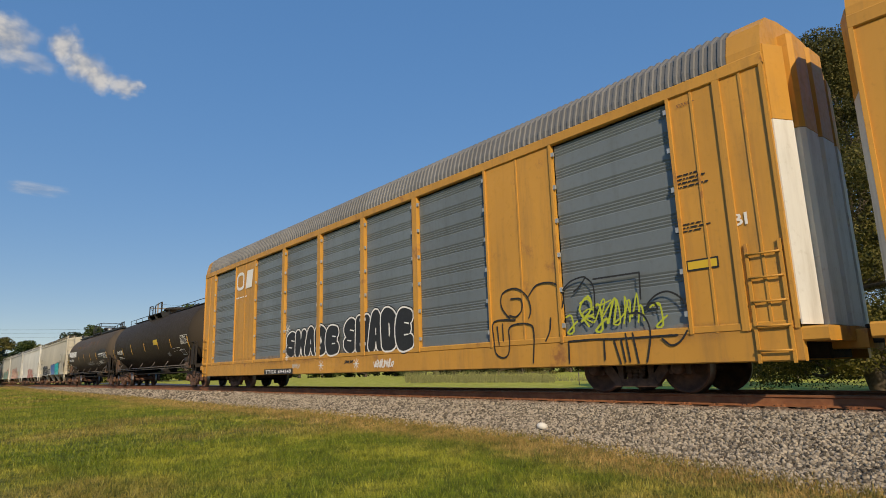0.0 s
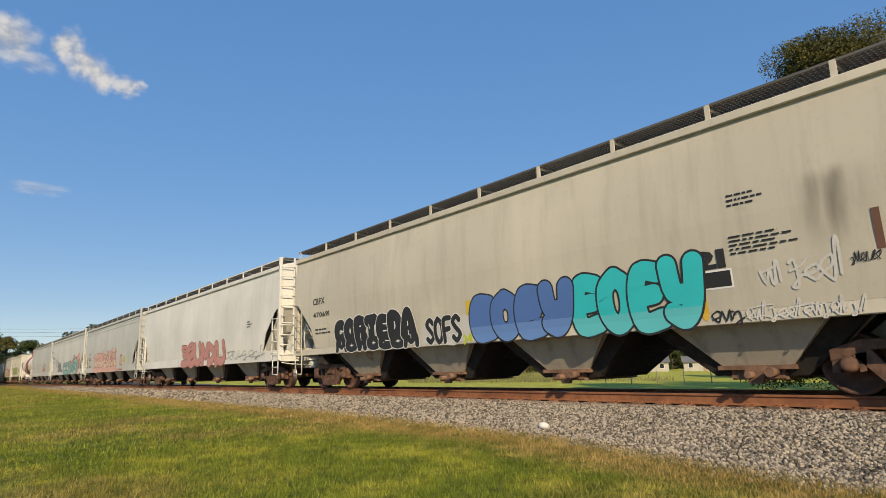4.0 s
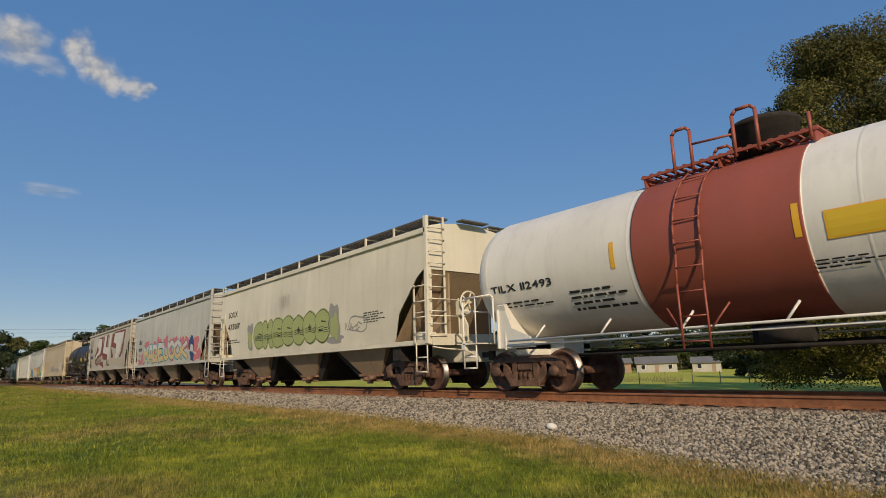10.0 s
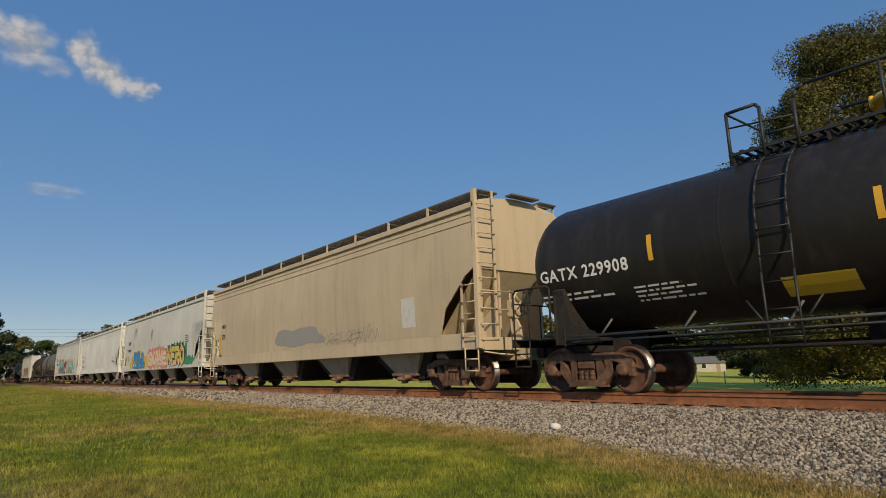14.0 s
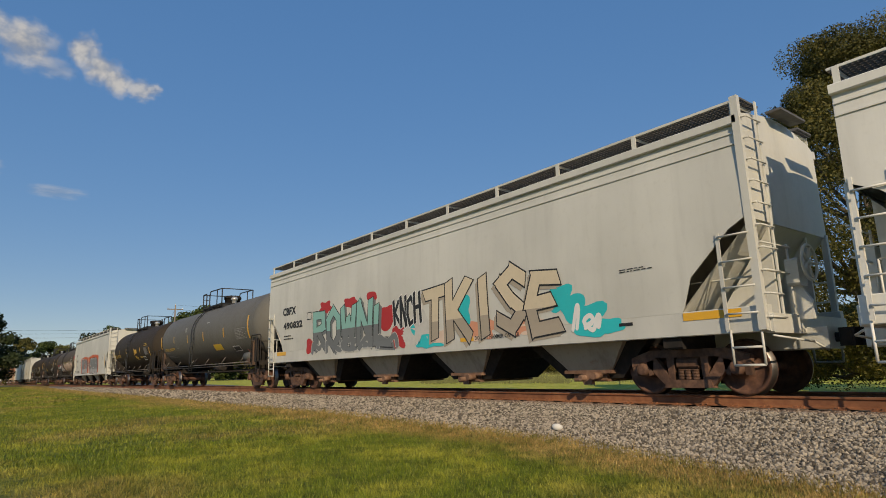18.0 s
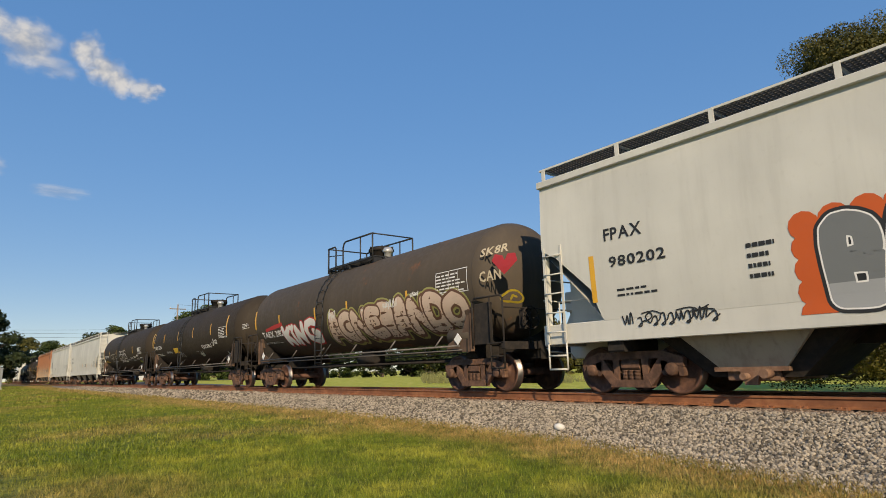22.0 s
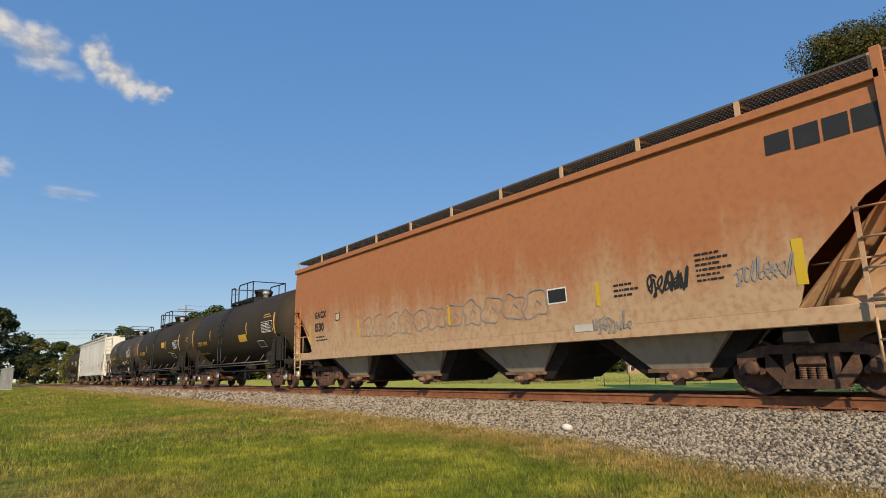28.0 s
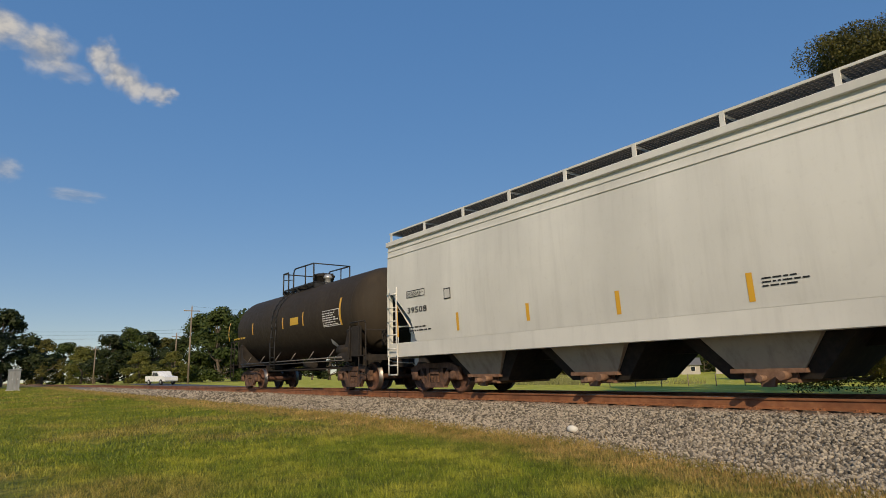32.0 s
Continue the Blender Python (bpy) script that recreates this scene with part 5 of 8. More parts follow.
car_at("mblx", hopper("covered_hopper", "tan covered hopper car with grey patches and tags", **span(-24.5, -3.45), mat=M_TAN, eave=4.5))
car_at("xomx", hopper("covered_hopper", "stained off-white covered hopper car with blue and orange graffiti", **span(-3.45, 17.17), mat=M_PALE, ribs=False, eave=4.45))
car_at("ecux", hopper("covered_hopper", "clean white covered hopper car with yellow stripes", **span(17.17, 38.0), mat=M_WHITE, eave=4.36, air_tank=True))
car_at("cbfx8", hopper("covered_hopper", "pale grey covered hopper car with cream and teal graffiti", **span(38.0, 58.6), mat=M_PALE, cut=(2.85, 1.25), eave=4.42))
car_at("utlx2", tank("tank_car", "plain grey tank car with yellow stripes", **span(58.6, 76.35), brown=True, mat=M_TGREY, R=1.5, zc=2.78, reach=1.7))
car_at("utlx6", tank("tank_car", "black tank car with gold lettering", **span(76.35, 91.45), mat=M_SOOT, R=1.5, zc=2.75, reach=2.2))
car_at("fpax2", hopper("covered_hopper", "pale grey covered hopper car with grey and orange graffiti letters", **span(91.45, 113.0), mat=M_PALE, ribs=False, cut=(3.0, 1.4), eave=4.42, boards=M_BOARD_DARK, gap=1.0))
car_at("taex1", tank("tank_car", "dusty black tank car with large pink and white graffiti", **span(113.0, 130.0), brown=True, placards=True, mat=M_BROWNBLACK, R=1.52, zc=2.8))
car_at("taex2", tank("tank_car", "dusty black tank car with white tags", **span(130.0, 147.98), brown=True, placards=True, mat=M_SOOT, R=1.52, zc=2.8))
car_at("taex3", tank("tank_car", "black tank car with white outlined graffiti", **span(147.98, 166.3), brown=True, placards=True, mat=M_SOOT, R=1.52, zc=2.8))
car_at("furx3", hopper("covered_hopper", "off-white covered hopper car with clean sides", **span(166.3, 187.65), mat=M_PALE, ribs=False, eave=4.38, boards=M_BOARD_DARK, gap=1.02))
car_at("furx9", hopper("covered_hopper", "pale grey covered hopper car with yellow stripes along its sill", **span(187.65, 208.12), mat=M_PALE, ribs=False, eave=4.42, boards=M_BOARD_DARK))
car_at("gacx", hopper("covered_hopper", "rust-orange weathered covered hopper car with tags", **span(208.12, 228.98), mat=M_RUST, ribs=False, eave=4.4, sill=(1.05, 1.3), bay_mat=M_BAY))
car_at("utlx79", tank("tank_car", "black tank car with gold lettering and white placard", **span(228.98, 243.7), caps=True, mat=M_SOOT, R=1.5, zc=2.75, reach=2.15))
car_at("utlx78", tank("tank_car", "black tank car with gold letters and a data stencil", **span(243.7, 258.75), caps=True, mat=M_SOOT, R=1.5, zc=2.75, dome_y=.6, reach=2.3))
car_at("utlx63", tank("tank_car", "dark grey tank car with gold lettering and white patches", **span(258.75, 271.5), brown=True, placards=True, mat=M_TDGREY, R=1.45, zc=2.7))
car_at("ndmx", hopper("covered_hopper", "clean white covered hopper car with yellow stripes", **span(271.5, 291.57), mat=M_WHITE, eave=4.37, gap=1.1))
car_at("last", tank("tank_car", "black tank car at the end of the train", **span(291.57, 305.76), mat=M_SOOT, R=1.48, zc=2.75))


# ---------------------------------------------------------------- lettering, stripes and graffiti on the cars
SPRAY = dict(black=M_INK, white=M_CHALK, gold=M_GOLD, stripe=M_STRIPE, blue=flat("spray_blue", (0.08, 0.17, 0.42)), teal=flat("spray_teal", (0.02, 0.50, 0.52)),
             mint=flat("spray_mint", (0.25, 0.48, 0.42)), peach=flat("spray_peach", (0.70, 0.53, 0.41), 0.7, 0.25), pink=flat("spray_pink", (0.62, 0.22, 0.17)), rose=flat("spray_rose", (0.50, 0.24, 0.20), 0.7, 0.4),
             orange=flat("spray_orange", (0.56, 0.10, 0.015)), red=flat("spray_red", (0.45, 0.03, 0.03)), grey=flat("spray_grey", (0.17, 0.18, 0.18)), maroon=flat("spray_maroon", (0.21, 0.055, 0.045), 0.75, 0.9),
             green=flat("spray_olive", (0.36, 0.40, 0.15)), lime=flat("spray_lime", (0.45, 0.50, 0.04)), cream=flat("spray_cream", (0.60, 0.49, 0.32)), chalk=flat("faded_white", (0.58, 0.56, 0.51), 0.8, 0.5),
             yellow=flat("spray_yellow", (0.66, 0.44, 0.03)), azure=flat("spray_azure", (0.03, 0.25, 0.50)), leaf=flat("spray_green", (0.03, 0.24, 0.10)), brown=flat("spray_brown", (0.15, 0.07, 0.04)),
             navy=flat("spray_navy", (0.03, 0.06, 0.16)), smoke=flat("faded_grey", (0.30, 0.29, 0.27), 0.8, 0.4), salmon=flat("spray_salmon", (0.66, 0.30, 0.18)), bare=flat("bare_banner", (0.45, 0.39, 0.29), 0.8, 0.5), sand=flat("faded_sand", (0.60, 0.50, 0.33), 0.8, 0.4),
             sky=flat("spray_sky_blue", (0.13, 0.25, 0.52)), aqua=flat("spray_aqua", (0.10, 0.50, 0.52)), soot=M_SOOT, olive=flat("spray_dull_olive", (0.34, 0.33, 0.10), 0.7, 0.5), blush=flat("spray_blush", (0.55, 0.17, 0.19), 0.7, 0.5),
             gold_dust=flat("spray_gold_dust", (0.58, 0.45, 0.22), 0.7, 0.3), ivory=flat("spray_ivory", (0.64, 0.54, 0.38), 0.7, 0.25), shell=flat("spray_shell_pink", (0.66, 0.40, 0.31), 0.7, 0.35), ash=flat("spray_ash", (0.33, 0.34, 0.34), 0.7, 0.2), dust=flat("spray_dust", (0.40, 0.34, 0.26), 0.7, 0.3), lemon=flat("spray_lemon", (0.60, 0.50, 0.13), 0.7, 0.4))


def W(key, word, x, z, w, h, ink="black", fat=.022, lift=.005):
    """A word fitted into a box of w by h metres."""
    car, surf, _ = TRAIN[key]
    wide = word_polys(word, 0, 0, h)[1]
    lay("lettering", word_polys(word, x, z, h, fat, w / wide)[0], SPRAY[ink], car, surf, lift)


def S(key, *spots, ink="stripe", wide=.1):
    car, surf, _ = TRAIN[key]
    for x, z, h in spots:
        lay("reflector_stripe", [rect(x - wide / 2, z, wide, h)], SPRAY[ink], car, surf, .003, "worn yellow reflective stripe")


def B(key, x, z, w, h, n, ink="black", seed=1):
    """Small print in n lines."""
    car, surf, _ = TRAIN[key]
    lay("small_print", bars(x, z, w, h, n, seed), SPRAY[ink], car, surf, .004)


def P(key, x, z, w, h, ink, rim=None, name="plate"):
    """A plain painted or fixed plate, with a rim if it has one."""
    car, surf, _ = TRAIN[key]
    if rim:
        lay(name + "_rim", [rect(x - .03, z - .03, w + .06, h + .06)], SPRAY[rim], car, surf, .002)
    lay(name, [rect(x, z, w, h)], SPRAY[ink], car, surf, .0045)


def D(key, x, z, size, ink="white"):
    """A diamond placard."""
    car, surf, _ = TRAIN[key]
    lay("placard", [[(x - size / 2, z), (x, z - size / 2), (x + size / 2, z), (x, z + size / 2)]], SPRAY[ink], car, surf, .012, "small diamond-shaped placard")


def grid_block(key, x, z, w, h, ink="white", seed=3):
    """A data stencil: rows of small print with a frame of lines."""
    car, surf, _ = TRAIN[key]
    t = .02
    out = [rect(x, z, w, t), rect(x, z + h - t, w, t), rect(x, z, t, h), rect(x + w - t, z, t, h), rect(x + w * .42, z, t * .7, h), rect(x + w * .72, z, t * .7, h)]
    lay("data_stencil", out + bars(x + .04, z + .04, w - .08, h - .08, 6, seed), SPRAY[ink], car, surf, .007)


# broad strokes in a unit box, from which the shapes of a sprayed piece are put together
STROKES = [[[(.2, .1), (.15, .85), (.75, .9), (.85, .15)], [(.2, .45), (.8, .5)]],
           [[(.85, .8), (.4, .92), (.15, .65), (.6, .45), (.85, .25), (.5, .08), (.12, .2)]],
           [[(.85, .9), (.2, .8), (.15, .15), (.9, .1)], [(.2, .5), (.7, .55)]],
           [[(.5, .9), (.15, .6), (.2, .2), (.55, .08), (.85, .35), (.8, .75), (.5, .9)]],
           [[(.15, .08), (.2, .9), (.5, .4), (.8, .92), (.85, .1)]],
           [[(.2, .92), (.15, .3), (.5, .08), (.85, .3), (.85, .9)]],
           [[(.2, .05), (.2, .9)], [(.9, .9), (.3, .5), (.9, .08)]]]


def curve(pts, n=5):
    """Rounds off a line of points."""
    if len(pts) < 3:
        return pts
    q = [pts[0]] + list(pts) + [pts[-1]]
    out = []
    for p0, p1, p2, p3 in zip(q, q[1:], q[2:], q[3:]):
        for i in range(n):
            t = i / n
            out.append(tuple(.5 * (2 * b + (c - a) * t + (2 * a - 5 * b + 4 * c - d) * t * t + (3 * b - a - 3 * c + d) * t ** 3) for a, b, c, d in zip(p0, p1, p2, p3)))
    return out + [pts[-1]]


def G(key, x, z, w, h, what, fill, line="black", back=None, seed=1, second=None, shine=None, grow=.075):
    """A sprayed piece: outlined rounded letters (a word, or a number of shapes that cannot be read), on a cloud of colour if it has one."""
    car, surf, _ = TRAIN[key]
    rng = random.Random(seed)
    n, outline = what if isinstance(what, int) else len(what), line
    if back:
        polys = []
        for i in range(n * 2 + 2):
            cx = x + w * (i + .5) / (n * 2 + 2)
            polys += bubble(cx, z + h * rng.uniform(.42, .6), w / n * .62, h * rng.uniform(.5, .62), rng)[0]
        lay("graffiti_cloud", polys, SPRAY[back], car, surf, .006)
    if isinstance(what, str):
        wide = sum(.35 * h / .69 if ch == " " else word_polys(ch, 0, 0, h, .085, 1, .24)[1] for ch in what)
        k, xx = w / wide, x
        for ch in what:
            if ch == " ":
                xx += .35 * h / .69 * k
                continue
            zz = z + .05 * h * rng.uniform(-1, 1)
            lay("graffiti_outline", word_polys(ch, xx, zz, h, .12, k, .24)[0], SPRAY[line], car, surf, .009)
            polys, nx = word_polys(ch, xx, zz, h, .085, k, .24)
            lay("graffiti_letter", polys, SPRAY[fill], car, surf, .012)
            xx = nx
        return
    for i in range(n):
        # each shape: a few broad strokes, hooked, arched or bent, with an outline round them and a fold line within
        bw, bh = w / n * rng.uniform(1.05, 1.25), h * rng.uniform(1.0, 1.15)
        x0, z0 = x + w * i / n - .02 * w / n, z + h * rng.uniform(-.06, .02)
        flip, lean = rng.random() < .5, rng.uniform(-.1, .25)
        lines = [[(x0 + bw * (1 - a if flip else a) + lean * bw * b, z0 + bh * b) for a, b in line] for line in rng.choice(STROKES)]
        wide = min(bw * .44, bh * .34)
        edge, body = [], []
        for line in lines:
            edge += stroke(curve(line), wide + 2 * grow)
            body += stroke(curve(line), wide)
        lay("graffiti_outline", edge, SPRAY[outline], car, surf, .009 + .0004 * (i % 2))
        lay("graffiti_letter", body, SPRAY[second if second and i % 3 == 1 else fill], car, surf, .012 + .0004 * (i % 2))
        folds = []
        for line in lines[:1]:
            (xa, za), (xb, zb) = line[0], line[1]
            folds += stroke([(xa * .7 + xb * .3 + wide * .15, za * .7 + zb * .3), (xa * .3 + xb * .7 + wide * .2, za * .3 + zb * .7)], wide * .12)
        lay("graffiti_line", folds, SPRAY[outline], car, surf, .015)


def T(key, x, z, w, h, n, ink="black", wide=.03, seed=1):
    """A quick handwritten tag: one running line that hooks, loops and crosses itself, with a few loose strokes over it."""
    car, surf, _ = TRAIN[key]
    rng, run, polys = random.Random(seed * 7 + n), [], []
    m = max(3, int(n * 1.6))
    step, low = w / m, z + h * .15
    for i in range(m):
        x0, top, lean = x + step * i, h * rng.uniform(.45, .95), rng.uniform(.05, .3) * h
        kind = rng.randrange(4)
        if kind == 0:      # a tall stem and back
            run += [(x0, low), (x0 + lean, low + top), (x0 + lean + .18 * step, low + top * .9), (x0 + .4 * step, low + .04 * h)]
        elif kind == 1:    # a loop
            run += [(x0 + .2 * step, low + .1 * h), (x0 + .95 * step, low + top * .45), (x0 + .55 * step + lean * .5, low + top * .8), (x0 + .1 * step, low + top * .45), (x0 + .7 * step, low - .04 * h)]
        elif kind == 2:    # a zigzag
            run += [(x0, low + top * .7), (x0 + .35 * step, low), (x0 + .5 * step + lean * .6, low + top * .75), (x0 + .8 * step, low + .03 * h)]
        else:              # a hook below the line
            run += [(x0 + .1 * step, low + top * .55), (x0 + .5 * step, low + top * .6), (x0 + .6 * step, low - .14 * h), (x0 + .15 * step, low - .16 * h), (x0 + .9 * step, low + .12 * h)]
        if rng.random() < .18 and len(run) > 3:
            polys += stroke(curve(run, 3), wide * rng.uniform(.75, .95))
            run = []
    if len(run) > 1:
        polys += stroke(curve(run, 3), wide * .85)
    for k in range(1 + m // 4):
        a, c = x + w * rng.uniform(0, .8), low + h * rng.uniform(.0, .6)
        polys += stroke(curve([(a, c), (a + .12 * w, c + .1 * h), (a + .2 * w, c + h * rng.uniform(-.1, .3))], 3), wide * .7)
    lay("graffiti_tag", polys, SPRAY[ink], car, surf, .008)


def O(key, x, z, w, h, n, ink="white", wide=.035, seed=1):
    """Rounded letters drawn in outline alone."""
    car, surf, _ = TRAIN[key]
    rng, polys = random.Random(seed), []
    for i in range(n):
        cx = x + w * (i + .5) / n
        _, _, pts = bubble(cx, z + h * .5, w / n * .46, h * rng.uniform(.38, .5), rng)
        polys += stroke(pts + pts[:1], wide)
        polys += stroke([(cx - .1 * w / n, z + h * .35), (cx + .05 * w / n, z + h * .62), (cx + .2 * w / n, z + h * .45)], wide)
    lay("graffiti_line", polys, SPRAY[ink], car, surf, .008)


def C(key, x, z, w, h, ink, seed=1, n=5):
    """A blurred patch of sprayed or rolled-on colour."""
    car, surf, _ = TRAIN[key]
    rng, polys = random.Random(seed), []
    for i in range(n):
        polys += bubble(x + w * (i + .5) / n, z + h * .5, w / n * .7, h * rng.uniform(.4, .52), rng)[0]
    lay("paint_patch", polys, SPRAY[ink], car, surf, .0016, spread=.0008)


def Y(key, outline, ink, lift):
    """A hand-painted shape with hard edges."""
    car, surf, _ = TRAIN[key]
    lay("painted_shape", [outline], SPRAY[ink], car, surf, lift)


def stain_material(name, col, strength):
    m, nt, b = nodes_of(name)
    tc = nt.nodes.new("ShaderNodeTexCoord")
    sep = nt.nodes.new("ShaderNodeSeparateXYZ")
    nt.links.new(tc.outputs["Generated"], sep.inputs[0])
    fades = []
    for axis, low, high in ((1, 0.0, 0.5), (1, 1.0, 0.5), (2, 0.0, 0.6), (2, 1.0, 0.8)):
        fades.append(ramp(nt, sep.outputs[axis], low, high) if low < high else ramp(nt, sep.outputs[axis], high, low, 1, 0))
    streak = ramp(nt, noise_at(nt, where(nt, (3, 3, 0.5)), 1.2, 4, 0.55), 0.25, 0.75)
    k = streak
    for f in fades:
        p = nt.nodes.new("ShaderNodeMath")
        p.operation = "MULTIPLY"
        nt.links.new(k, p.inputs[0])
        nt.links.new(f, p.inputs[1])
        k = p.outputs[0]
    p = nt.nodes.new("ShaderNodeMath")
    p.operation = "MULTIPLY"
    nt.links.new(k, p.inputs[0])
    p.inputs[1].default_value = strength
    b.inputs["Base Color"].default_value = (*col, 1)
    b.inputs["Roughness"].default_value = 0.85
    nt.links.new(p.outputs[0], b.inputs["Alpha"])
    return m


STAINS = dict(rust=stain_material("rust_stain", (0.34, 0.20, 0.09), 0.75), soot=stain_material("soot_stain", (0.09, 0.08, 0.06), 0.45))


def stain(key, x, z, w, h, kind="rust"):
    """A soft streaked stain that has run down the side."""
    car, surf, _ = TRAIN[key]
    n = 6
    lay("stain", [rect(x, z + h * i / n, w, h / n) for i in range(n)], STAINS[kind], car, surf, .0035)




def big_piece(key, x, z, w, h, letters, fill, line, body=.25, halo=.09, fold=None):
    """Letters of broad rounded strokes with a sprayed outline, each letter drawn in a unit box over the whole word."""
    car, surf, _ = TRAIN[key]
    for n, (lines, k) in enumerate(letters):
        lines = [[(x + w * a, z + h * b) for a, b in l] for l in lines]
        edge, inner = [], []
        for l in lines:
            edge += stroke(curve(l) if fold else l, body * k + halo)
            inner += stroke(curve(l) if fold else l, body * k)
        lay("graffiti_outline", edge, SPRAY[line], car, surf, .009 + .0004 * (n % 2))
        lay("graffiti_letter", inner, SPRAY[fill], car, surf, .013 + .0004 * (n % 2))
        if fold:
            shade = []
            for l in lines:
                c = curve(l)
                m = len(c)
                shade += stroke([(a + .05, b - .04) for a, b in c[m // 6:m * 5 // 12 + 1]], body * .2) + stroke([(a - .04, b + .03) for a, b in c[m * 7 // 12:m * 5 // 6]], body * .14)
            lay("graffiti_line", shade, SPRAY[fold], car, surf, .017)



# skeletons of sprayed letters in a unit box
ALPHABET = {}
ALPHABET["A"] = [[(0, 0), (.36, 1), (.64, 1), (1, 0)], [(.25, .32), (.75, .32)]]
ALPHABET["B"] = [[(.05, 0), (0, 1), (.75, 1), (.8, .62), (.2, .52)], [(.2, .52), (1, .45), (.95, .02), (.05, 0)]]
ALPHABET["C"] = [[(1, .78), (.7, 1), (.15, .85), (0, .4), (.3, 0), (1, .12)]]
ALPHABET["D"] = [[(.05, 0), (0, 1), (.7, .95), (1, .5), (.75, .04), (.05, 0)]]
ALPHABET["E"] = [[(.95, .95), (.25, 1), (0, .5), (.2, 0), (1, .05)], [(.1, .5), (.75, .54)]]
ALPHABET["F"] = [[(.05, 0), (0, .9), (.95, 1)], [(.05, .5), (.75, .54)]]
ALPHABET["G"] = [[(1, .85), (.6, 1), (.08, .8), (0, .3), (.4, 0), (.95, .1), (1, .45), (.55, .45)]]
ALPHABET["H"] = [[(.05, 1), (0, 0)], [(.95, 1), (1, 0)], [(.05, .5), (.95, .54)]]
ALPHABET["I"] = [[(.45, 1), (.55, 0)]]
ALPHABET["K"] = [[(0, 1), (.05, 0)], [(.95, 1), (.2, .5), (1, 0)]]
ALPHABET["L"] = [[(.1, 1), (0, .05), (1, 0)]]
ALPHABET["M"] = [[(0, 0), (.1, 1), (.5, .4), (.9, 1), (1, 0)]]
ALPHABET["N"] = [[(0, 0), (.08, 1), (.9, .02), (1, 1)]]
ALPHABET["O"] = [[(.5, 1), (.03, .75), (.03, .25), (.5, 0), (.97, .25), (.97, .75), (.5, 1)]]
ALPHABET["R"] = [[(.05, 0), (0, 1), (.85, .98), (.9, .6), (.2, .48)], [(.35, .48), (1, 0)]]
ALPHABET["S"] = [[(.95, .85), (.55, 1), (.05, .8), (.45, .52), (.95, .28), (.5, 0), (0, .15)]]
ALPHABET["T"] = [[(0, .95), (1, 1)], [(.5, .95), (.45, 0)]]
ALPHABET["U"] = [[(0, 1), (.05, .25), (.5, 0), (.95, .25), (1, 1)]]
ALPHABET["V"] = [[(0, 1), (.45, 0), (1, 1)]]
ALPHABET["W"] = [[(0, 1), (.2, 0), (.5, .7), (.8, 0), (1, 1)]]
ALPHABET["Y"] = [[(0, 1), (.15, .5), (.75, .45)], [(1, 1), (.85, .35), (.5, 0), (.05, .12)]]


CREASES = {"E": [[(.55, .74), (.95, .7)], [(.5, .3), (.9, .3)]], "O": [[(.5, .35), (.52, .68)]], "Y": [[(.45, .7), (.5, 1)]], "A": [[(.5, .42), (.5, .64)], [(.5, -.1), (.5, .12)]],
           "S": [[(.45, .76), (.9, .7)], [(.1, .3), (.55, .26)]], "H": [[(.5, .78), (.5, 1.1)], [(.5, -.1), (.5, .25)]], "D": [[(.45, .3), (.47, .7)]], "C": [[(.55, .6), (1, .5)]],
           "R": [[(.4, .72), (.6, .74)], [(.4, 0), (.5, .25)]], "T": [[(.2, .72), (.25, .5)]], "G": [[(.5, .68), (.9, .62)]], "M": [[(.5, .75), (.5, 1.1)]], "W": [[(.5, 0), (.5, .3)]]}


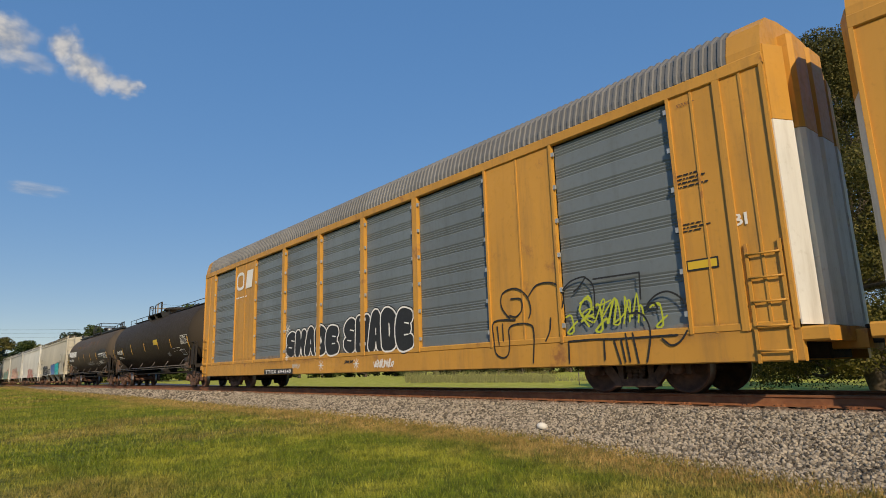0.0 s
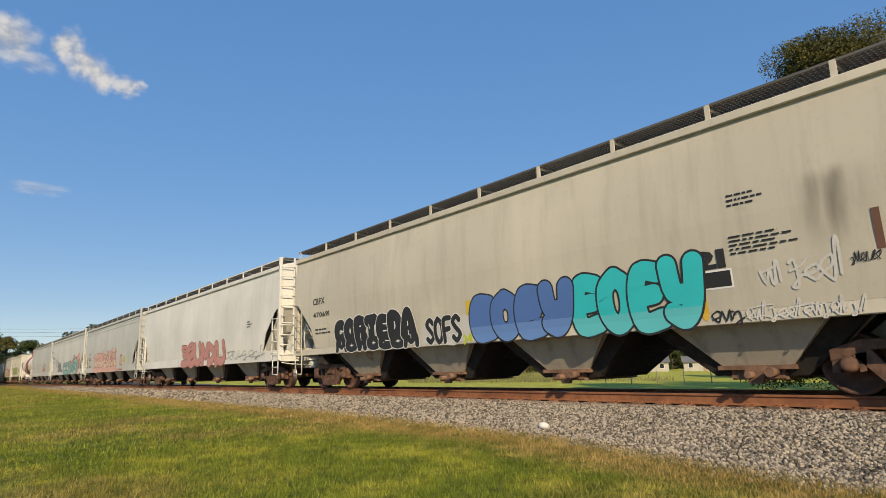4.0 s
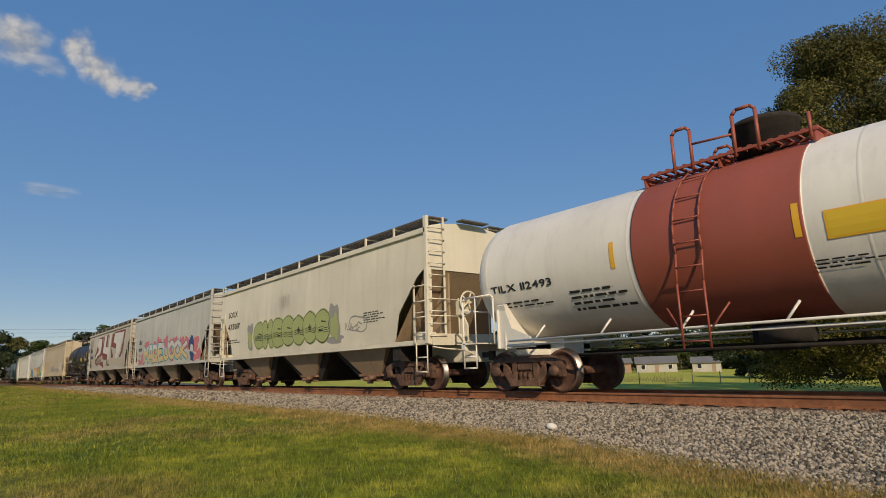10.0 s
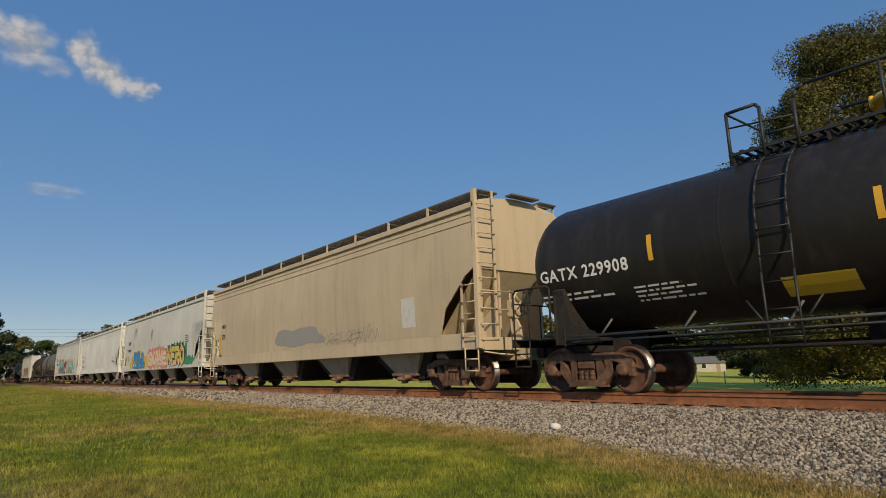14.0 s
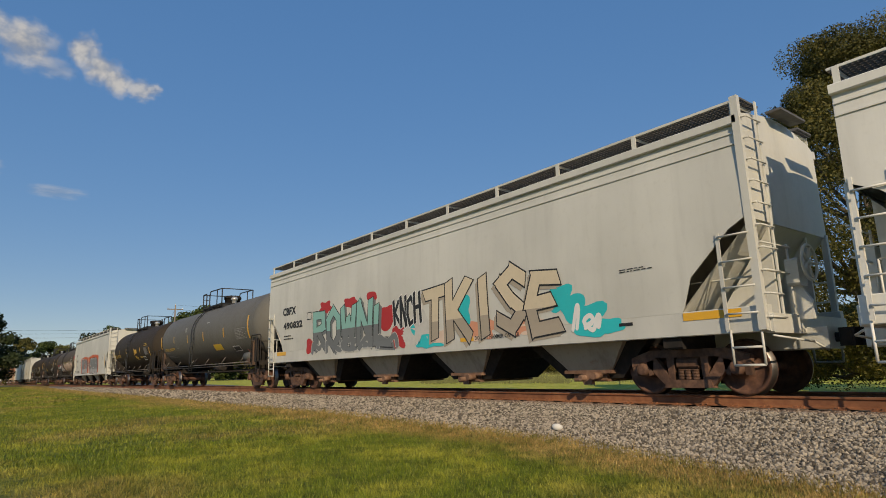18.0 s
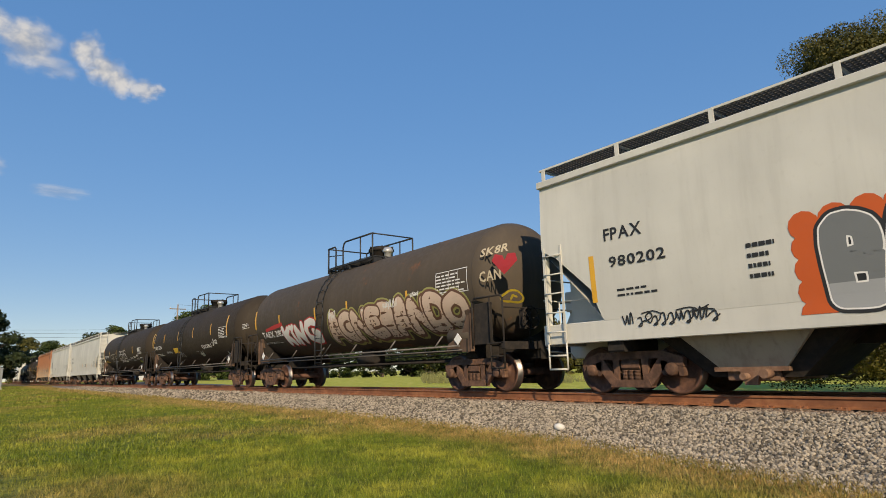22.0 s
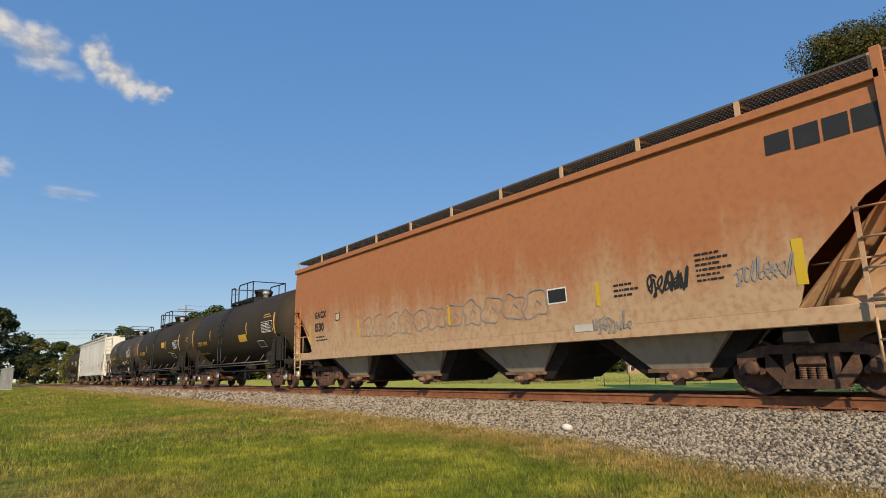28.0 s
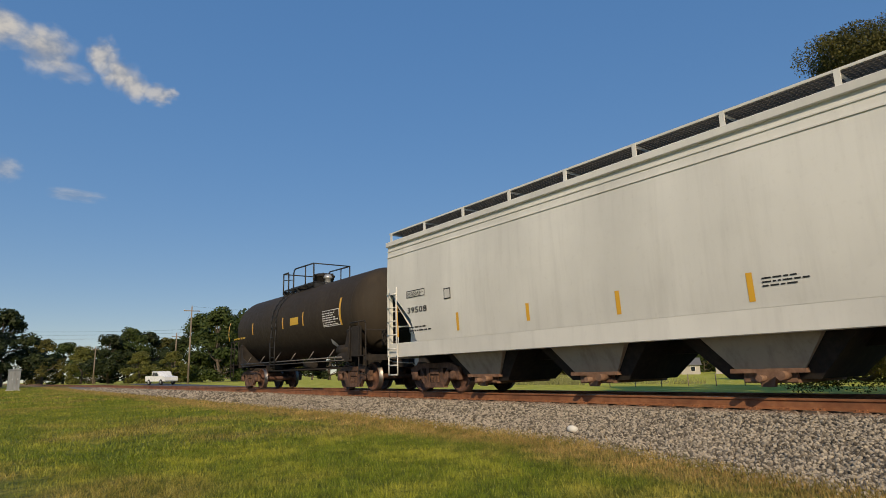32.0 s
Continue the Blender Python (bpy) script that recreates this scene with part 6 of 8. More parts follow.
def piece(key, word, x, z, w, h, fill, line="black", body=.3, halo=.06, rim=None, wide=.1, low=None, split=.35, rings=None, drop=None, sharp=False, grow=0.0, bounce=.03,
          lean=0.0, shine=None, over=1.14, seed=1):
    """A sprayed word of fat overlapping letters. rim: a colour round the whole word; low: a second colour below split; rings: contour lines within;
    drop: (right, up, colour) of a solid side behind the letters."""
    car, surf, _ = TRAIN[key]
    rng, made = random.Random(seed), []
    draw = slab if sharp else stroke
    step = w / len(word)
    for i, ch in enumerate(word):
        bw, bh = step * over, h * (1 + grow * i / len(word)) * (1 + bounce * rng.uniform(-1, 1))
        fat = body * min(bw, bh * .9)
        x0, z0 = x + step * i - (over - 1) * step / 2 + fat / 2, z + fat / 2 + bounce * h * rng.uniform(0, 1)
        lines = [[(x0 + (bw - fat) * a + lean * bh * b, z0 + (bh - fat) * b) for a, b in l] for l in ALPHABET[ch]]
        folds = [[(x0 + (bw - fat) * a + lean * bh * b, z0 + (bh - fat) * b) for a, b in l] for l in CREASES.get(ch, ())] if body >= .44 else []
        made.append(([l if sharp else curve(l, 4) for l in lines], fat, folds))
    if rim:
        lay("graffiti_rim", [p for lines, fat, _ in made for l in lines for p in draw(l, fat + 2 * halo + 2 * wide)], SPRAY[rim], car, surf, .002, spread=.0006)
    if drop:
        dx, dz, ink = drop
        lay("graffiti_side", [p for k in (1, .66, .33) for lines, fat, _ in made for l in lines for p in draw([(a + dx * k, b + dz * k) for a, b in l], fat)], SPRAY[ink], car, surf, .003, spread=.0008)
    for i, (lines, fat, folds) in enumerate(made):
        b = .004 + .0022 * i
        lay("graffiti_outline", [p for l in lines for p in draw(l, fat + 2 * halo)], SPRAY[line], car, surf, b, spread=.0004)
        body_polys = [p for l in lines for p in draw(l, fat)]
        lay("graffiti_letter", body_polys, SPRAY[fill], car, surf, b + .0006, spread=.0004)
        if low:
            lay("graffiti_shade", [q for q in (clip_band(p, -9, z + h * split) for p in body_polys) if q], SPRAY[low], car, surf, b + .0011, spread=.0003)
        if folds:
            lay("graffiti_crease", [p for l in folds for p in draw(l, max(.025, fat * .1))], SPRAY[line], car, surf, b + .0017, spread=.0002)
        if rings:
            lay("graffiti_line", [p for l in lines for p in draw(l, fat * .6)], SPRAY[rings], car, surf, b + .0011, spread=.0002)
            lay("graffiti_letter", [p for l in lines for p in draw(l, fat * .44)], SPRAY[fill], car, surf, b + .0014, spread=.0002)
            lay("graffiti_line", [p for l in lines for p in draw(l, fat * .14)], SPRAY[line], car, surf, b + .0017, spread=.0002)
        if shine:
            l = lines[0]
            m = len(l)
            pts = [(a - fat * .2, c + fat * .18) for a, c in l[m // 5:m // 2 + 1]]
            if len(pts) > 1:
                lay("graffiti_shine", draw(pts, fat * .12), SPRAY[shine], car, surf, b + .0018, spread=.0002)


def scallops(key, ink, x, z, w, h, n, r):
    """A cloud with a scalloped edge behind a piece."""
    car, surf, _ = TRAIN[key]
    polys = [rect(x, z, w, h)]
    spots = [(x + w * i / n, z + h + .12 * math.sin(3.14 * i / n)) for i in range(n + 1)] + [(xx, z + h * k / 4) for xx in (x, x + w) for k in range(4)]
    for cx, cz in spots:
        polys.append([(cx + r * math.cos(a * .524), max(z, cz + r * math.sin(a * .524))) for a in range(12)])
    lay("graffiti_cloud", polys, SPRAY[ink], car, surf, .0012, spread=.0006)


def star(key, x, z, r, ink="white", wide=.025):
    """A sprayed asterisk."""
    car, surf, _ = TRAIN[key]
    lay("graffiti_tag", [p for k in range(4) for p in stroke([(x + r * math.cos(k * .785), z + r * math.sin(k * .785)), (x - r * math.cos(k * .785), z - r * math.sin(k * .785))], wide)], SPRAY[ink], car, surf, .012)


big_piece("taex1", -4.55, 1.72, 3.0, .62, (
    ([[(.02, .92), (.06, .08)], [(.18, .86), (.07, .5), (.2, .06)]], 1.0),
    ([[(.25, .95), (.285, .84), (.33, .98)], [(.275, .6), (.30, .06)]], .8),
    ([[(.375, .04), (.41, .86)], [(.41, .86), (.54, .1)], [(.54, .1), (.61, 1.02)]], 1.0),
    ([[(.95, 1.0), (.86, 1.1), (.74, .98), (.685, .6), (.71, .22), (.82, .04), (.94, .08), (.99, .36), (.87, .5)]], 1.05)), "white", "red")
lay("graffiti_line", stroke([(-6.1, 2.33), (-5.4, 2.42), (-4.5, 2.5)], .12) + stroke([(-5.6, 2.36), (-4.7, 2.42)], .08), SPRAY["red"], TRAIN["taex1"][0], TRAIN["taex1"][1], .006)


def clouds_of(key, ink, spots, seed=4):
    car, surf, _ = TRAIN[key]
    r = random.Random(seed)
    for x, z, rx, rz in spots:
        lay("graffiti_cloud", bubble(x, z, rx, rz, r)[0], SPRAY[ink], car, surf, .0018, spread=.0008)


clouds_of("mbkx", "pink", ((.4, 1.95, .35, .25), (1.9, 2.0, .25, .2), (3.3, 2.05, .4, .25), (4.1, 2.1, .3, .2), (5.0, 2.25, .4, .25), (6.75, 2.3, .4, .35), (6.95, 1.3, .4, .22),
                           (7.8, 1.95, .5, .5), (7.75, 2.7, .3, .2), (8.2, 2.4, .13, .1), (.2, 1.25, .25, .15), (1.55, 1.25, .25, .15), (3.2, 1.3, .3, .2), (4.7, 1.28, .3, .18)))
clouds_of("mbkx", "smoke", ((-4.4, 2.1, .55, .3), (-3.4, 1.95, .5, .35), (-2.7, 1.6, .3, .25)), 7)
big_piece("mbkx", -1.4, 1.13, 9.0, .95, (
    ([[(.155, .8), (.1, .95), (.035, .75), (.03, .3), (.09, .05), (.165, .2)]], 1.0),
    ([[(.335, .92), (.27, .95), (.215, .72), (.28, .52), (.215, .36), (.23, .08), (.335, .06)]], 1.0),
    ([[(.395, .03), (.40, .6), (.395, .95), (.46, 1.02), (.525, .78), (.50, .52), (.42, .46)], [(.44, .45), (.5, .04)]], 1.0),
    ([[(.565, .03), (.60, .5), (.655, 1.05), (.69, .6), (.735, .03)], [(.585, .3), (.65, .42), (.715, .36)]], 1.0),
    ([[(.88, 1.2), (.80, 1.14), (.755, .86), (.80, .62), (.88, .56), (.905, .32), (.86, .1), (.765, .1)], [(.85, .6), (.905, .9), (.96, .92), (1.0, .6)]], 1.2)), "mint", "black", .33, .1, "black")

# the painted mark, as a plain ring and a slab
lay("painted_mark", stroke(curve([(-9.0 + 1.75 * a, 4.12 + .72 * b) for a, b in ((.42, .5), (.4, .85), (.22, .95), (.05, .85), (.02, .5), (.05, .15), (.22, .05), (.4, .15), (.42, .5))]), .13), SPRAY["white"], TRAIN["rack1"][0], TRAIN["rack1"][1], .008)
lay("painted_mark", [[(-8.05, 4.1), (-7.4, 4.1), (-7.25, 4.85), (-7.9, 4.85)]], SPRAY["white"], TRAIN["rack1"][0], TRAIN["rack1"][1], .008)
P("rack1", 11.47, 2.08, 0.50, 0.13, "yellow", "black")
B("rack1", 11.44, 3.51, 0.58, 0.28, 4)
B("rack1", 11.31, 2.73, 0.72, 0.18, 3)
B("rack1", 11.58, 4.97, 0.38, 0.07, 3, "brown")
W("rack1", "B1", 12.30, 2.67, 0.27, 0.19, "white")
W("ppnx", "PPNX 1108", -7.65, 2.17, 1.50, 0.24, "white")
B("ppnx", -7.68, 1.86, 1.60, 0.18, 2, "white")
S("ppnx", (-3.61, 2.07, 0.61), (-0.35, 2.11, 0.49), (2.62, 2.13, 0.43))
S("ppnx", (5.07, 2.11, 0.46))
S("ppnx", (8.07, 1.70, 0.88), wide=.14)
S("ppnx", (-8.74, 1.71, 0.85), (-6.04, 2.09, 0.46))
P("ppnx", 1.75, 2.40, 0.84, 0.29, "yellow")
B("ppnx", 1.8, 2.44, .7, .16, 3, "olive")
grid_block("ppnx", 6.89, 2.22, 1.19, 0.43)
W("ppnx", "ANHYDROUS AMMONIA", 5.20, 2.04, 1.29, 0.04, "white")
W("ppnx", "INHALATION HAZARD", 5.17, 1.89, 1.33, 0.03, "white")
P("ppnx", 6.42, 1.71, 0.60, 0.23, "black", "white")
T("ppnx", 3.82, 1.67, 0.56, 0.23, 3, "chalk", .02, 3)
D("ppnx", 7.19, 1.44, 0.34)
P("prox", -8.06, 2.64, 0.53, 0.44, "white", None, "emblem")
P("prox", -7.37, 2.60, 0.47, 0.46, "white", None, "emblem")
P("prox", -6.77, 2.58, 0.46, 0.46, "white", None, "emblem")
P("prox", -6.18, 2.57, 0.50, 0.47, "white", None, "emblem")
P("prox", -5.57, 2.55, 0.48, 0.48, "white", None, "emblem")
P("prox", -5.00, 2.56, 0.47, 0.47, "white", None, "emblem")
W("prox", "PROX 29905", -8.16, 2.20, 1.94, 0.20, "white")
B("prox", -8.49, 1.57, 2.15, 0.32, 3, "white")
S("prox", (-9.25, 1.72, 0.92), wide=.14)
S("prox", (8.12, 1.72, 0.85), wide=.14)
C("prox", 4.80, 2.02, 3.18, 0.79, "black", 4)
P("prox", 5.13, 2.42, 1.73, 0.08, "white")
W("prox", "INHALATION HAZARD", 5.13, 2.26, 1.66, 0.07, "white")
grid_block("prox", 6.90, 2.11, 1.18, 0.40)
P("prox", 5.83, 1.78, 0.56, 0.19, "black", "white")
P("prox", 4.64, 1.74, 1.06, 0.22, "chalk")
T("prox", -0.29, 1.70, 2.83, 0.32, 6, "chalk", .03, 5)
T("prox", 2.91, 1.59, 1.46, 0.33, 3, "chalk", .03, 6)
B("prox", 9.17, 2.75, 0.75, -0.02, 1, "white")
D("prox", 6.63, 1.42, 0.41)
W("cbfx4", "CBFX", -8.18, 2.77, 0.82, 0.20)
W("cbfx4", "470691", -8.17, 2.35, 1.12, 0.15)
B("cbfx4", -8.08, 1.79, 1.14, 0.24, 2)
T("cbfx4", -0.67, 1.13, 0.32, 0.35, 2, "lime", .05, 2)
W("cbfx4", "21", 5.32, 2.04, 0.53, 0.27, "black", .05)
P("cbfx4", 5.41, 1.72, 0.44, 0.25, "black", "white")
B("cbfx4", 5.94, 2.97, 0.63, 0.24, 3)
B("cbfx4", 5.90, 2.20, 1.06, 0.33, 5)
T("cbfx4", 6.3, 1.6, 1.2, 0.55, 4, "chalk", .05, 4)
C("cbfx4", 2.55, 1.25, .18, .9, "gold", 3, 1)
C("cbfx4", 5.2, 1.3, .2, .9, "gold", 5, 1)
T("cbfx4", 5.99, 1.13, 1.64, 0.29, 9, "chalk", .03, 7)
T("cbfx4", 5.43, 1.13, 0.56, 0.31, 2, "black", .03, 9)
S("cbfx4", (7.89, 1.97, 0.56), ink="brown")
T("cbfx4", 7.51, 1.81, 0.36, 0.20, 4, "black", .015, 9)
G("white5", -2.03, 1.06, 6.27, 0.95, 6, "rose", "maroon", None, 7, None, None, .03)
T("white5", 3.42, 1.15, 5.25, 0.46, 6, "smoke", .03, 3)
B("white5", 6.79, 2.43, 0.57, 0.30, 3)
W("utcx", "UTCX", -7.32, 2.41, 0.68, 0.19)
W("utcx", "51439", -7.32, 2.00, 0.77, 0.20)
B("utcx", -7.26, 1.43, 0.86, 0.21, 2)
P("utcx", -5.89, 2.01, 0.32, 0.22, "chalk", "black")
S("utcx", (-7.81, 1.32, 0.99), wide=.14)
S("utcx", (2.92, 1.34, 0.49), (5.67, 1.37, 0.45))
O("utcx", 4.07, 1.35, 0.83, 0.76, 1, "orange", .06, 3)
P("utcx", 4.15, 1.55, 0.62, 0.03, "orange")
P("utcx", 4.26, 2.04, 0.59, 0.05, "orange")
T("utcx", 3.23, 1.06, 1.71, 0.15, 8, "orange", .035, 8)
C("utcx", 5.20, 1.59, 0.43, 0.41, "lime", 3, 2)
W("mbkx", "MBKX", -8.20, 2.70, 0.85, 0.17)
W("mbkx", "175017", -8.22, 2.22, 1.00, 0.17)
B("mbkx", -8.17, 1.71, 0.89, 0.20, 2)
piece("mbkx", "CNS", -6.2, 2.1, .85, .5, "black", "black", .14, .004, over=1.0, bounce=.12, sharp=True)
T("mbkx", -6.1, 1.75, .8, .4, 3, "black", .025, 3)
piece("mbkx", "KDOL", -4.9, 1.3, 2.5, .75, "ash", "black", .16, .05, over=1.0, bounce=.14, sharp=True, drop=(.06, -.04, "black"))
T("mbkx", -2.6, 1.3, .55, .3, 2, "black", .06, 5)
B("mbkx", 4.90, 2.43, 1.10, 0.35, 5)
P("mbkx", 8.30, 1.03, 0.90, 0.10, "stripe")
P("mbkx", -9.51, 1.01, 0.90, 0.09, "stripe")
P("mbkx", -6.05, 1.10, 0.45, 0.09, "stripe")
P("mbkx", -3.41, 1.09, 0.58, 0.08, "stripe")
T("mbkx", -9.71, 3.37, 0.69, 0.33, 8, "black", .02, 7)
T("mbkx", -9.36, 2.84, 0.85, 0.27, 6, "black", .025, 8)
W("fpax9", "FPAX", -8.01, 2.51, 0.86, 0.21)
W("fpax9", "950406", -7.98, 2.01, 1.05, 0.21)
B("fpax9", -7.98, 1.47, 1.14, 0.21, 2)
P("fpax9", -6.77, 2.25, 0.29, 0.22, "chalk", "black")
S("fpax9", (-8.07, 1.40, 0.94), wide=.14)
S("fpax9", (-5.28, 1.43, 0.46), (-2.26, 1.40, 0.44), (0.02, 1.39, 0.43))
S("fpax9", (2.25, 1.37, 0.46))
S("fpax9", (8.01, 1.43, 0.94), (5.21, 1.44, 0.43))
C("fpax9", 2.6, 1.5, 2.3, .5, "shell", 4, 5)
piece("fpax9", "MLSTF", 2.4, 1.5, 1.35, .62, "red", "maroon", .07, .006, over=1.05, bounce=.2, sharp=True, lean=.05)
piece("fpax9", "TSEM", 3.75, 1.55, 1.2, .72, "red", "maroon", .08, .006, over=1.1, bounce=.2, sharp=True, lean=.08, seed=5)
T("fpax9", 2.5, 1.45, 2.4, .35, 6, "maroon", .016, 4)
P("fpax9", -0.04, 1.15, 0.23, 0.10, "leaf")
W("tilx", "TILX 112493", -5.67, 2.25, 1.88, 0.15)
B("tilx", -5.47, 1.89, 1.74, 0.16, 2)
P("tilx", 1.45, 2.28, 0.77, 0.36, "yellow", "stripe")
B("tilx", 2.51, 2.03, 1.25, 0.18, 2)
grid_block("tilx", 3.83, 2.24, 1.14, 0.45, "smoke")
S("tilx", (5.09, 2.16, 0.98), wide=.12)
S("tilx", (2.71, 2.35, 0.40), (1.05, 2.35, 0.52), (-2.25, 2.36, 0.51))
B("tilx", -3.44, 1.67, 1.52, 0.46, 4)
B("tilx", 1.17, 1.86, 1.03, 0.16, 3)
W("soxx", "SOXX", -6.91, 3.07, 1.13, 0.24)
W("soxx", "475017", -6.91, 2.54, 1.45, 0.23)
B("soxx", -6.76, 1.93, 1.46, 0.20, 2)
T("soxx", 3.68, 1.83, 0.89, 0.24, 2, "smoke", .03, 5)
B("soxx", 4.79, 1.99, 1.23, 0.35, 5)
W("crdx", "CRDX", -6.42, 2.71, 0.88, 0.22)
W("crdx", "12799", -6.39, 2.23, 0.89, 0.21)
B("crdx", -6.37, 1.94, 0.83, 0.10, 2)
S("crdx", (6.79, 1.68, 0.84), wide=.12)
W("furx8", "FURX", -7.26, 2.87, 0.99, 0.26, "black", .05)
W("furx8", "844163", -7.24, 2.27, 1.43, 0.27, "black", .05)
B("furx8", -7.21, 1.84, 1.06, 0.20, 2)
T("furx8", -7.37, 1.59, 1.43, 0.19, 9, "smoke", .02, 4)
S("furx8", (-4.62, 1.41, 0.65), (-1.69, 1.37, 0.67))
W("gatx2", "GATX 229908", -5.94, 2.32, 2.24, 0.24, "white")
B("gatx2", -6.02, 1.90, 2.05, 0.20, 2, "white")
S("gatx2", (-3.23, 2.41, 0.48), (0.36, 2.43, 0.46), (2.85, 2.39, 0.47))
S("gatx2", (5.41, 2.20, 0.94), wide=.13)
P("gatx2", -1.17, 1.54, 1.03, 0.29, "yellow")
P("gatx2", 1.96, 2.30, 0.84, 0.28, "gold", "stripe")
grid_block("gatx2", 4.13, 2.21, 1.20, 0.51)
B("gatx2", 0.37, 1.70, 1.30, 0.33, 5, "white")
B("gatx2", 1.84, 1.86, 2.21, 0.16, 3, "white")
W("gatx2", "FRA AIP", 2.76, 2.27, 0.55, 0.07, "white")
B("gatx2", -3.75, 1.72, 1.39, 0.32, 4, "white")
W("mblx", "MBLX", -8.22, 2.69, 0.52, 0.17)
W("mblx", "535", -8.24, 2.20, 0.46, 0.20)
C("mblx", -9.34, 2.21, 0.98, 1.00, "cream", 4, 2)
S("mblx", (-8.56, 1.47, 0.96), wide=.2)
C("mblx", -1.69, 1.50, 3.17, 0.67, "smoke", 6, 2)
T("mblx", 1.83, 1.39, 3.67, 0.69, 6, "smoke", .03, 8)
P("mblx", 6.65, 1.70, 0.65, 0.81, "chalk")
W("xomx", "XOMX", -7.85, 2.83, 0.89, 0.22)
W("xomx", "710011", -7.87, 2.35, 1.03, 0.19)
B("xomx", -7.85, 1.74, 0.54, 0.33, 3)
P("xomx", -6.30, 2.61, 0.27, 0.19, "chalk", "black")
S("xomx", (-8.24, 1.63, 0.94), ink="salmon", wide=.12)
S("xomx", (8.01, 1.67, 0.93))
B("xomx", 6.57, 2.39, 0.68, 0.43, 4)
W("ecux", "ECUX", -8.09, 2.58, 0.81, 0.22)
W("ecux", "880757", -8.12, 2.10, 1.11, 0.23)
B("ecux", -8.03, 1.64, 1.21, 0.20, 2)
P("ecux", -6.50, 2.41, 0.26, 0.20, "chalk", "black")
S("ecux", (-5.55, 1.49, 0.49), (-2.91, 1.44, 0.50), (-0.09, 1.45, 0.49))
S("ecux", (-8.44, 1.56, 0.90), wide=.12)
W("ecux", "DO NOT STEAM CLEAN CAR", -0.67, 2.01, 0.96, 0.03)
B("ecux", 6.74, 1.84, 0.80, 0.40, 4)
T("ecux", 7.50, 1.6, 0.42, 0.45, 2, "black", .03, 3)
S("ecux", (8.23, 1.65, 0.78))
W("cbfx8", "CBFX", -8.19, 2.77, 1.15, 0.26, "black", .05)
W("cbfx8", "490832", -8.14, 2.25, 1.67, 0.22, "black", .05)
B("cbfx8", -8.15, 1.84, 0.94, 0.22, 2)
P("cbfx8", -6.10, 2.47, 0.30, 0.21, "chalk", "black")
B("cbfx8", 7.14, 2.25, 0.79, 0.08, 2)
P("cbfx8", 7.0, 1.26, 0.3, 0.06, "black")
P("cbfx8", 8.3, 1.26, 1.0, .13, "stripe")
P("cbfx8", -8.84, 1.26, 0.83, 0.14, "stripe")
W("utlx2", "UTLX 205074", -7.19, 2.11, 2.22, 0.15, "gold")
S("utlx2", (-7.77, 2.16, 0.89), wide=.14)
S("utlx2", (-4.90, 2.51, 0.41), (-2.21, 2.41, 0.41), (0.62, 2.37, 0.46), (3.76, 2.37, 0.47))
S("utlx2", (6.96, 2.15, 1.01), wide=.14)
P("utlx2", 1.90, 1.85, 1.12, 0.23, "yellow", "stripe")
grid_block("utlx2", 5.34, 2.19, 1.30, 0.47, "smoke")
P("utlx2", 4.43, 1.71, 0.80, 0.18, "black", "white")
B("utlx2", 0.93, 3.26, 0.69, 0.06, 1, "white")
lay("stencil_frame", stroke([(-4.5, 2.2), (-4.12, 2.2), (-4.12, 2.46), (-4.5, 2.46), (-4.5, 2.2)], .018), SPRAY["smoke"], TRAIN["utlx2"][0], TRAIN["utlx2"][1], .006)
B("utlx2", -7.1, 1.98, 1.0, .05, 1, "smoke")
B("utlx2", -6.9, 1.72, 2.1, .16, 2, "smoke")
B("utlx2", -2.73, 3.03, 0.37, 0.26, 4, "chalk")
D("utlx2", 5.96, 1.53, 0.44, "pink")
W("utlx6", "UTLX 664725", -6.40, 2.19, 2.12, 0.21, "gold")
B("utlx6", -5.6, 1.78, 1.7, .16, 2, "smoke")
B("utlx6", -3.2, 1.98, .7, .13, 2, "smoke")
B("utlx6", -6.35, 2.42, .75, .06, 1, "gold")
S("utlx6", (-6.68, 1.78, 0.89), wide=.14)
S("utlx6", (-4.16, 2.19, 0.54), (-1.87, 2.25, 0.50), (0.77, 2.21, 0.48), (2.64, 2.26, 0.45))
S("utlx6", (5.31, 1.78, 0.83), wide=.12)
B("utlx6", 3.9, 2.75, 1.0, 0.2, 2, "gold")
grid_block("utlx6", 3.85, 2.15, 1.15, .5, "smoke")
P("utlx6", .95, 2.35, .6, .22, "gold", "stripe")
B("utlx6", .9, 1.85, .95, .34, 4, "gold")
B("utlx6", 2.3, 1.98, 1.0, .12, 2, "gold")
D("utlx6", 4.03, 1.58, 0.38)
P("utlx6", 3.16, 1.83, 0.74, 0.19, "black", "white")
W("fpax2", "FPAX", -8.13, 2.92, 0.86, 0.23)
W("fpax2", "980202", -8.06, 2.40, 1.23, 0.19)
B("fpax2", -7.95, 1.82, 0.96, 0.20, 2)
S("fpax2", (-8.48, 1.76, 0.92), wide=.12)
B("fpax2", -0.72, 1.83, 0.85, 0.41, 5)
T("fpax2", -7.90, 1.25, 1.88, 0.29, 8, "black", .03, 3)
B("fpax2", -5.47, 1.83, 0.50, 0.65, 4, "black", 5)
S("fpax2", (8.30, 1.72, 0.95), wide=.14)
B("fpax2", 7.08, 2.27, 0.69, 0.25, 3, "smoke")
W("taex1", "TAEX 2182", -6.61, 2.05, 2.10, 0.22, "white")
B("taex1", -6.77, 1.80, 2.00, 0.08, 2, "chalk")
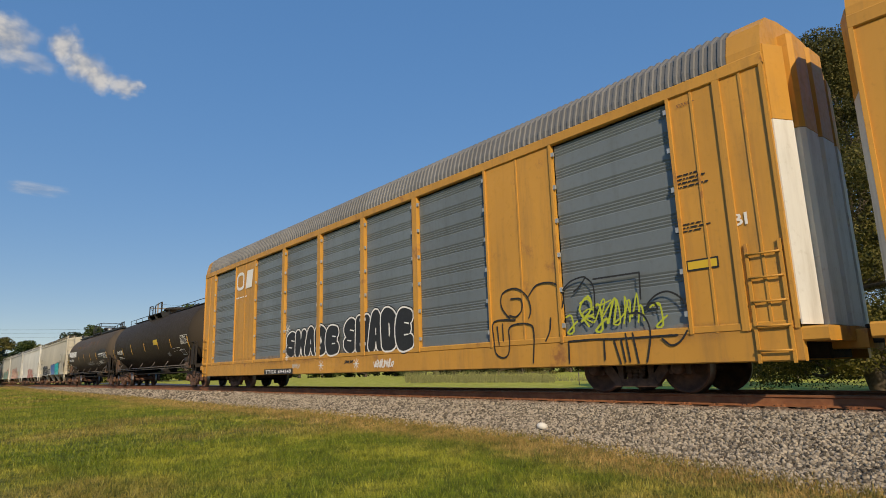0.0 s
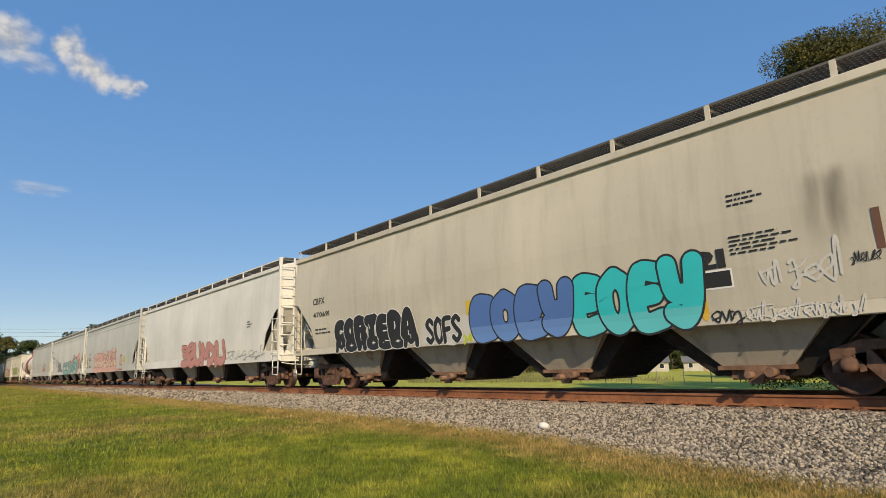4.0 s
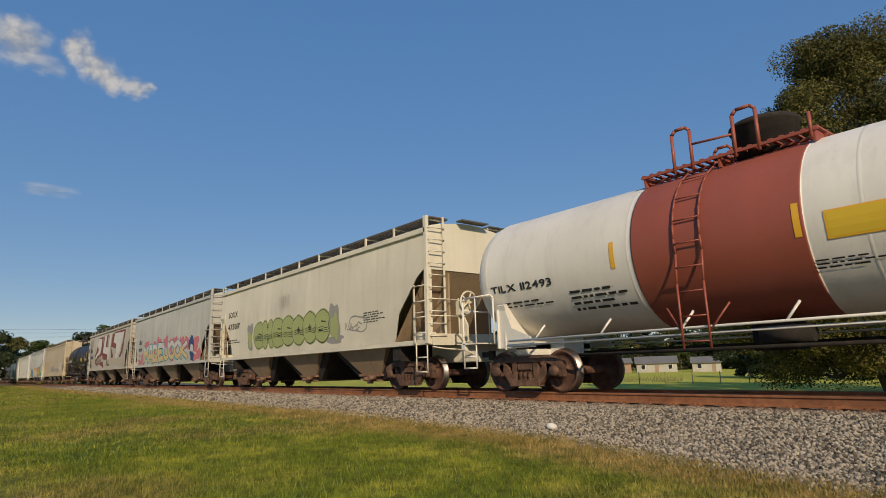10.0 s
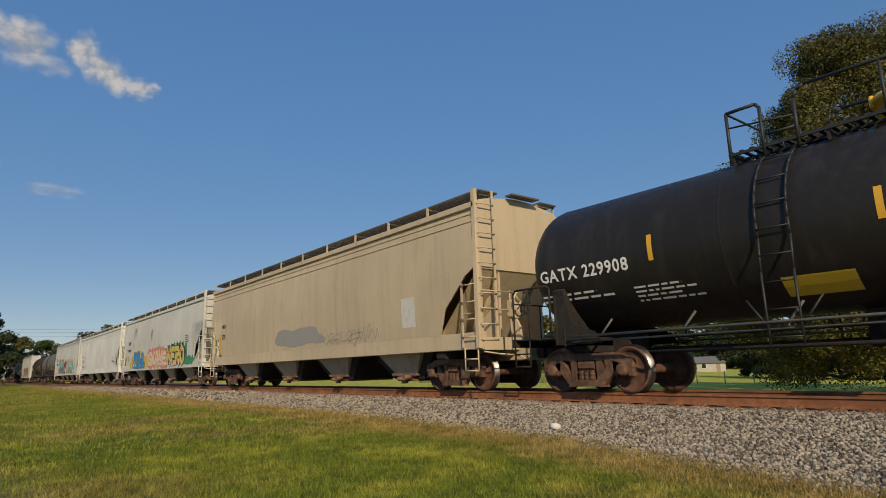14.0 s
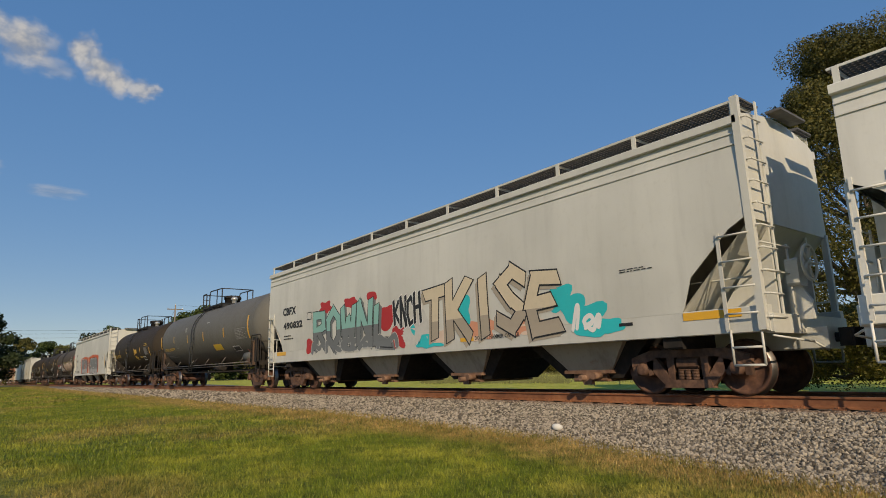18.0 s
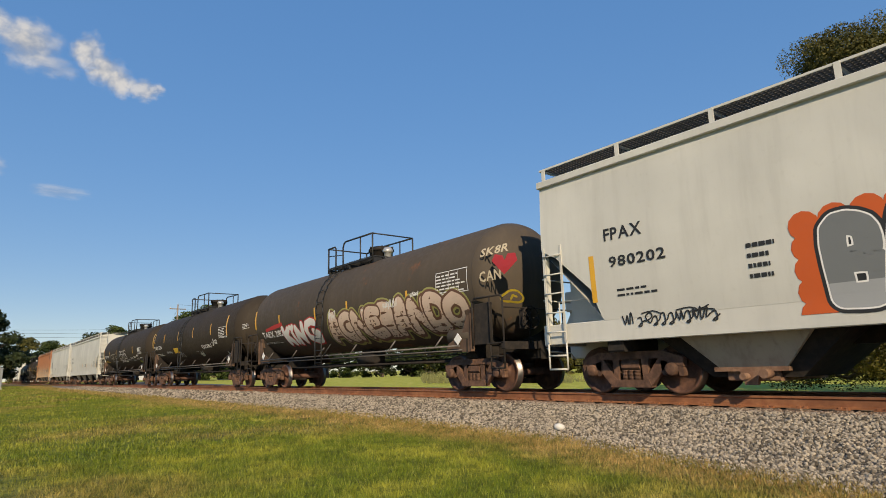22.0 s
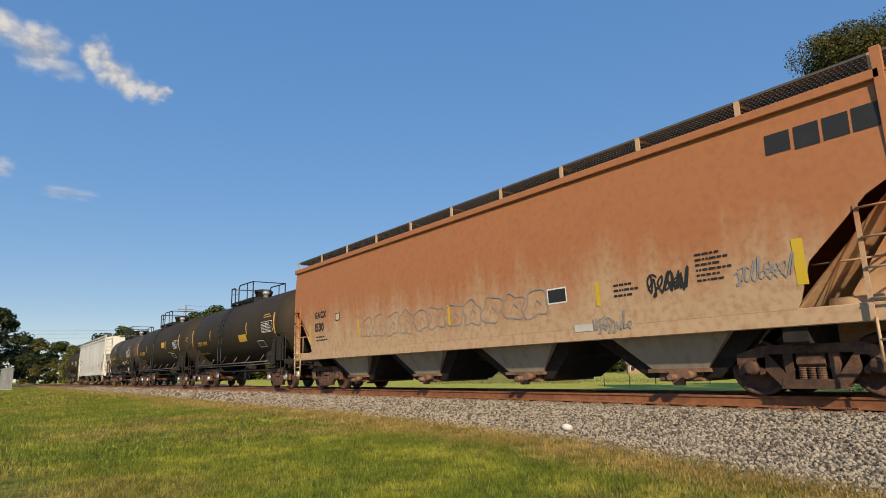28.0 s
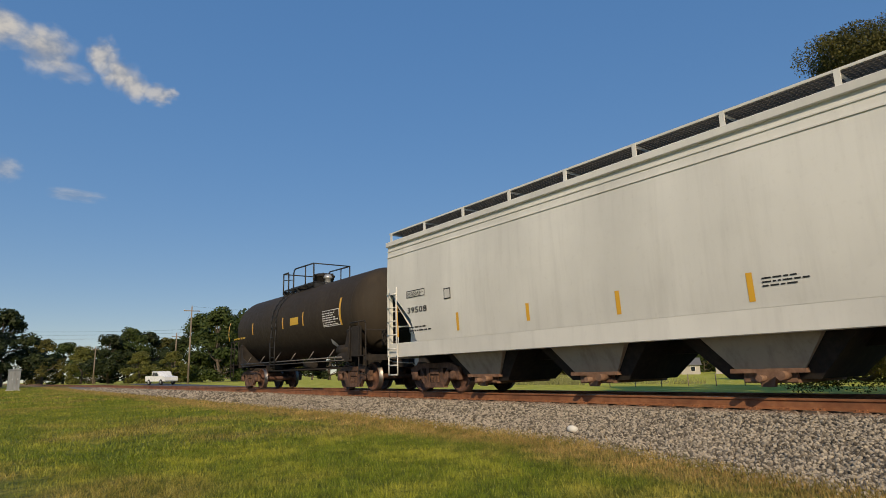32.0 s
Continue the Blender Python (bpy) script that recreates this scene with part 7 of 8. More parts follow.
S("taex1", (-4.67, 2.51, 0.35), (-1.54, 2.37, 0.48), (0.79, 2.60, 0.24), (4.24, 2.51, 0.27))
S("taex1", (-7.15, 2.44, 0.78), wide=.12)
T("taex1", -0.55, 2.33, 0.55, 0.32, 4, "white", .025, 3)
T("taex1", 1.66, 2.38, 0.72, 0.18, 5, "white", .025, 4)
T("taex1", 2.94, 2.37, 0.79, 0.26, 6, "white", .025, 5)
T("taex1", 4.41, 2.58, 0.43, 0.11, 5, "white", .025, 6)
grid_block("taex1", 5.62, 2.47, 1.30, 0.60)
W("taex2", "TAEX 2236", -7.57, 2.32, 1.86, 0.19, "white")
B("taex2", -7.44, 1.90, 2.04, 0.18, 2, "chalk")
S("taex2", (-5.05, 2.66, 0.51), (-1.90, 2.65, 0.47), (1.04, 2.64, 0.48))
S("taex2", (-7.88, 2.45, 0.93), wide=.14)
P("taex2", -3.17, 1.98, 0.95, 0.23, "yellow", "stripe")
T("taex2", -4.88, 1.98, 1.26, 0.17, 7, "smoke", .03, 3)
T("taex2", -2.35, 1.70, 0.86, 0.27, 4, "smoke", .03, 5)
B("taex2", 1.03, 1.90, 0.84, 0.02, 1, "chalk")
T("taex2", 1.42, 1.62, 0.58, 0.23, 5, "chalk", .04, 6)
S("taex2", (-7.45, 2.75, 0.57), (-5.02, 2.66, 0.52), (-1.88, 2.66, 0.49), (1.03, 2.65, 0.53), (4.16, 2.62, 0.55))
S("taex2", (6.59, 2.44, 0.94), wide=.14)
grid_block("taex2", 5.38, 2.37, 1.18, 0.52)
T("taex2", 2.26, 1.98, 1.77, 0.24, 5, "white", .03, 3)
T("taex2", 4.11, 2.08, 0.86, 0.31, 3, "white", .04, 8)
B("taex2", 8.76, 2.58, 0.86, 0.25, 4, "white")
D("taex2", 5.64, 1.55, 0.38)
W("taex3", "TAEX 2164", -7.51, 2.33, 1.82, 0.19, "white")
B("taex3", -7.49, 1.94, 1.95, 0.19, 2, "yellow")
grid_block("taex3", 5.42, 2.27, 1.19, 0.43)
P("taex3", 5.47, 2.45, 0.52, 0.25, "chalk")
T("taex3", 5.04, 1.66, 0.65, 0.15, 5, "lime", .025, 7)
P("taex3", 5.62, 1.73, 0.60, 0.25, "black", "white")
S("taex3", (-5.17, 2.47, 0.45), (-2.31, 2.43, 0.44), (0.89, 2.38, 0.46), (3.81, 2.37, 0.47))
S("taex3", (-7.85, 2.29, 0.87), wide=.12)
D("taex3", 6.21, 1.49, 0.32, "red")
W("furx3", "FURX", -7.84, 2.74, 0.76, 0.22)
W("furx3", "87332", -7.82, 2.33, 0.97, 0.19)
B("furx3", 6.91, 1.73, 0.88, 0.56, 7)
B("furx3", 1.63, 1.85, 0.87, 0.28, 4)
B("furx3", 6.28, 1.79, 0.57, 0.09, 2)
S("furx3", (8.24, 1.64, 0.93), wide=.14)
S("furx3", (5.72, 1.64, 0.49), (2.81, 1.72, 0.34), (0.10, 1.80, 0.33), (-5.45, 1.68, 0.35))
C("furx3", 4.71, 1.19, 0.68, 0.22, "chalk", 2, 2)
T("furx9", 6.12, 2.09, 2.16, 0.38, 2, "black", .03, 2)
W("furx9", "FURX", -8.13, 2.65, 0.87, 0.28, "black", .05)
W("furx9", "873339", -8.07, 2.19, 1.10, 0.28, "black", .05)
B("furx9", -8.01, 1.81, 1.14, 0.15, 2)
P("furx9", -8.92, 1.18, 0.98, 0.09, "stripe")
P("furx9", -5.68, 1.17, 0.49, 0.09, "stripe")
P("furx9", -2.92, 1.16, 0.21, 0.10, "stripe")
B("furx9", -5.17, 1.16, 2.15, 0.15, 3, "smoke")
O("furx9", -6.98, 1.19, 0.79, 0.25, 3, "black", .03, 3)
O("furx9", -3.99, 1.84, 1.02, 0.29, 2, "smoke", .03, 7)
W("gacx", "GACX", -7.93, 2.50, 0.89, 0.21, "black", .05)
W("gacx", "1530", -7.92, 2.04, 0.71, 0.27, "black", .05)
B("gacx", -7.87, 1.69, 0.99, 0.23, 2)
P("gacx", 8.13, 3.72, 0.37, 0.33, "black", None, "emblem")
P("gacx", 8.56, 3.69, 0.35, 0.36, "black", None, "emblem")
P("gacx", 8.96, 3.70, 0.34, 0.35, "black", None, "emblem")
P("gacx", 9.34, 3.70, 0.33, 0.36, "black", None, "emblem")
S("gacx", (-4.80, 1.70, 0.50), (-0.10, 1.70, 0.51), (4.66, 1.70, 0.47), ink="yellow")
S("gacx", (8.39, 1.65, 0.69), ink="yellow", wide=.16)
O("gacx", -4.62, 1.60, 7.99, 0.65, 11, "smoke", .03, 3)
T("gacx", 5.79, 1.77, 0.83, 0.46, 5, "black", .04, 3)
P("gacx", 3.37, 1.89, 0.48, 0.27, "black", "white")
B("gacx", 6.76, 1.90, 0.65, 0.53, 6)
B("gacx", 5.05, 1.83, 0.62, 0.30, 3)
T("gacx", 7.40, 1.77, 0.92, 0.35, 5, "smoke", .03, 6)
T("gacx", 4.48, 1.19, 0.89, 0.34, 5, "smoke", .03, 7)
P("gacx", 4.00, 1.24, 0.46, 0.14, "chalk")
S("gacx", (-8.33, 1.63, 0.65), ink="yellow", wide=.12)
P("gacx", -6.34, 2.33, 0.25, 0.20, "sand", "black")
W("utlx79", "UTLX 6798", -5.33, 2.22, 1.70, 0.19, "gold")
B("utlx79", -5.42, 1.77, 1.65, 0.10, 2, "gold")
S("utlx79", (-6.34, 2.20, 0.96), (-3.03, 2.43, 0.52), (-0.96, 2.42, 0.47), (2.43, 2.40, 0.54))
S("utlx79", (5.73, 2.16, 0.95), wide=.14)
P("utlx79", 1.32, 2.14, 0.95, 0.26, "gold", "stripe")
grid_block("utlx79", 4.31, 2.35, 1.24, 0.46)
B("utlx79", 4.55, 2.98, 0.92, 0.21, 2, "gold")
P("utlx79", 3.49, 1.80, 0.72, 0.23, "black", "white")
D("utlx79", 4.59, 1.51, 0.37)
C("utlx79", 2.88, 2.12, 2.48, 0.02, "black", 4, 3)
W("utlx78", "UTLX 678783", -5.64, 2.22, 1.66, 0.24, "gold")
B("utlx78", -5.70, 1.75, 1.52, 0.18, 2, "gold")
S("utlx78", (-3.27, 2.38, 0.51), (-1.15, 2.40, 0.46), (2.19, 2.40, 0.50))
S("utlx78", (-6.49, 2.21, 0.97), (5.50, 2.16, 0.97), wide=.14)
P("utlx78", 1.14, 2.53, 0.79, 0.29, "gold", "stripe")
grid_block("utlx78", 4.10, 2.33, 1.21, 0.49)
B("utlx78", 2.63, 2.14, 2.07, 0.06, 1, "gold")
P("utlx78", 3.30, 1.81, 0.68, 0.24, "black", "white")
B("utlx78", 7.03, 3.11, 0.76, 0.01, 1, "gold")
B("utlx78", 7.21, 2.61, 0.42, 0.29, 4, "gold")
W("utlx63", "UTLX 630066", -4.82, 2.25, 2.25, 0.20, "gold")
B("utlx63", -4.63, 1.87, 1.73, 0.25, 2, "gold")
B("utlx63", -4.47, 2.58, 1.20, 0.04, 1, "gold")
S("utlx63", (-2.29, 2.10, 0.52), (0.32, 2.05, 0.49), (2.63, 2.05, 0.45))
S("utlx63", (-5.45, 1.99, 0.87), (4.15, 1.92, 0.91), wide=.14)
P("utlx63", 0.22, 1.76, 0.50, 0.23, "white")
P("utlx63", 3.75, 1.85, 0.49, 0.23, "white")
grid_block("utlx63", 2.75, 2.30, 1.21, 0.48)
P("utlx63", 1.21, 1.79, 0.96, 0.23, "cream", "black")
B("utlx63", 1.30, 1.83, 0.79, 0.14, 2, "black")
P("utlx63", 2.13, 1.82, 0.49, 0.20, "black", "white")
W("utlx63", "SODIUM HYDROXIDE", 2.98, 3.03, 1.13, 0.09, "gold")
W("utlx63", "SOLUTION", 3.23, 2.83, 0.71, 0.11, "white")
B("utlx63", -2.96, 3.08, 0.38, 0.27, 3, "gold")
B("utlx63", -2.95, 3.02, 0.56, 0.22, 3, "gold")
T("utlx63", -3.04, 1.66, 0.66, 0.34, 5, "chalk", .02, 3)
B("utlx63", -0.49, 1.62, 0.75, 0.34, 4, "gold")
W("ndmx", "39508", -7.82, 2.21, 0.98, 0.16)
grid_block("ndmx", -7.86, 2.65, 0.91, 0.20, "black", 4)
P("ndmx", -6.05, 2.46, 0.23, 0.23, "chalk", "black")
B("ndmx", -7.77, 1.69, 1.19, 0.19, 2)
S("ndmx", (-5.56, 1.58, 0.46), (-3.03, 1.62, 0.39), (-0.60, 1.54, 0.45), (1.93, 1.51, 0.46))
S("ndmx", (-8.42, 1.58, 0.94), wide=.12)
B("ndmx", 2.12, 1.72, 0.79, 0.18, 3)
B("ndmx", 5.82, 1.84, 0.74, 0.32, 4)
S("ndmx", (7.29, 1.51, 0.96), wide=.16)
S("ndmx", (4.65, 1.52, 0.46))
B("last", -6.43, 2.33, 2.35, 0.18, 1, "gold")
S("last", (-7.14, 2.31, 0.92), (-3.74, 2.44, 0.52), (-0.20, 2.45, 0.46), (1.80, 2.44, 0.52))
S("last", (4.89, 2.24, 0.94), wide=.12)
P("last", 0.57, 2.53, 0.80, 0.29, "gold")
grid_block("last", 3.51, 2.25, 1.32, 0.57)
D("last", 3.63, 1.65, 0.37)
Y("furx8", [(-4.29, 2.93), (-4.08, 3.96), (-1.86, 4.02), (-1.65, 3.38), (-1.32, 2.58), (-1.44, 2.21), (-2.50, 2.43), (-4.68, 2.01), (-5.14, 2.01), (-4.97, 2.55)], "maroon", 0.006)
Y("furx8", [(-3.73, 1.86), (-1.64, 1.93), (-1.24, 1.88), (-0.96, 1.52), (-1.54, 1.35), (-1.62, 1.52)], "maroon", 0.006)
Y("furx8", [(-1.45, 4.05), (-1.19, 4.06), (-1.37, 2.51), (-1.63, 2.80)], "maroon", 0.0064)
Y("furx8", [(-1.66, 2.56), (-1.31, 2.64), (0.52, 2.43), (0.48, 1.98), (-1.13, 2.09), (-1.61, 2.23)], "maroon", 0.0068)
Y("furx8", [(-0.27, 3.97), (0.32, 4.11), (0.21, 3.14), (0.62, 3.12), (0.60, 3.00), (-0.38, 3.11)], "maroon", 0.0072)
Y("furx8", [(0.76, 4.14), (0.88, 4.13), (0.70, 3.02), (0.59, 3.00)], "maroon", 0.0076)
Y("furx8", [(-3.96, 3.93), (-2.36, 3.84), (-2.16, 3.42), (-2.26, 2.92), (-2.58, 2.60), (-3.67, 2.47), (-4.81, 2.07), (-4.86, 2.23), (-4.13, 2.66), (-3.48, 2.75), (-3.37, 3.05), (-3.96, 3.23), (-4.15, 3.15)], "chalk", 0.009)
Y("furx8", [(-4.15, 3.17), (-3.45, 3.10), (-3.38, 2.87), (-4.01, 2.69), (-4.41, 2.66)], "maroon", 0.012)
Y("furx8", [(-1.16, 4.05), (-0.28, 3.96), (-0.38, 3.10), (0.65, 2.99), (0.58, 2.43), (-1.32, 2.65)], "chalk", 0.0095)
Y("furx8", [(0.89, 4.14), (1.73, 4.03), (1.47, 2.22), (0.52, 2.01), (0.65, 2.98), (0.72, 3.01)], "chalk", 0.0099)
Y("furx8", [(-5.87, 1.73), (-5.92, 2.09), (-4.84, 2.53), (-4.62, 1.95), (-2.91, 2.35), (-1.58, 2.47), (-1.42, 2.24), (-1.58, 2.07), (-2.95, 1.98), (-4.47, 1.51)], "bare", 0.0135)
Y("furx8", [(-0.13, 1.86), (0.90, 2.11), (1.45, 2.10), (1.39, 1.71), (-0.04, 1.50)], "bare", 0.0135)
W("furx8", "ALL", -4.77, 1.72, 1.57, 0.54, "brown", .05, .0155)
W("furx8", "DAY", -3.11, 1.97, 1.21, 0.43, "brown", .05, .0155)
W("furx8", "ALL", 0.07, 1.59, 1.27, 0.38, "brown", .05, .0155)
S("prox", (-3.58, 2.11, 0.47), (-1.05, 2.17, 0.52), (1.64, 2.10, 0.52), (4.17, 2.15, 0.48))
W("taex1", "SK8R", 7.37, 3.24, 1.02, 0.20, "cream")
Y("taex1", [(8.26, 2.68), (7.82, 3.07), (7.91, 3.22), (8.18, 3.15), (8.27, 3.02), (8.36, 3.17), (8.61, 3.14), (8.70, 2.95)], "red", .008)
W("taex1", "CAN", 7.39, 2.61, 0.78, 0.24, "cream")
O("taex1", 8.00, 2.03, 0.68, 0.26, 1, "yellow", .05, 2)
P("rack1", -5.91, 0.54, 2.44, 0.19, "black")
W("rack1", "TTGX 694349", -5.77, 0.57, 2.20, 0.12, "white")
B("rack1", -9.05, 3.81, 1.74, -0.12, 1, "white")
Y("furx8", [(2.85, 4.00), (6.08, 3.95), (6.12, 3.67), (5.79, 3.19), (5.25, 2.58), (4.36, 2.05), (3.41, 1.85), (3.80, 2.47), (3.83, 3.14), (2.69, 3.31)], "chalk", .0091)
Y("furx8", [(6.23, 3.99), (6.61, 4.11), (6.39, 2.83), (6.13, 2.47), (5.43, 2.09), (4.91, 2.14), (5.65, 2.53), (6.09, 3.27)], "maroon", .0062)
Y("furx8", [(1.93, 3.98), (2.69, 4.03), (2.64, 3.30), (3.80, 3.13), (3.67, 2.79), (2.27, 2.97), (1.76, 2.95)], "maroon", .0066)
Y("furx8", [(2.02, 2.90), (2.79, 2.28), (2.51, 1.92), (2.00, 2.12)], "maroon", .0070)
Y("furx8", [(2.77, 4.11), (6.22, 4.11), (6.21, 3.95), (2.85, 4.01)], "maroon", .0074)
Y("furx8", [(0.03, 1.69), (0.36, 2.07), (2.38, 2.11), (5.62, 1.99), (6.36, 1.80), (6.15, 1.46), (1.81, 1.61)], "bare", .0137)

# sprayed pieces, car by car
piece("rack1", "SHADE", -3.95, 1.1, 3.65, .9, "black", "white", .46, .05, rim="black", wide=.03, grow=.05, over=1.2)
piece("rack1", "SHADE", .12, 1.08, 3.5, 1.08, "black", "white", .46, .05, rim="black", wide=.03, grow=.08, over=1.2)
for x, z, r in ((-1.39, .78, .17), (.8, .78, .16), (-3.9, 2.1, .2), (-3.95, 1.12, .12)):
    star("rack1", x, z, r)
T("rack1", 1.75, .62, 1.0, .28, 5, "white", .04, 4)
T("rack1", -3.5, .72, .6, .18, 4, "chalk", .03, 6)
T("rack1", .1, .8, .5, .12, 4, "black", .025, 9)
LOOSE = []
# loose black outlines and a faint lime scrawl over the screen and the posts beside it
LOOSE.append(curve([(7.25, 1.60), (7.01, 1.88), (7.06, 2.18), (7.46, 2.25), (7.78, 2.05), (7.88, 1.75), (7.81, 1.57)], 4))
LOOSE.append(curve([(7.31, 2.03), (7.60, 2.00), (7.62, 1.77), (7.44, 1.63), (7.25, 1.67)], 4))
LOOSE.append(curve([(7.84, 2.04), (8.07, 2.24), (8.42, 2.26), (8.66, 2.15), (8.77, 1.92), (8.73, 1.71)], 4))
LOOSE.append(curve([(7.41, 1.56), (6.75, 1.57), (6.72, 1.19), (6.77, 0.86), (7.00, 0.76), (7.16, 0.85), (7.21, 1.12), (7.21, 1.39), (7.46, 1.47), (7.83, 1.43), (7.93, 1.25), (7.87, 0.63)], 4))
LOOSE.append(curve([(8.41, 1.52), (8.37, 1.27), (8.24, 1.06)], 4))
LOOSE.append(curve([(8.76, 2.05), (8.99, 2.21), (9.33, 2.25), (9.19, 2.08), (9.05, 1.99)], 4))
LOOSE.append(curve([(9.33, 2.25), (9.52, 2.04), (9.51, 1.51)], 4))
LOOSE.append(curve([(10.60, 1.49), (10.69, 1.63), (10.87, 1.74), (11.07, 1.76), (11.27, 1.64), (11.38, 1.45), (11.40, 1.21)], 4))
LOOSE.append(curve([(10.64, 1.49), (10.69, 1.58), (10.79, 1.59), (10.84, 1.47)], 4))
LOOSE.append(curve([(11.34, 1.07), (11.21, 0.91), (11.03, 0.84), (10.87, 0.96)], 4))
LOOSE.append(curve([(10.25, 1.45), (10.50, 1.43), (10.63, 1.23), (10.64, 0.97), (10.54, 0.58)], 4))
LOOSE.append([(9.53, 2.18), (10.54, 2.17), (10.52, 1.69)])
LOOSE.append([(8.83, 1.02), (9.42, 1.03), (9.93, 1.01), (10.63, 1.01), (11.16, 1.01)])
LOOSE.append([(8.83, 0.99), (8.82, 0.60)])
LOOSE.append([(9.67, 0.99), (9.66, 0.64)])
LOOSE.append([(9.89, 0.98), (10.00, 0.56)])
LOOSE.append([(10.04, 0.99), (10.10, 0.59)])
LOOSE.append([(10.14, 1.09), (10.20, 0.59)])
LOOSE.append([(10.29, 1.09), (10.37, 0.56)])
LOOSE.append([(6.84, 1.46), (6.88, 1.04)])
LOOSE.append([(7.01, 1.50), (7.02, 1.13)])
for l in LOOSE:
    lay("graffiti_line", stroke(l, .034), SPRAY["black"], TRAIN["rack1"][0], TRAIN["rack1"][1], .0165)
T("rack1", 8.77, 1.20, 1.36, .75, 3, "lime", .05, 4)
T("rack1", 9.17, 1.30, 1.36, .6, 3, "lime", .035, 9)
T("rack1", 10.13, 1.19, 0.90, .6, 2, "lime", .04, 6)
piece("cbfx4", "CORTEDA", -6.75, 1.35, 4.2, .8, "black", "white", .46, .022, over=1.22)
piece("cbfx4", "MOWOGOM", -6.75, 1.12, 4.3, .42, "black", "white", .5, .018, over=1.15, seed=4)
C("cbfx4", -2.2, 1.13, 2.2, .66, "chalk", 3, 4)
piece("cbfx4", "SOFS", -2.1, 1.14, 1.38, .7, "black", "white", .34, .015)
Y("cbfx4", rect(-.48, 1.3, .5, .82), "yellow", .0018)
Y("cbfx4", rect(2.3, 1.55, .4, .55), "yellow", .0018)
Y("cbfx4", rect(5.05, 1.7, .3, .45), "salmon", .0018)
piece("cbfx4", "EOEY", -.3, 1.1, 2.95, 1.1, "blue", "black", .42, .035, low="sky", over=1.24, grow=.06)
piece("cbfx4", "EOEY", 2.7, 1.07, 2.65, 1.2, "teal", "black", .42, .04, low="aqua", split=.32, over=1.24, grow=.06)
C("utcx", -5.20, 1.10, 4.80, 0.75, "shell", 3, 6)
piece("utcx", "SARKE", -5.15, 1.33, 4.70, 1.08, "shell", "brown", .3, .03, over=1.12, drop=(.12, -.1, "rose"), sharp=True, bounce=.12, lean=.05, low="peach", split=.45)
piece("utcx", "OCESU", -5.20, 1.10, 4.80, 0.60, "shell", "brown", .3, .02, over=1.2, bounce=.12, seed=5)
C("utcx", -0.30, 1.10, 3.20, 0.80, "shell", 4, 6)
piece("utcx", "BLASTE", -0.25, 1.34, 3.10, 1.15, "shell", "brown", .3, .03, over=1.12, drop=(.12, -.1, "rose"), sharp=True, bounce=.12, lean=.05, low="peach", split=.45)
piece("utcx", "OCESUO", -0.30, 1.10, 3.20, 0.64, "shell", "brown", .3, .02, over=1.2, bounce=.12, seed=5)
for k in range(9):
    x = -5.0 + .86 * k
    lay("graffiti_line", stroke(curve([(x, 1.2), (x + .25, 1.5 + .1 * (k % 3)), (x + .1, 1.8), (x + .5, 2.05 + .1 * (k % 2))]), .025), SPRAY["brown" if k % 3 else "rose"], TRAIN["utcx"][0], TRAIN["utcx"][1], .019)
piece("utcx", "OCOGOCOG", -5.45, 1.0, 8.1, .34, "shell", "rose", .5, .015, over=1.5, seed=6)
piece("soxx", "CHEGOOS", -3.8, 1.56, 6.4, 1.04, "green", "black", .46, .022, rim="green", wide=.04, over=1.16, grow=.02)
for k in range(7):
    for j in range(3):
        x, z = -3.7 + .92 * k, 1.9 + .07 * j + .02 * (k % 3)
        lay("graffiti_line", stroke(curve([(x, z), (x + .3, z + .03), (x + .6, z - .02), (x + .8, z + .01 * j)]), .018), SPRAY["black"], TRAIN["soxx"][0], TRAIN["soxx"][1], .021)
clouds_of("soxx", "smoke", ((-4.3, 2.1, .3, .5), (2.95, 2.15, .36, .6), (2.9, 1.6, .6, .12)), 5)
lay("graffiti_letter", bubble(-4.28, 1.98, .2, .32, random.Random(3))[0] + bubble(3.0, 2.0, .24, .4, random.Random(4))[0], SPRAY["green"], TRAIN["soxx"][0], TRAIN["soxx"][1], .014)
O("soxx", 3.9, 1.75, 1.1, .5, 1, "smoke", .035, 6)
clouds_of("crdx", "blush", ((-6.0, 1.55, .45, .16), (-5.3, 1.75, .4, .38), (-4.4, 2.55, .6, .26), (-2.35, 2.3, .35, .45), (-1.35, 2.55, .45, .35), (.2, 2.55, .5, .3), (1.2, 2.3, .35, .4), (1.5, 1.7, .35, .3)), 3)
clouds_of("crdx", "blush", ((2.2, 2.45, .5, .3), (3.4, 2.4, .4, .3), (4.3, 2.3, .4, .4), (5.9, 2.2, .45, .35), (6.3, 1.65, .4, .25), (5.6, 1.5, .3, .2)), 9)
piece("crdx", "MADE", -5.0, 1.4, 4.6, 1.12, "chalk", "navy", .29, .035, low="gold_dust", split=.74, drop=(-.2, -.06, "aqua"), sharp=True, over=1.12, bounce=.05)
piece("crdx", "UOOK", -.3, 1.42, 4.7, 1.05, "chalk", "navy", .28, .035, low="gold_dust", split=.7, drop=(-.18, -.05, "aqua"), over=1.12, bounce=.08, seed=5)
lay("painted_figure", bubble(5.15, 2.2, .42, .42, random.Random(2))[0] + bubble(5.2, 1.6, .3, .25, random.Random(3))[0], SPRAY["navy"], TRAIN["crdx"][0], TRAIN["crdx"][1], .004)
lay("painted_figure", bubble(5.2, 2.0, .24, .2, random.Random(6))[0], SPRAY["chalk"], TRAIN["crdx"][0], TRAIN["crdx"][1], .006)
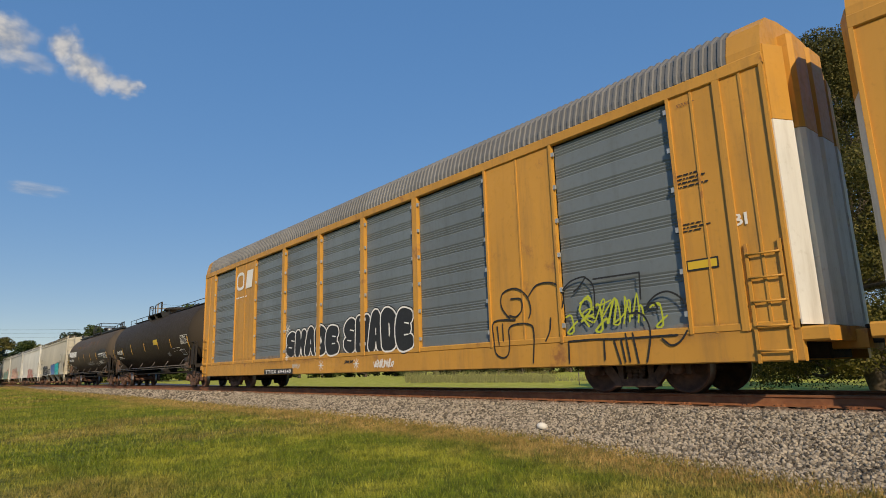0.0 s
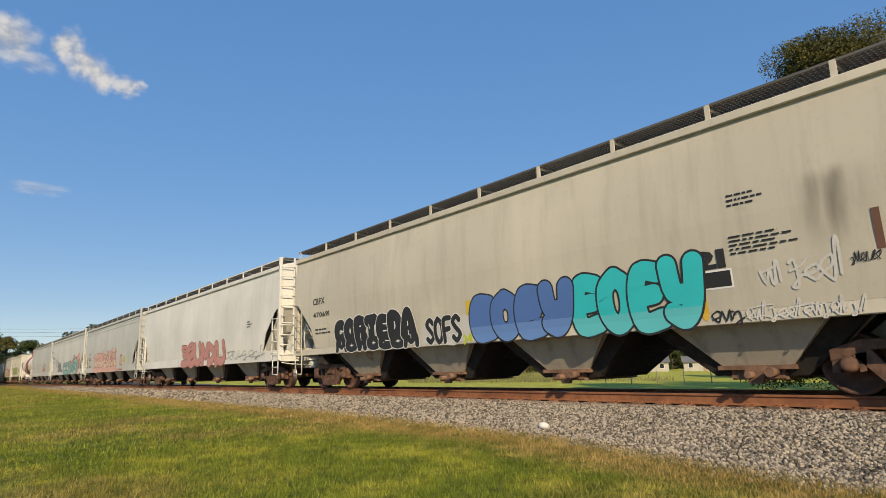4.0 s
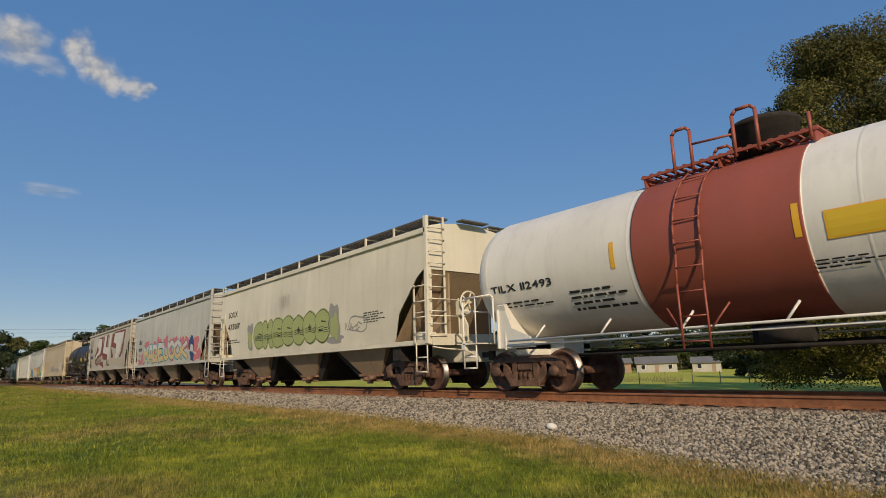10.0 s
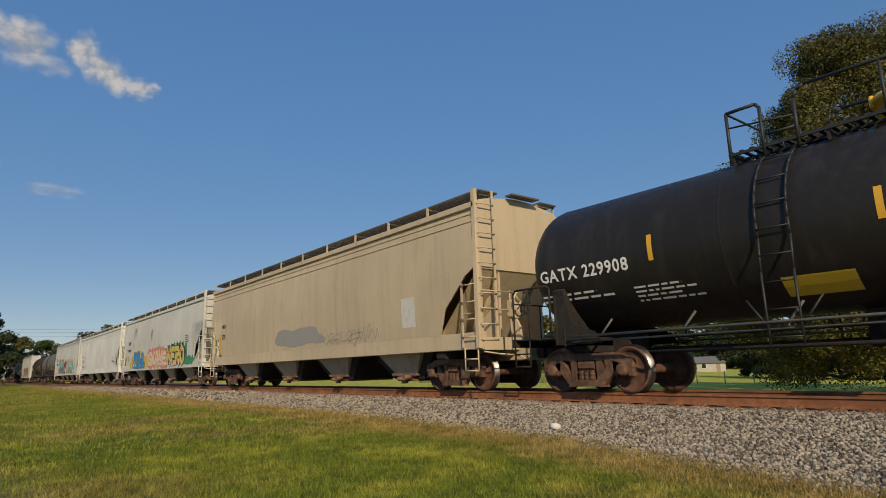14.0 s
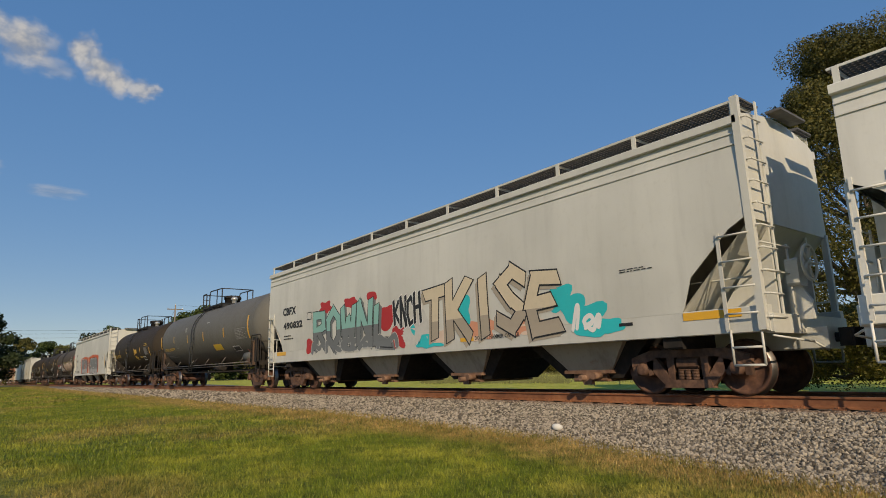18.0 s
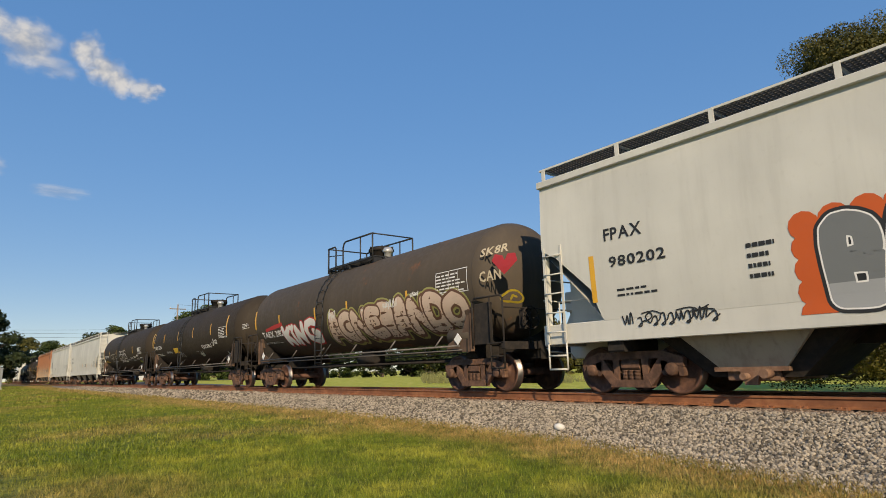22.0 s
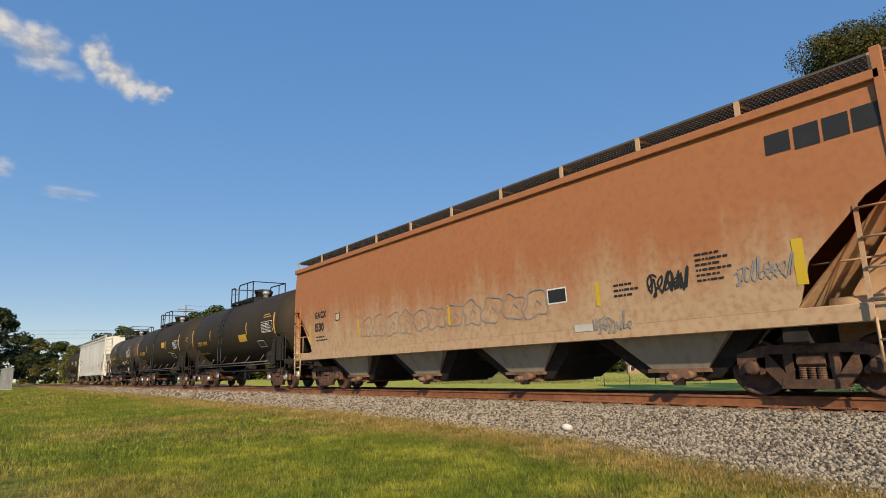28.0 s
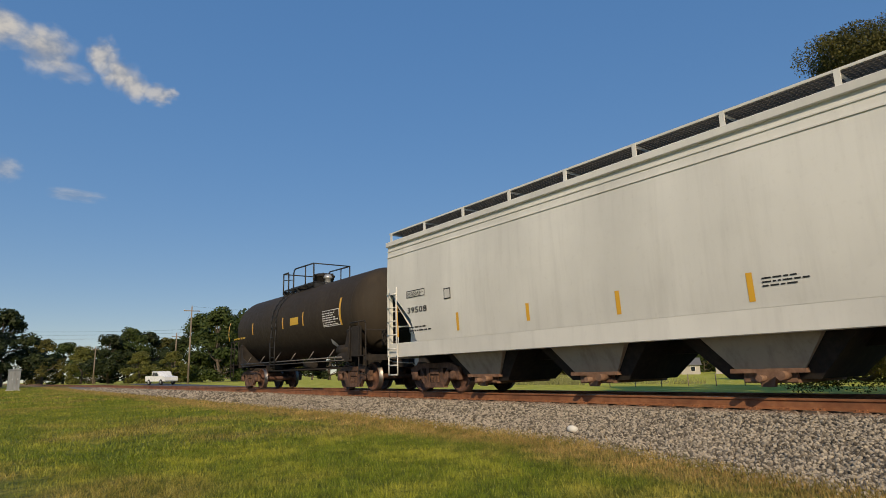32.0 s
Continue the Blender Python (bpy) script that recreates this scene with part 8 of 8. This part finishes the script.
scallops("fpax2", "orange", -4.6, 1.2, 4.1, 1.3, 10, .22)
piece("fpax2", "BALTO", -4.35, 1.22, 3.45, 1.3, "grey", "white", .42, .025, rim="black", wide=.05, low="ash", split=.3, over=1.18)
scallops("fpax2", "orange", .2, 1.2, 4.75, 1.32, 11, .24)
piece("fpax2", "CHEKO", .45, 1.17, 4.25, 1.32, "grey", "white", .42, .03, rim="black", wide=.07, low="ash", split=.27, over=1.18)
clouds_of("cbfx8", "red", ((-5.95, 1.5, .3, .25), (-4.7, 2.75, .4, .2), (-3.0, 2.75, .4, .16), (-1.7, 2.8, .3, .14), (-.9, 2.1, .4, .35), (-.4, 1.5, .35, .3)), 8)
piece("cbfx8", "ROWNL", -5.7, 1.25, 5.0, 1.4, "mint", "black", .26, .03, low="grey", split=.5, sharp=True, over=1.0, drop=(.14, -.1, "grey"), bounce=.08, lean=.05)
piece("cbfx8", "MNOAM", -5.8, 1.2, 5.4, .45, "grey", "chalk", .44, .02, over=1.1, seed=7)
C("cbfx8", -.5, 1.25, 1.5, .9, "chalk", 4, 3)
piece("cbfx8", "KNCH", -.55, 1.7, 1.35, .85, "black", "white", .3, .02, bounce=.15, sharp=True)
clouds_of("cbfx8", "teal", ((.75, 1.5, .4, .35), (2.55, 2.0, .25, .35), (5.6, 1.95, .35, .25), (1.2, 1.25, .45, .1)), 3)
clouds_of("cbfx8", "teal", ((6.3, 1.45, .45, .3), (6.75, 1.3, .35, .14), (5.95, 1.7, .3, .3)), 5)
clouds_of("cbfx8", "salmon", ((3.2, 1.5, .5, .22), (4.3, 1.45, .35, .2)), 9)
piece("cbfx8", "TKISE", .9, 1.2, 4.7, 1.5, "ivory", "black", .27, .035, low="dust", split=.4, over=1.12, drop=(-.12, -.1, "dust"), sharp=True, bounce=.09, lean=.06)
clouds_of("cbfx8", "peach", ((1.5, 1.4, .4, .16), (2.9, 1.35, .45, .14), (4.9, 1.4, .5, .14)), 12)
T("cbfx8", 5.9, 1.2, .8, .5, 2, "white", .1, 3)
P("cbfx8", 2.35, 1.22, .5, .09, "stripe")
P("cbfx8", 5.0, 1.24, .5, .09, "stripe")
W("cbfx8", "DO NOT HAMMER ON CAR", 2.9, 1.24, 1.5, .09)
clouds_of("xomx", "yellow", ((-6.9, 1.4, .3, .3), (-6.2, 1.75, .4, .35), (-3.3, 1.75, .4, .4), (-2.5, 1.55, .35, .4), (-2.1, 1.35, .25, .2)), 2)
piece("xomx", "AMALS", -6.0, 1.5, 2.9, .72, "azure", "navy", .36, .03, rim="yellow", wide=.06, over=1.2, bounce=.08)
piece("xomx", "UUECES", -6.3, 1.14, 3.6, .42, "azure", "navy", .36, .016, over=1.12, seed=3)
scallops("xomx", "leaf", -1.7, 1.2, 4.5, .9, 9, .14)
piece("xomx", "SKANE", -1.75, 1.2, 4.4, .95, "peach", "rose", .29, .022, rim="pink", wide=.15, over=1.12, sharp=True, bounce=.08, low="ivory", split=.4)
piece("xomx", "LAESC", -1.7, 1.18, 4.5, .55, "ivory", "rose", .24, .018, over=1.05, sharp=True, bounce=.14, seed=6)
for k, (x, z) in enumerate(((-1.3, 1.9), (-.2, 1.95), (.9, 2.0), (1.9, 2.05), (2.5, 1.5), (.4, 1.35))):
    lay("graffiti_spot", bubble(x, z, .12, .1, random.Random(k + 20))[0], SPRAY["yellow"], TRAIN["xomx"][0], TRAIN["xomx"][1], .02)
scallops("xomx", "leaf", 3.3, 1.2, 3.4, 1.0, 6, .2)
piece("xomx", "NERO", 2.8, 1.15, 3.6, 1.1, "lemon", "black", .3, .045, low="peach", split=.2, over=1.06, drop=(.14, .05, "black"), sharp=True)
for k, (x, z) in enumerate(((3.1, 1.95), (3.7, 1.9), (4.2, 1.98), (4.75, 1.9), (5.2, 1.6), (5.75, 1.95), (3.35, 1.4), (4.1, 1.35), (4.9, 1.3), (6.0, 1.5), (6.15, 1.9))):
    lay("graffiti_spot", bubble(x, z, .1, .08, random.Random(k))[0], SPRAY["red"], TRAIN["xomx"][0], TRAIN["xomx"][1], .014)
clouds_of("xomx", "navy", ((4.0, 2.3, .35, .12), (5.1, 2.3, .3, .1), (6.5, 1.9, .3, .12)), 6)
C("xomx", 6.6, 1.15, 1.4, .5, "leaf", 9, 4)
piece("taex3", "OUGT", -4.9, 1.85, 2.6, .68, "soot", "chalk", .42, .02, over=1.1, bounce=.12)
piece("taex3", "CASEO", -1.2, 1.85, 2.6, .5, "soot", "white", .42, .035, over=1.2)
piece("taex3", "OOSO", -1.05, 2.18, 2.3, .5, "soot", "white", .44, .035, over=1.15, seed=4)
T("taex3", 1.4, 1.86, 1.4, .18, 5, "smoke", .02, 4)
W("taex3", "NOSO", 2.65, 2.0, .85, .13, "chalk", .022)
W("taex3", "BROR", 3.75, 2.04, .8, .13, "chalk", .022)
T("taex3", 3.1, 1.8, .95, .13, 4, "smoke", .02, 8)
T("taex3", 4.72, 2.1, .7, .15, 4, "white", .035, 9)
B("taex3", 4.55, 1.85, .95, .18, 3, "chalk")
piece("taex1", "AGNE", -.75, 1.55, 3.35, .95, "peach", "brown", .32, .07, rim="olive", wide=.05, over=1.2, lean=.05)
piece("taex1", "BANDO", 2.5, 1.55, 4.1, 1.0, "peach", "brown", .34, .07, rim="olive", wide=.05, over=1.2, lean=.08)
stain("xomx", -6.49, 2.93, 1.60, 1.14, "rust")
stain("xomx", -1.38, 2.58, 0.78, 1.10, "rust")
stain("furx8", 0.30, 2.35, 1.42, 1.55, "soot")
stain("furx8", -8.44, 1.90, 2.88, 2.36, "soot")
stain("rack1", -11.34, 0.81, 14.18, 0.45, "rust")
stain("rack1", 9.78, 0.81, 2.71, 0.40, "rust")
stain("prox", -4.67, 3.19, 2.81, 0.24, "rust")
stain("prox", 1.75, 3.16, 1.49, 0.47, "rust")
stain("cbfx4", 6.72, 1.83, 1.39, 1.50, "soot")
stain("mblx", -13.38, 2.01, 3.20, 1.45, "soot")
stain("soxx", -1.64, 2.79, 1.43, 0.76, "soot")


# ---------------------------------------------------------------- road, crossing, roadside things
def asphalt():
    m, nt, b = nodes_of("asphalt")
    geo = nt.nodes.new("ShaderNodeNewGeometry")
    n1, n2 = noise_at(nt, geo.outputs["Position"], 30, 4), noise_at(nt, geo.outputs["Position"], 0.8, 3)
    c = mix(nt, n1, (0.045, 0.045, 0.047), (0.10, 0.10, 0.10))
    c = mix(nt, ramp(nt, n2, 0.4, 0.7, 0, 0.4), c, (0.13, 0.125, 0.12))
    nt.links.new(c, b.inputs["Base Color"])
    b.inputs["Roughness"].default_value = 0.85
    return m


M_ASPHALT = asphalt()
road = Form()
for xa, xb in ((-60, -40), (-40, -25), (-25, -14), (-14, -8), (-8, -4), (-4, -1.9)):
    road.face([(x, y, ground_z(x, 112) + dz) for x, y, dz in ((xa, 108.5, .06), (xb, 108.5, .06), (xb, 115.5, .06), (xa, 115.5, .06))])
road.face([(-1.9, 108.5, -.06), (1.9, 108.5, -.06), (1.9, 115.5, -.06), (-1.9, 115.5, -.06)])
for xa, xb in ((1.9, 5), (5, 12), (12, 30), (30, 70)):
    road.face([(x, y, ground_z(x, 112) + .06) for x, y in ((xa, 108.5), (xb, 108.5), (xb, 115.5), (xa, 115.5))])
tagged(new("road", road.mesh("road", M_ASPHALT)), "grey asphalt road that crosses the track", "road", kind="structure")

side_road = Form()
for ya, yb in ((60, 75), (75, 90), (90, 108.4)):
    side_road.face([(x, y, ground_z(x, y) + .05) for x, y in ((7.0, ya), (12.5, ya), (12.5, yb), (7.0, yb))])
tagged(new("road", side_road.mesh("road", M_ASPHALT)), "narrow asphalt lane along the far side of the track", "road", kind="structure")

cab = thing("signal_cabinet", "weathered grey metal signal cabinet beside the crossing", "cabinet", at=pose(-8.4, 86, ground_z(-8.4, 86), 0, 0, 8))
M_CABINET = paint("cabinet_paint", (0.27, 0.28, 0.28), 0.6, 0.5)
part("body", Form().box(-.52, .52, -.5, .5, .12, 2.3, .02), M_CABINET, cab)
part("roof", Form().prism([(-.6, 2.3), (.6, 2.3), (.56, 2.4), (0, 2.5), (-.56, 2.4)], -.58, .58, "y"), M_CABINET, cab)
part("base", Form().box(-.6, .6, -.58, .58, -.3, .12), flat("concrete", (0.45, 0.43, 0.40), 0.9), cab)
for x in (-.26, .26):
    d = part("door", Form().box(x - .24, x + .24, -.54, -.5, .2, 2.2, .01), M_CABINET, cab)
    part("handle", Form().box(x - .03, x + .03, -.58, -.54, 1.2, 1.38), M_BARE, d)

M_POLE = rusty("pole_wood", (0.20, 0.155, 0.115), (0.30, 0.24, 0.185), 0.9, 3)
WIRES = []


def pole(x, y, high, arm=1.2, wires=(.0,)):
    z = ground_z(x, y)
    p = thing("utility_pole", "weathered wooden utility pole with a crossarm", "utility pole", "poles along the road", at=pose(x, y, z))
    part("post", Form().rod((0, 0, -.4), (0, 0, high), .16, 10, .1), M_POLE, p)
    part("crossarm", Form().box(-arm, arm, -.06, .06, high - .75, high - .62), M_POLE, p)
    for s in (-1, 0, 1):
        part("insulator", Form().lathe([(0, .05), (.06, .07), (.12, .05), (.2, .03), (.2, .001)], 8, "z", (s * arm * .9, 0, high - .62 if s else high)), M_BARE, p)
    return Vector((x, y, z + high))


def wire(a, b, sag, r=.016):
    pts = []
    for i in range(13):
        t = i / 12
        p = a.lerp(b, t)
        pts.append((p.x, p.y, p.z - 4 * sag * t * (1 - t)))
    fm = Form().path(pts, r, 4)
    tagged(new("overhead_wire", fm.mesh("overhead_wire", M_INK)), "thin black overhead wire strung between poles", "wire", "overhead wires")


pa = pole(14.2, 100, 12.0)
pb = pole(18.2, 126, 9.5, .9)
pc = pole(-30, 122, 12.5)
pd = pole(7.5, 150, 8.0, .7)
for dz in (-3.6, -4.1, -4.7):
    wire(pa + Vector((0, 0, dz)), pc + Vector((0, 0, dz * 1.0 + .8)), .7)
wire(pa + Vector((0, 0, -.6)), pb + Vector((0, 0, -.6)), .4)
wire(pa + Vector((0, 0, 0)), Vector((70, 86, 12)), 1.2)
wire(pa + Vector((0, 0, -.7)), Vector((70, 86, 11.2)), 1.2)

# white pickup on the lane
M_CARWHITE = paint("car_white", (0.75, 0.75, 0.74), 0.25, 0.05)
M_GLASS = paint("tinted_glass", (0.02, 0.025, 0.03), 0.08, 0.0)
M_TYRE = flat("tyre_rubber", (0.02, 0.02, 0.02), 0.85)
pk = thing("pickup_truck", "white pickup truck standing on the lane beyond the track", "pickup truck", at=pose(8.9, 93.2, ground_z(8.9, 93.2) + .05, 0, 0, 104))
body = [(-2.85, .55), (-2.88, 1.05), (-2.7, 1.14), (-1.5, 1.22), (-1.25, 1.25), (-.6, 1.86), (.85, 1.9), (1.02, 1.28), (2.9, 1.28), (2.95, .6), (2.3, .5), (-2.5, .5)]
part("body", Form().prism(body, -.92, .92, "y"), M_CARWHITE, pk)
for s in (-1, 1):
    part("side_window", Form().prism([(-1.0, 1.24), (-.5, 1.7), (.05, 1.72), (.05, 1.24)], s * .925 - .01, s * .925 + .01, "y"), M_GLASS, pk)
    part("side_window", Form().prism([(.13, 1.24), (.13, 1.72), (.68, 1.74), (.85, 1.24)], s * .925 - .01, s * .925 + .01, "y"), M_GLASS, pk)
    for x in (-1.75, 1.75):
        w = part("wheel", Form().lathe([(-.12, .2), (-.12, .36), (-.08, .39), (.08, .39), (.12, .36), (.12, .2)], 18, "y", (x, s * .86, .39)), M_TYRE, pk)
        part("rim", Form().lathe([(-.13, .001), (-.13, .21), (.13, .21), (.13, .001)], 12, "y", (x, s * .86, .39)), M_BARE, w)
part("windscreen", Form().prism([(-1.19, 1.22), (-.57, 1.77), (-.60, 1.79), (-1.24, 1.22)], -.8, .8, "y"), M_GLASS, pk)
part("bumper", Form().box(-2.86, -2.74, -.9, .9, .45, .68, .03), M_BARE, pk)
part("bumper", Form().box(2.82, 2.94, -.9, .9, .5, .7, .03), M_BARE, pk)
part("headlight", Form().box(-2.78, -2.72, -.88, -.6, .82, .98), M_BARE, pk)
part("headlight", Form().box(-2.78, -2.72, .6, .88, .82, .98), M_BARE, pk)


# houses across the field
def house(x, y, w, d, h, turn, wall, roof, label):
    hs = thing("house", label, "house", "houses across the field", at=pose(x, y, ground_z(x, y) - .05, 0, 0, turn))
    part("wall", Form().box(-w / 2, w / 2, -d / 2, d / 2, 0, h, .01), wall, hs)
    part("roof", Form().prism([(-d / 2 - .5, h - .05), (0, h + d * .24), (d / 2 + .5, h - .05), (d / 2 + .5, h + .06), (0, h + d * .24 + .12), (-d / 2 - .5, h + .06)], -w / 2 - .4, w / 2 + .4), roof, hs)
    part("gable", Form().prism([(-d / 2, h - .03), (0, h + d * .24 - .1), (d / 2, h - .03)], -w / 2, w / 2), wall, hs)
    n = max(2, int(w / 3))
    for i in range(n):
        xx = -w / 2 + w * (i + .5) / n
        if i == n // 2:
            part("door", Form().box(xx - .45, xx + .45, -d / 2 - .04, -d / 2 + .02, 0, 2.05), M_BAYBROWN, hs)
        else:
            win = part("window", Form().box(xx - .55, xx + .55, -d / 2 - .05, -d / 2 + .02, .9, 2.1), M_CHALK, hs)
            part("pane", Form().box(xx - .47, xx + .47, -d / 2 - .06, -d / 2 - .05, .97, 2.03), M_GLASS, win)


M_SIDING = paint("white_siding", (0.42, 0.39, 0.34), 0.6, 0.15)
M_SHINGLE = paint("grey_shingle", (0.16, 0.155, 0.15), 0.85, 0.2)
M_BRICKWALL = paint("tan_brick", (0.36, 0.22, 0.15), 0.8, 0.2)


def at_az(az, dist):
    return EYE[0] + dist * math.sin(radians(az)), dist * math.cos(radians(az))


for az, dist, w, d, h, turn, wall, roof, label in ((57.9, 165, 9.6, 7, 2.4, -55, M_SIDING, M_SHINGLE, "low white house with a grey roof"), (62.0, 168, 6.6, 6, 2.3, -60, M_SIDING, M_SHINGLE, "small white house with a pale grey roof"),
                                                   (54.9, 160, 4.6, 5, 2.6, -50, M_BRICKWALL, M_SHINGLE, "small tan brick outbuilding")):
    house(*at_az(az, dist), w, d, h, turn, wall, roof, label)

# fence posts before the houses
for i in range(9):
    x, y = at_az(52 + i * 2.2, 60 + i * .6)
    ps = new("fence_post", Form().rod((0, 0, -.2), (0, 0, 1.15), .045, 6).mesh("fence_post", M_POLE))
    ps.matrix_basis = pose(x, y, ground_z(x, y))
    tagged(ps, "thin grey wooden fence post standing in the grass", "fence post", "posts in the field")


# tall dry weeds across the field
def reeds(name, count, az0, az1, d0, d1, tall, seed):
    r = np.random.default_rng(seed)
    a, d = np.radians(r.uniform(az0, az1, count)), r.uniform(d0, d1, count)
    x, y = EYE[0] + d * np.sin(a), d * np.cos(a)
    z = np.array([ground_z(p, q) for p, q in zip(x, y)])
    h = tall * r.uniform(.25, 1.3, count)
    w = .05
    lean = r.normal(0, .3, (count, 2)) * h[:, None]
    v = np.stack([np.stack([x - w, y, z], -1), np.stack([x + w, y, z], -1), np.stack([x + lean[:, 0], y + lean[:, 1], z + h], -1)], 1)
    me = bpy.data.meshes.new(name)
    me.from_pydata(v.reshape(-1, 3).tolist(), [], np.arange(3 * count).reshape(-1, 3).tolist())
    me.materials.append(rusty("dry_reed", (0.15, 0.16, 0.05), (0.26, 0.25, 0.10), 0.9))
    tagged(new(name, me), "tall dry straw-coloured weeds across the field", "weeds", kind="stuff")


reeds("dry_reeds", 2600, 36, 49.8, 68, 90, 1.1, 5)
reeds("dry_reeds", 500, 49.8, 60, 74, 84, .7, 6)



# ---------------------------------------------------------------- clouds
def cloud_material(name, density, seed):
    m = bpy.data.materials.new(name)
    m.use_nodes = True
    nt = m.node_tree
    nt.nodes.clear()
    tc = nt.nodes.new("ShaderNodeTexCoord")
    sep = nt.nodes.new("ShaderNodeVectorMath")
    sep.operation = "LENGTH"
    nt.links.new(tc.outputs["Object"], sep.inputs[0])
    mp = nt.nodes.new("ShaderNodeMapping")
    mp.inputs["Location"].default_value = (seed * 3.1, seed * 1.7, 0)
    nt.links.new(tc.outputs["Object"], mp.inputs[0])
    n1 = noise_at(nt, mp.outputs[0], 2.2, 6, 0.52)
    core = ramp(nt, sep.outputs["Value"], 0.0, 1.0, 0.5, -0.55)
    s = nt.nodes.new("ShaderNodeMath")
    s.operation = "ADD"
    nt.links.new(core, s.inputs[0])
    nt.links.new(n1, s.inputs[1])
    alpha = ramp(nt, s.outputs[0], 0.4, 1.05, 0.0, density)
    em = nt.nodes.new("ShaderNodeEmission")
    nt.links.new(mix(nt, ramp(nt, n1, 0.35, 0.65), (0.38, 0.42, 0.50), (0.74, 0.72, 0.70)), em.inputs["Color"])
    em.inputs["Strength"].default_value = 0.8
    tr = nt.nodes.new("ShaderNodeBsdfTransparent")
    ms = nt.nodes.new("ShaderNodeMixShader")
    nt.links.new(alpha, ms.inputs[0])
    nt.links.new(tr.outputs[0], ms.inputs[1])
    nt.links.new(em.outputs[0], ms.inputs[2])
    out = nt.nodes.new("ShaderNodeOutputMaterial")
    nt.links.new(ms.outputs[0], out.inputs["Surface"])
    return m


def cloud(az, el, wide, high, lean, density, seed):
    """A thin far patch of cloud in the sky; angles in degrees."""
    dist = 2500.0
    a, e = radians(az), radians(el)
    p = Vector((math.sin(a) * math.cos(e), math.cos(a) * math.cos(e), math.sin(e))) * dist
    fm = Form()
    ring = [(math.cos(2 * math.pi * i / 24), math.sin(2 * math.pi * i / 24), 0) for i in range(24)]
    fm.face(ring)
    ob = new("cloud", fm.mesh("cloud", cloud_material("cloud_%d" % seed, density, seed)))
    ob.matrix_basis = look(p, (0, 0, 0), lean) @ Matrix.Diagonal((dist * math.tan(radians(wide)), dist * math.tan(radians(high)), 1, 1))
    tagged(ob, "soft white cloud high in the blue sky", "cloud", "clouds in the sky", "structure")


for i, (az, el, wide, high, lean, density) in enumerate(((1.2, 26.0, 4.6, 3.8, 10, 1.0), (-2.6, 26.8, 5.4, 3.4, 0, 1.0), (5.3, 26.4, 2.6, 3.0, 30, .9), (6.7, 25.3, 2.8, 2.9, 35, .95),
                                                         (8.0, 24.5, 2.5, 2.5, 20, .9), (10.0, 24.2, 2.6, 2.0, 0, .8), (11.1, 24.4, 1.4, 1.1, 0, .6), (3.2, 24.6, 3.4, 1.8, 0, .4),
                                                         (4.2, 15.0, 4.5, 1.2, 0, .35), (-.8, 16.4, 3.0, 2.2, 0, .45))):
    cloud(az, el, wide, high, lean, density, i + 1)


# ---------------------------------------------------------------- what moves
def train_s(t):
    """How far the train has come along the track, in metres."""
    u = (t - 16) / 16
    return 16 * (17.248 * u - .0604 * u * u + .0007 * u ** 3)


def motions():
    times = list(range(0, 33, 2))
    for car, u in CARS:
        walk(car, [(t, pose(0, u - train_s(t), 0)) for t in times])
    middle = dict(CARS)
    for w, car, off, y in WHEELS:
        # wheels roll along the stretch of track that is seen from close by
        near = [i for i in range(0, 32 * FPS + 1) if -9 < middle[car] + off - train_s(i / FPS) < 30]
        if not near:
            continue
        rows = [(0.0, pose(0, y, .457))] if near[0] > 0 else []
        s0 = train_s(near[0] / FPS)
        a = 0.0
        for i in near:
            a = math.degrees((train_s(i / FPS) - s0) / .457)
            rows.append((i / FPS, pose(0, y, .457, a % 360)))
        if near[-1] < 32 * FPS:
            rows.append((32.0, pose(0, y, .457, a % 360)))
        walk(w, rows)


motions()
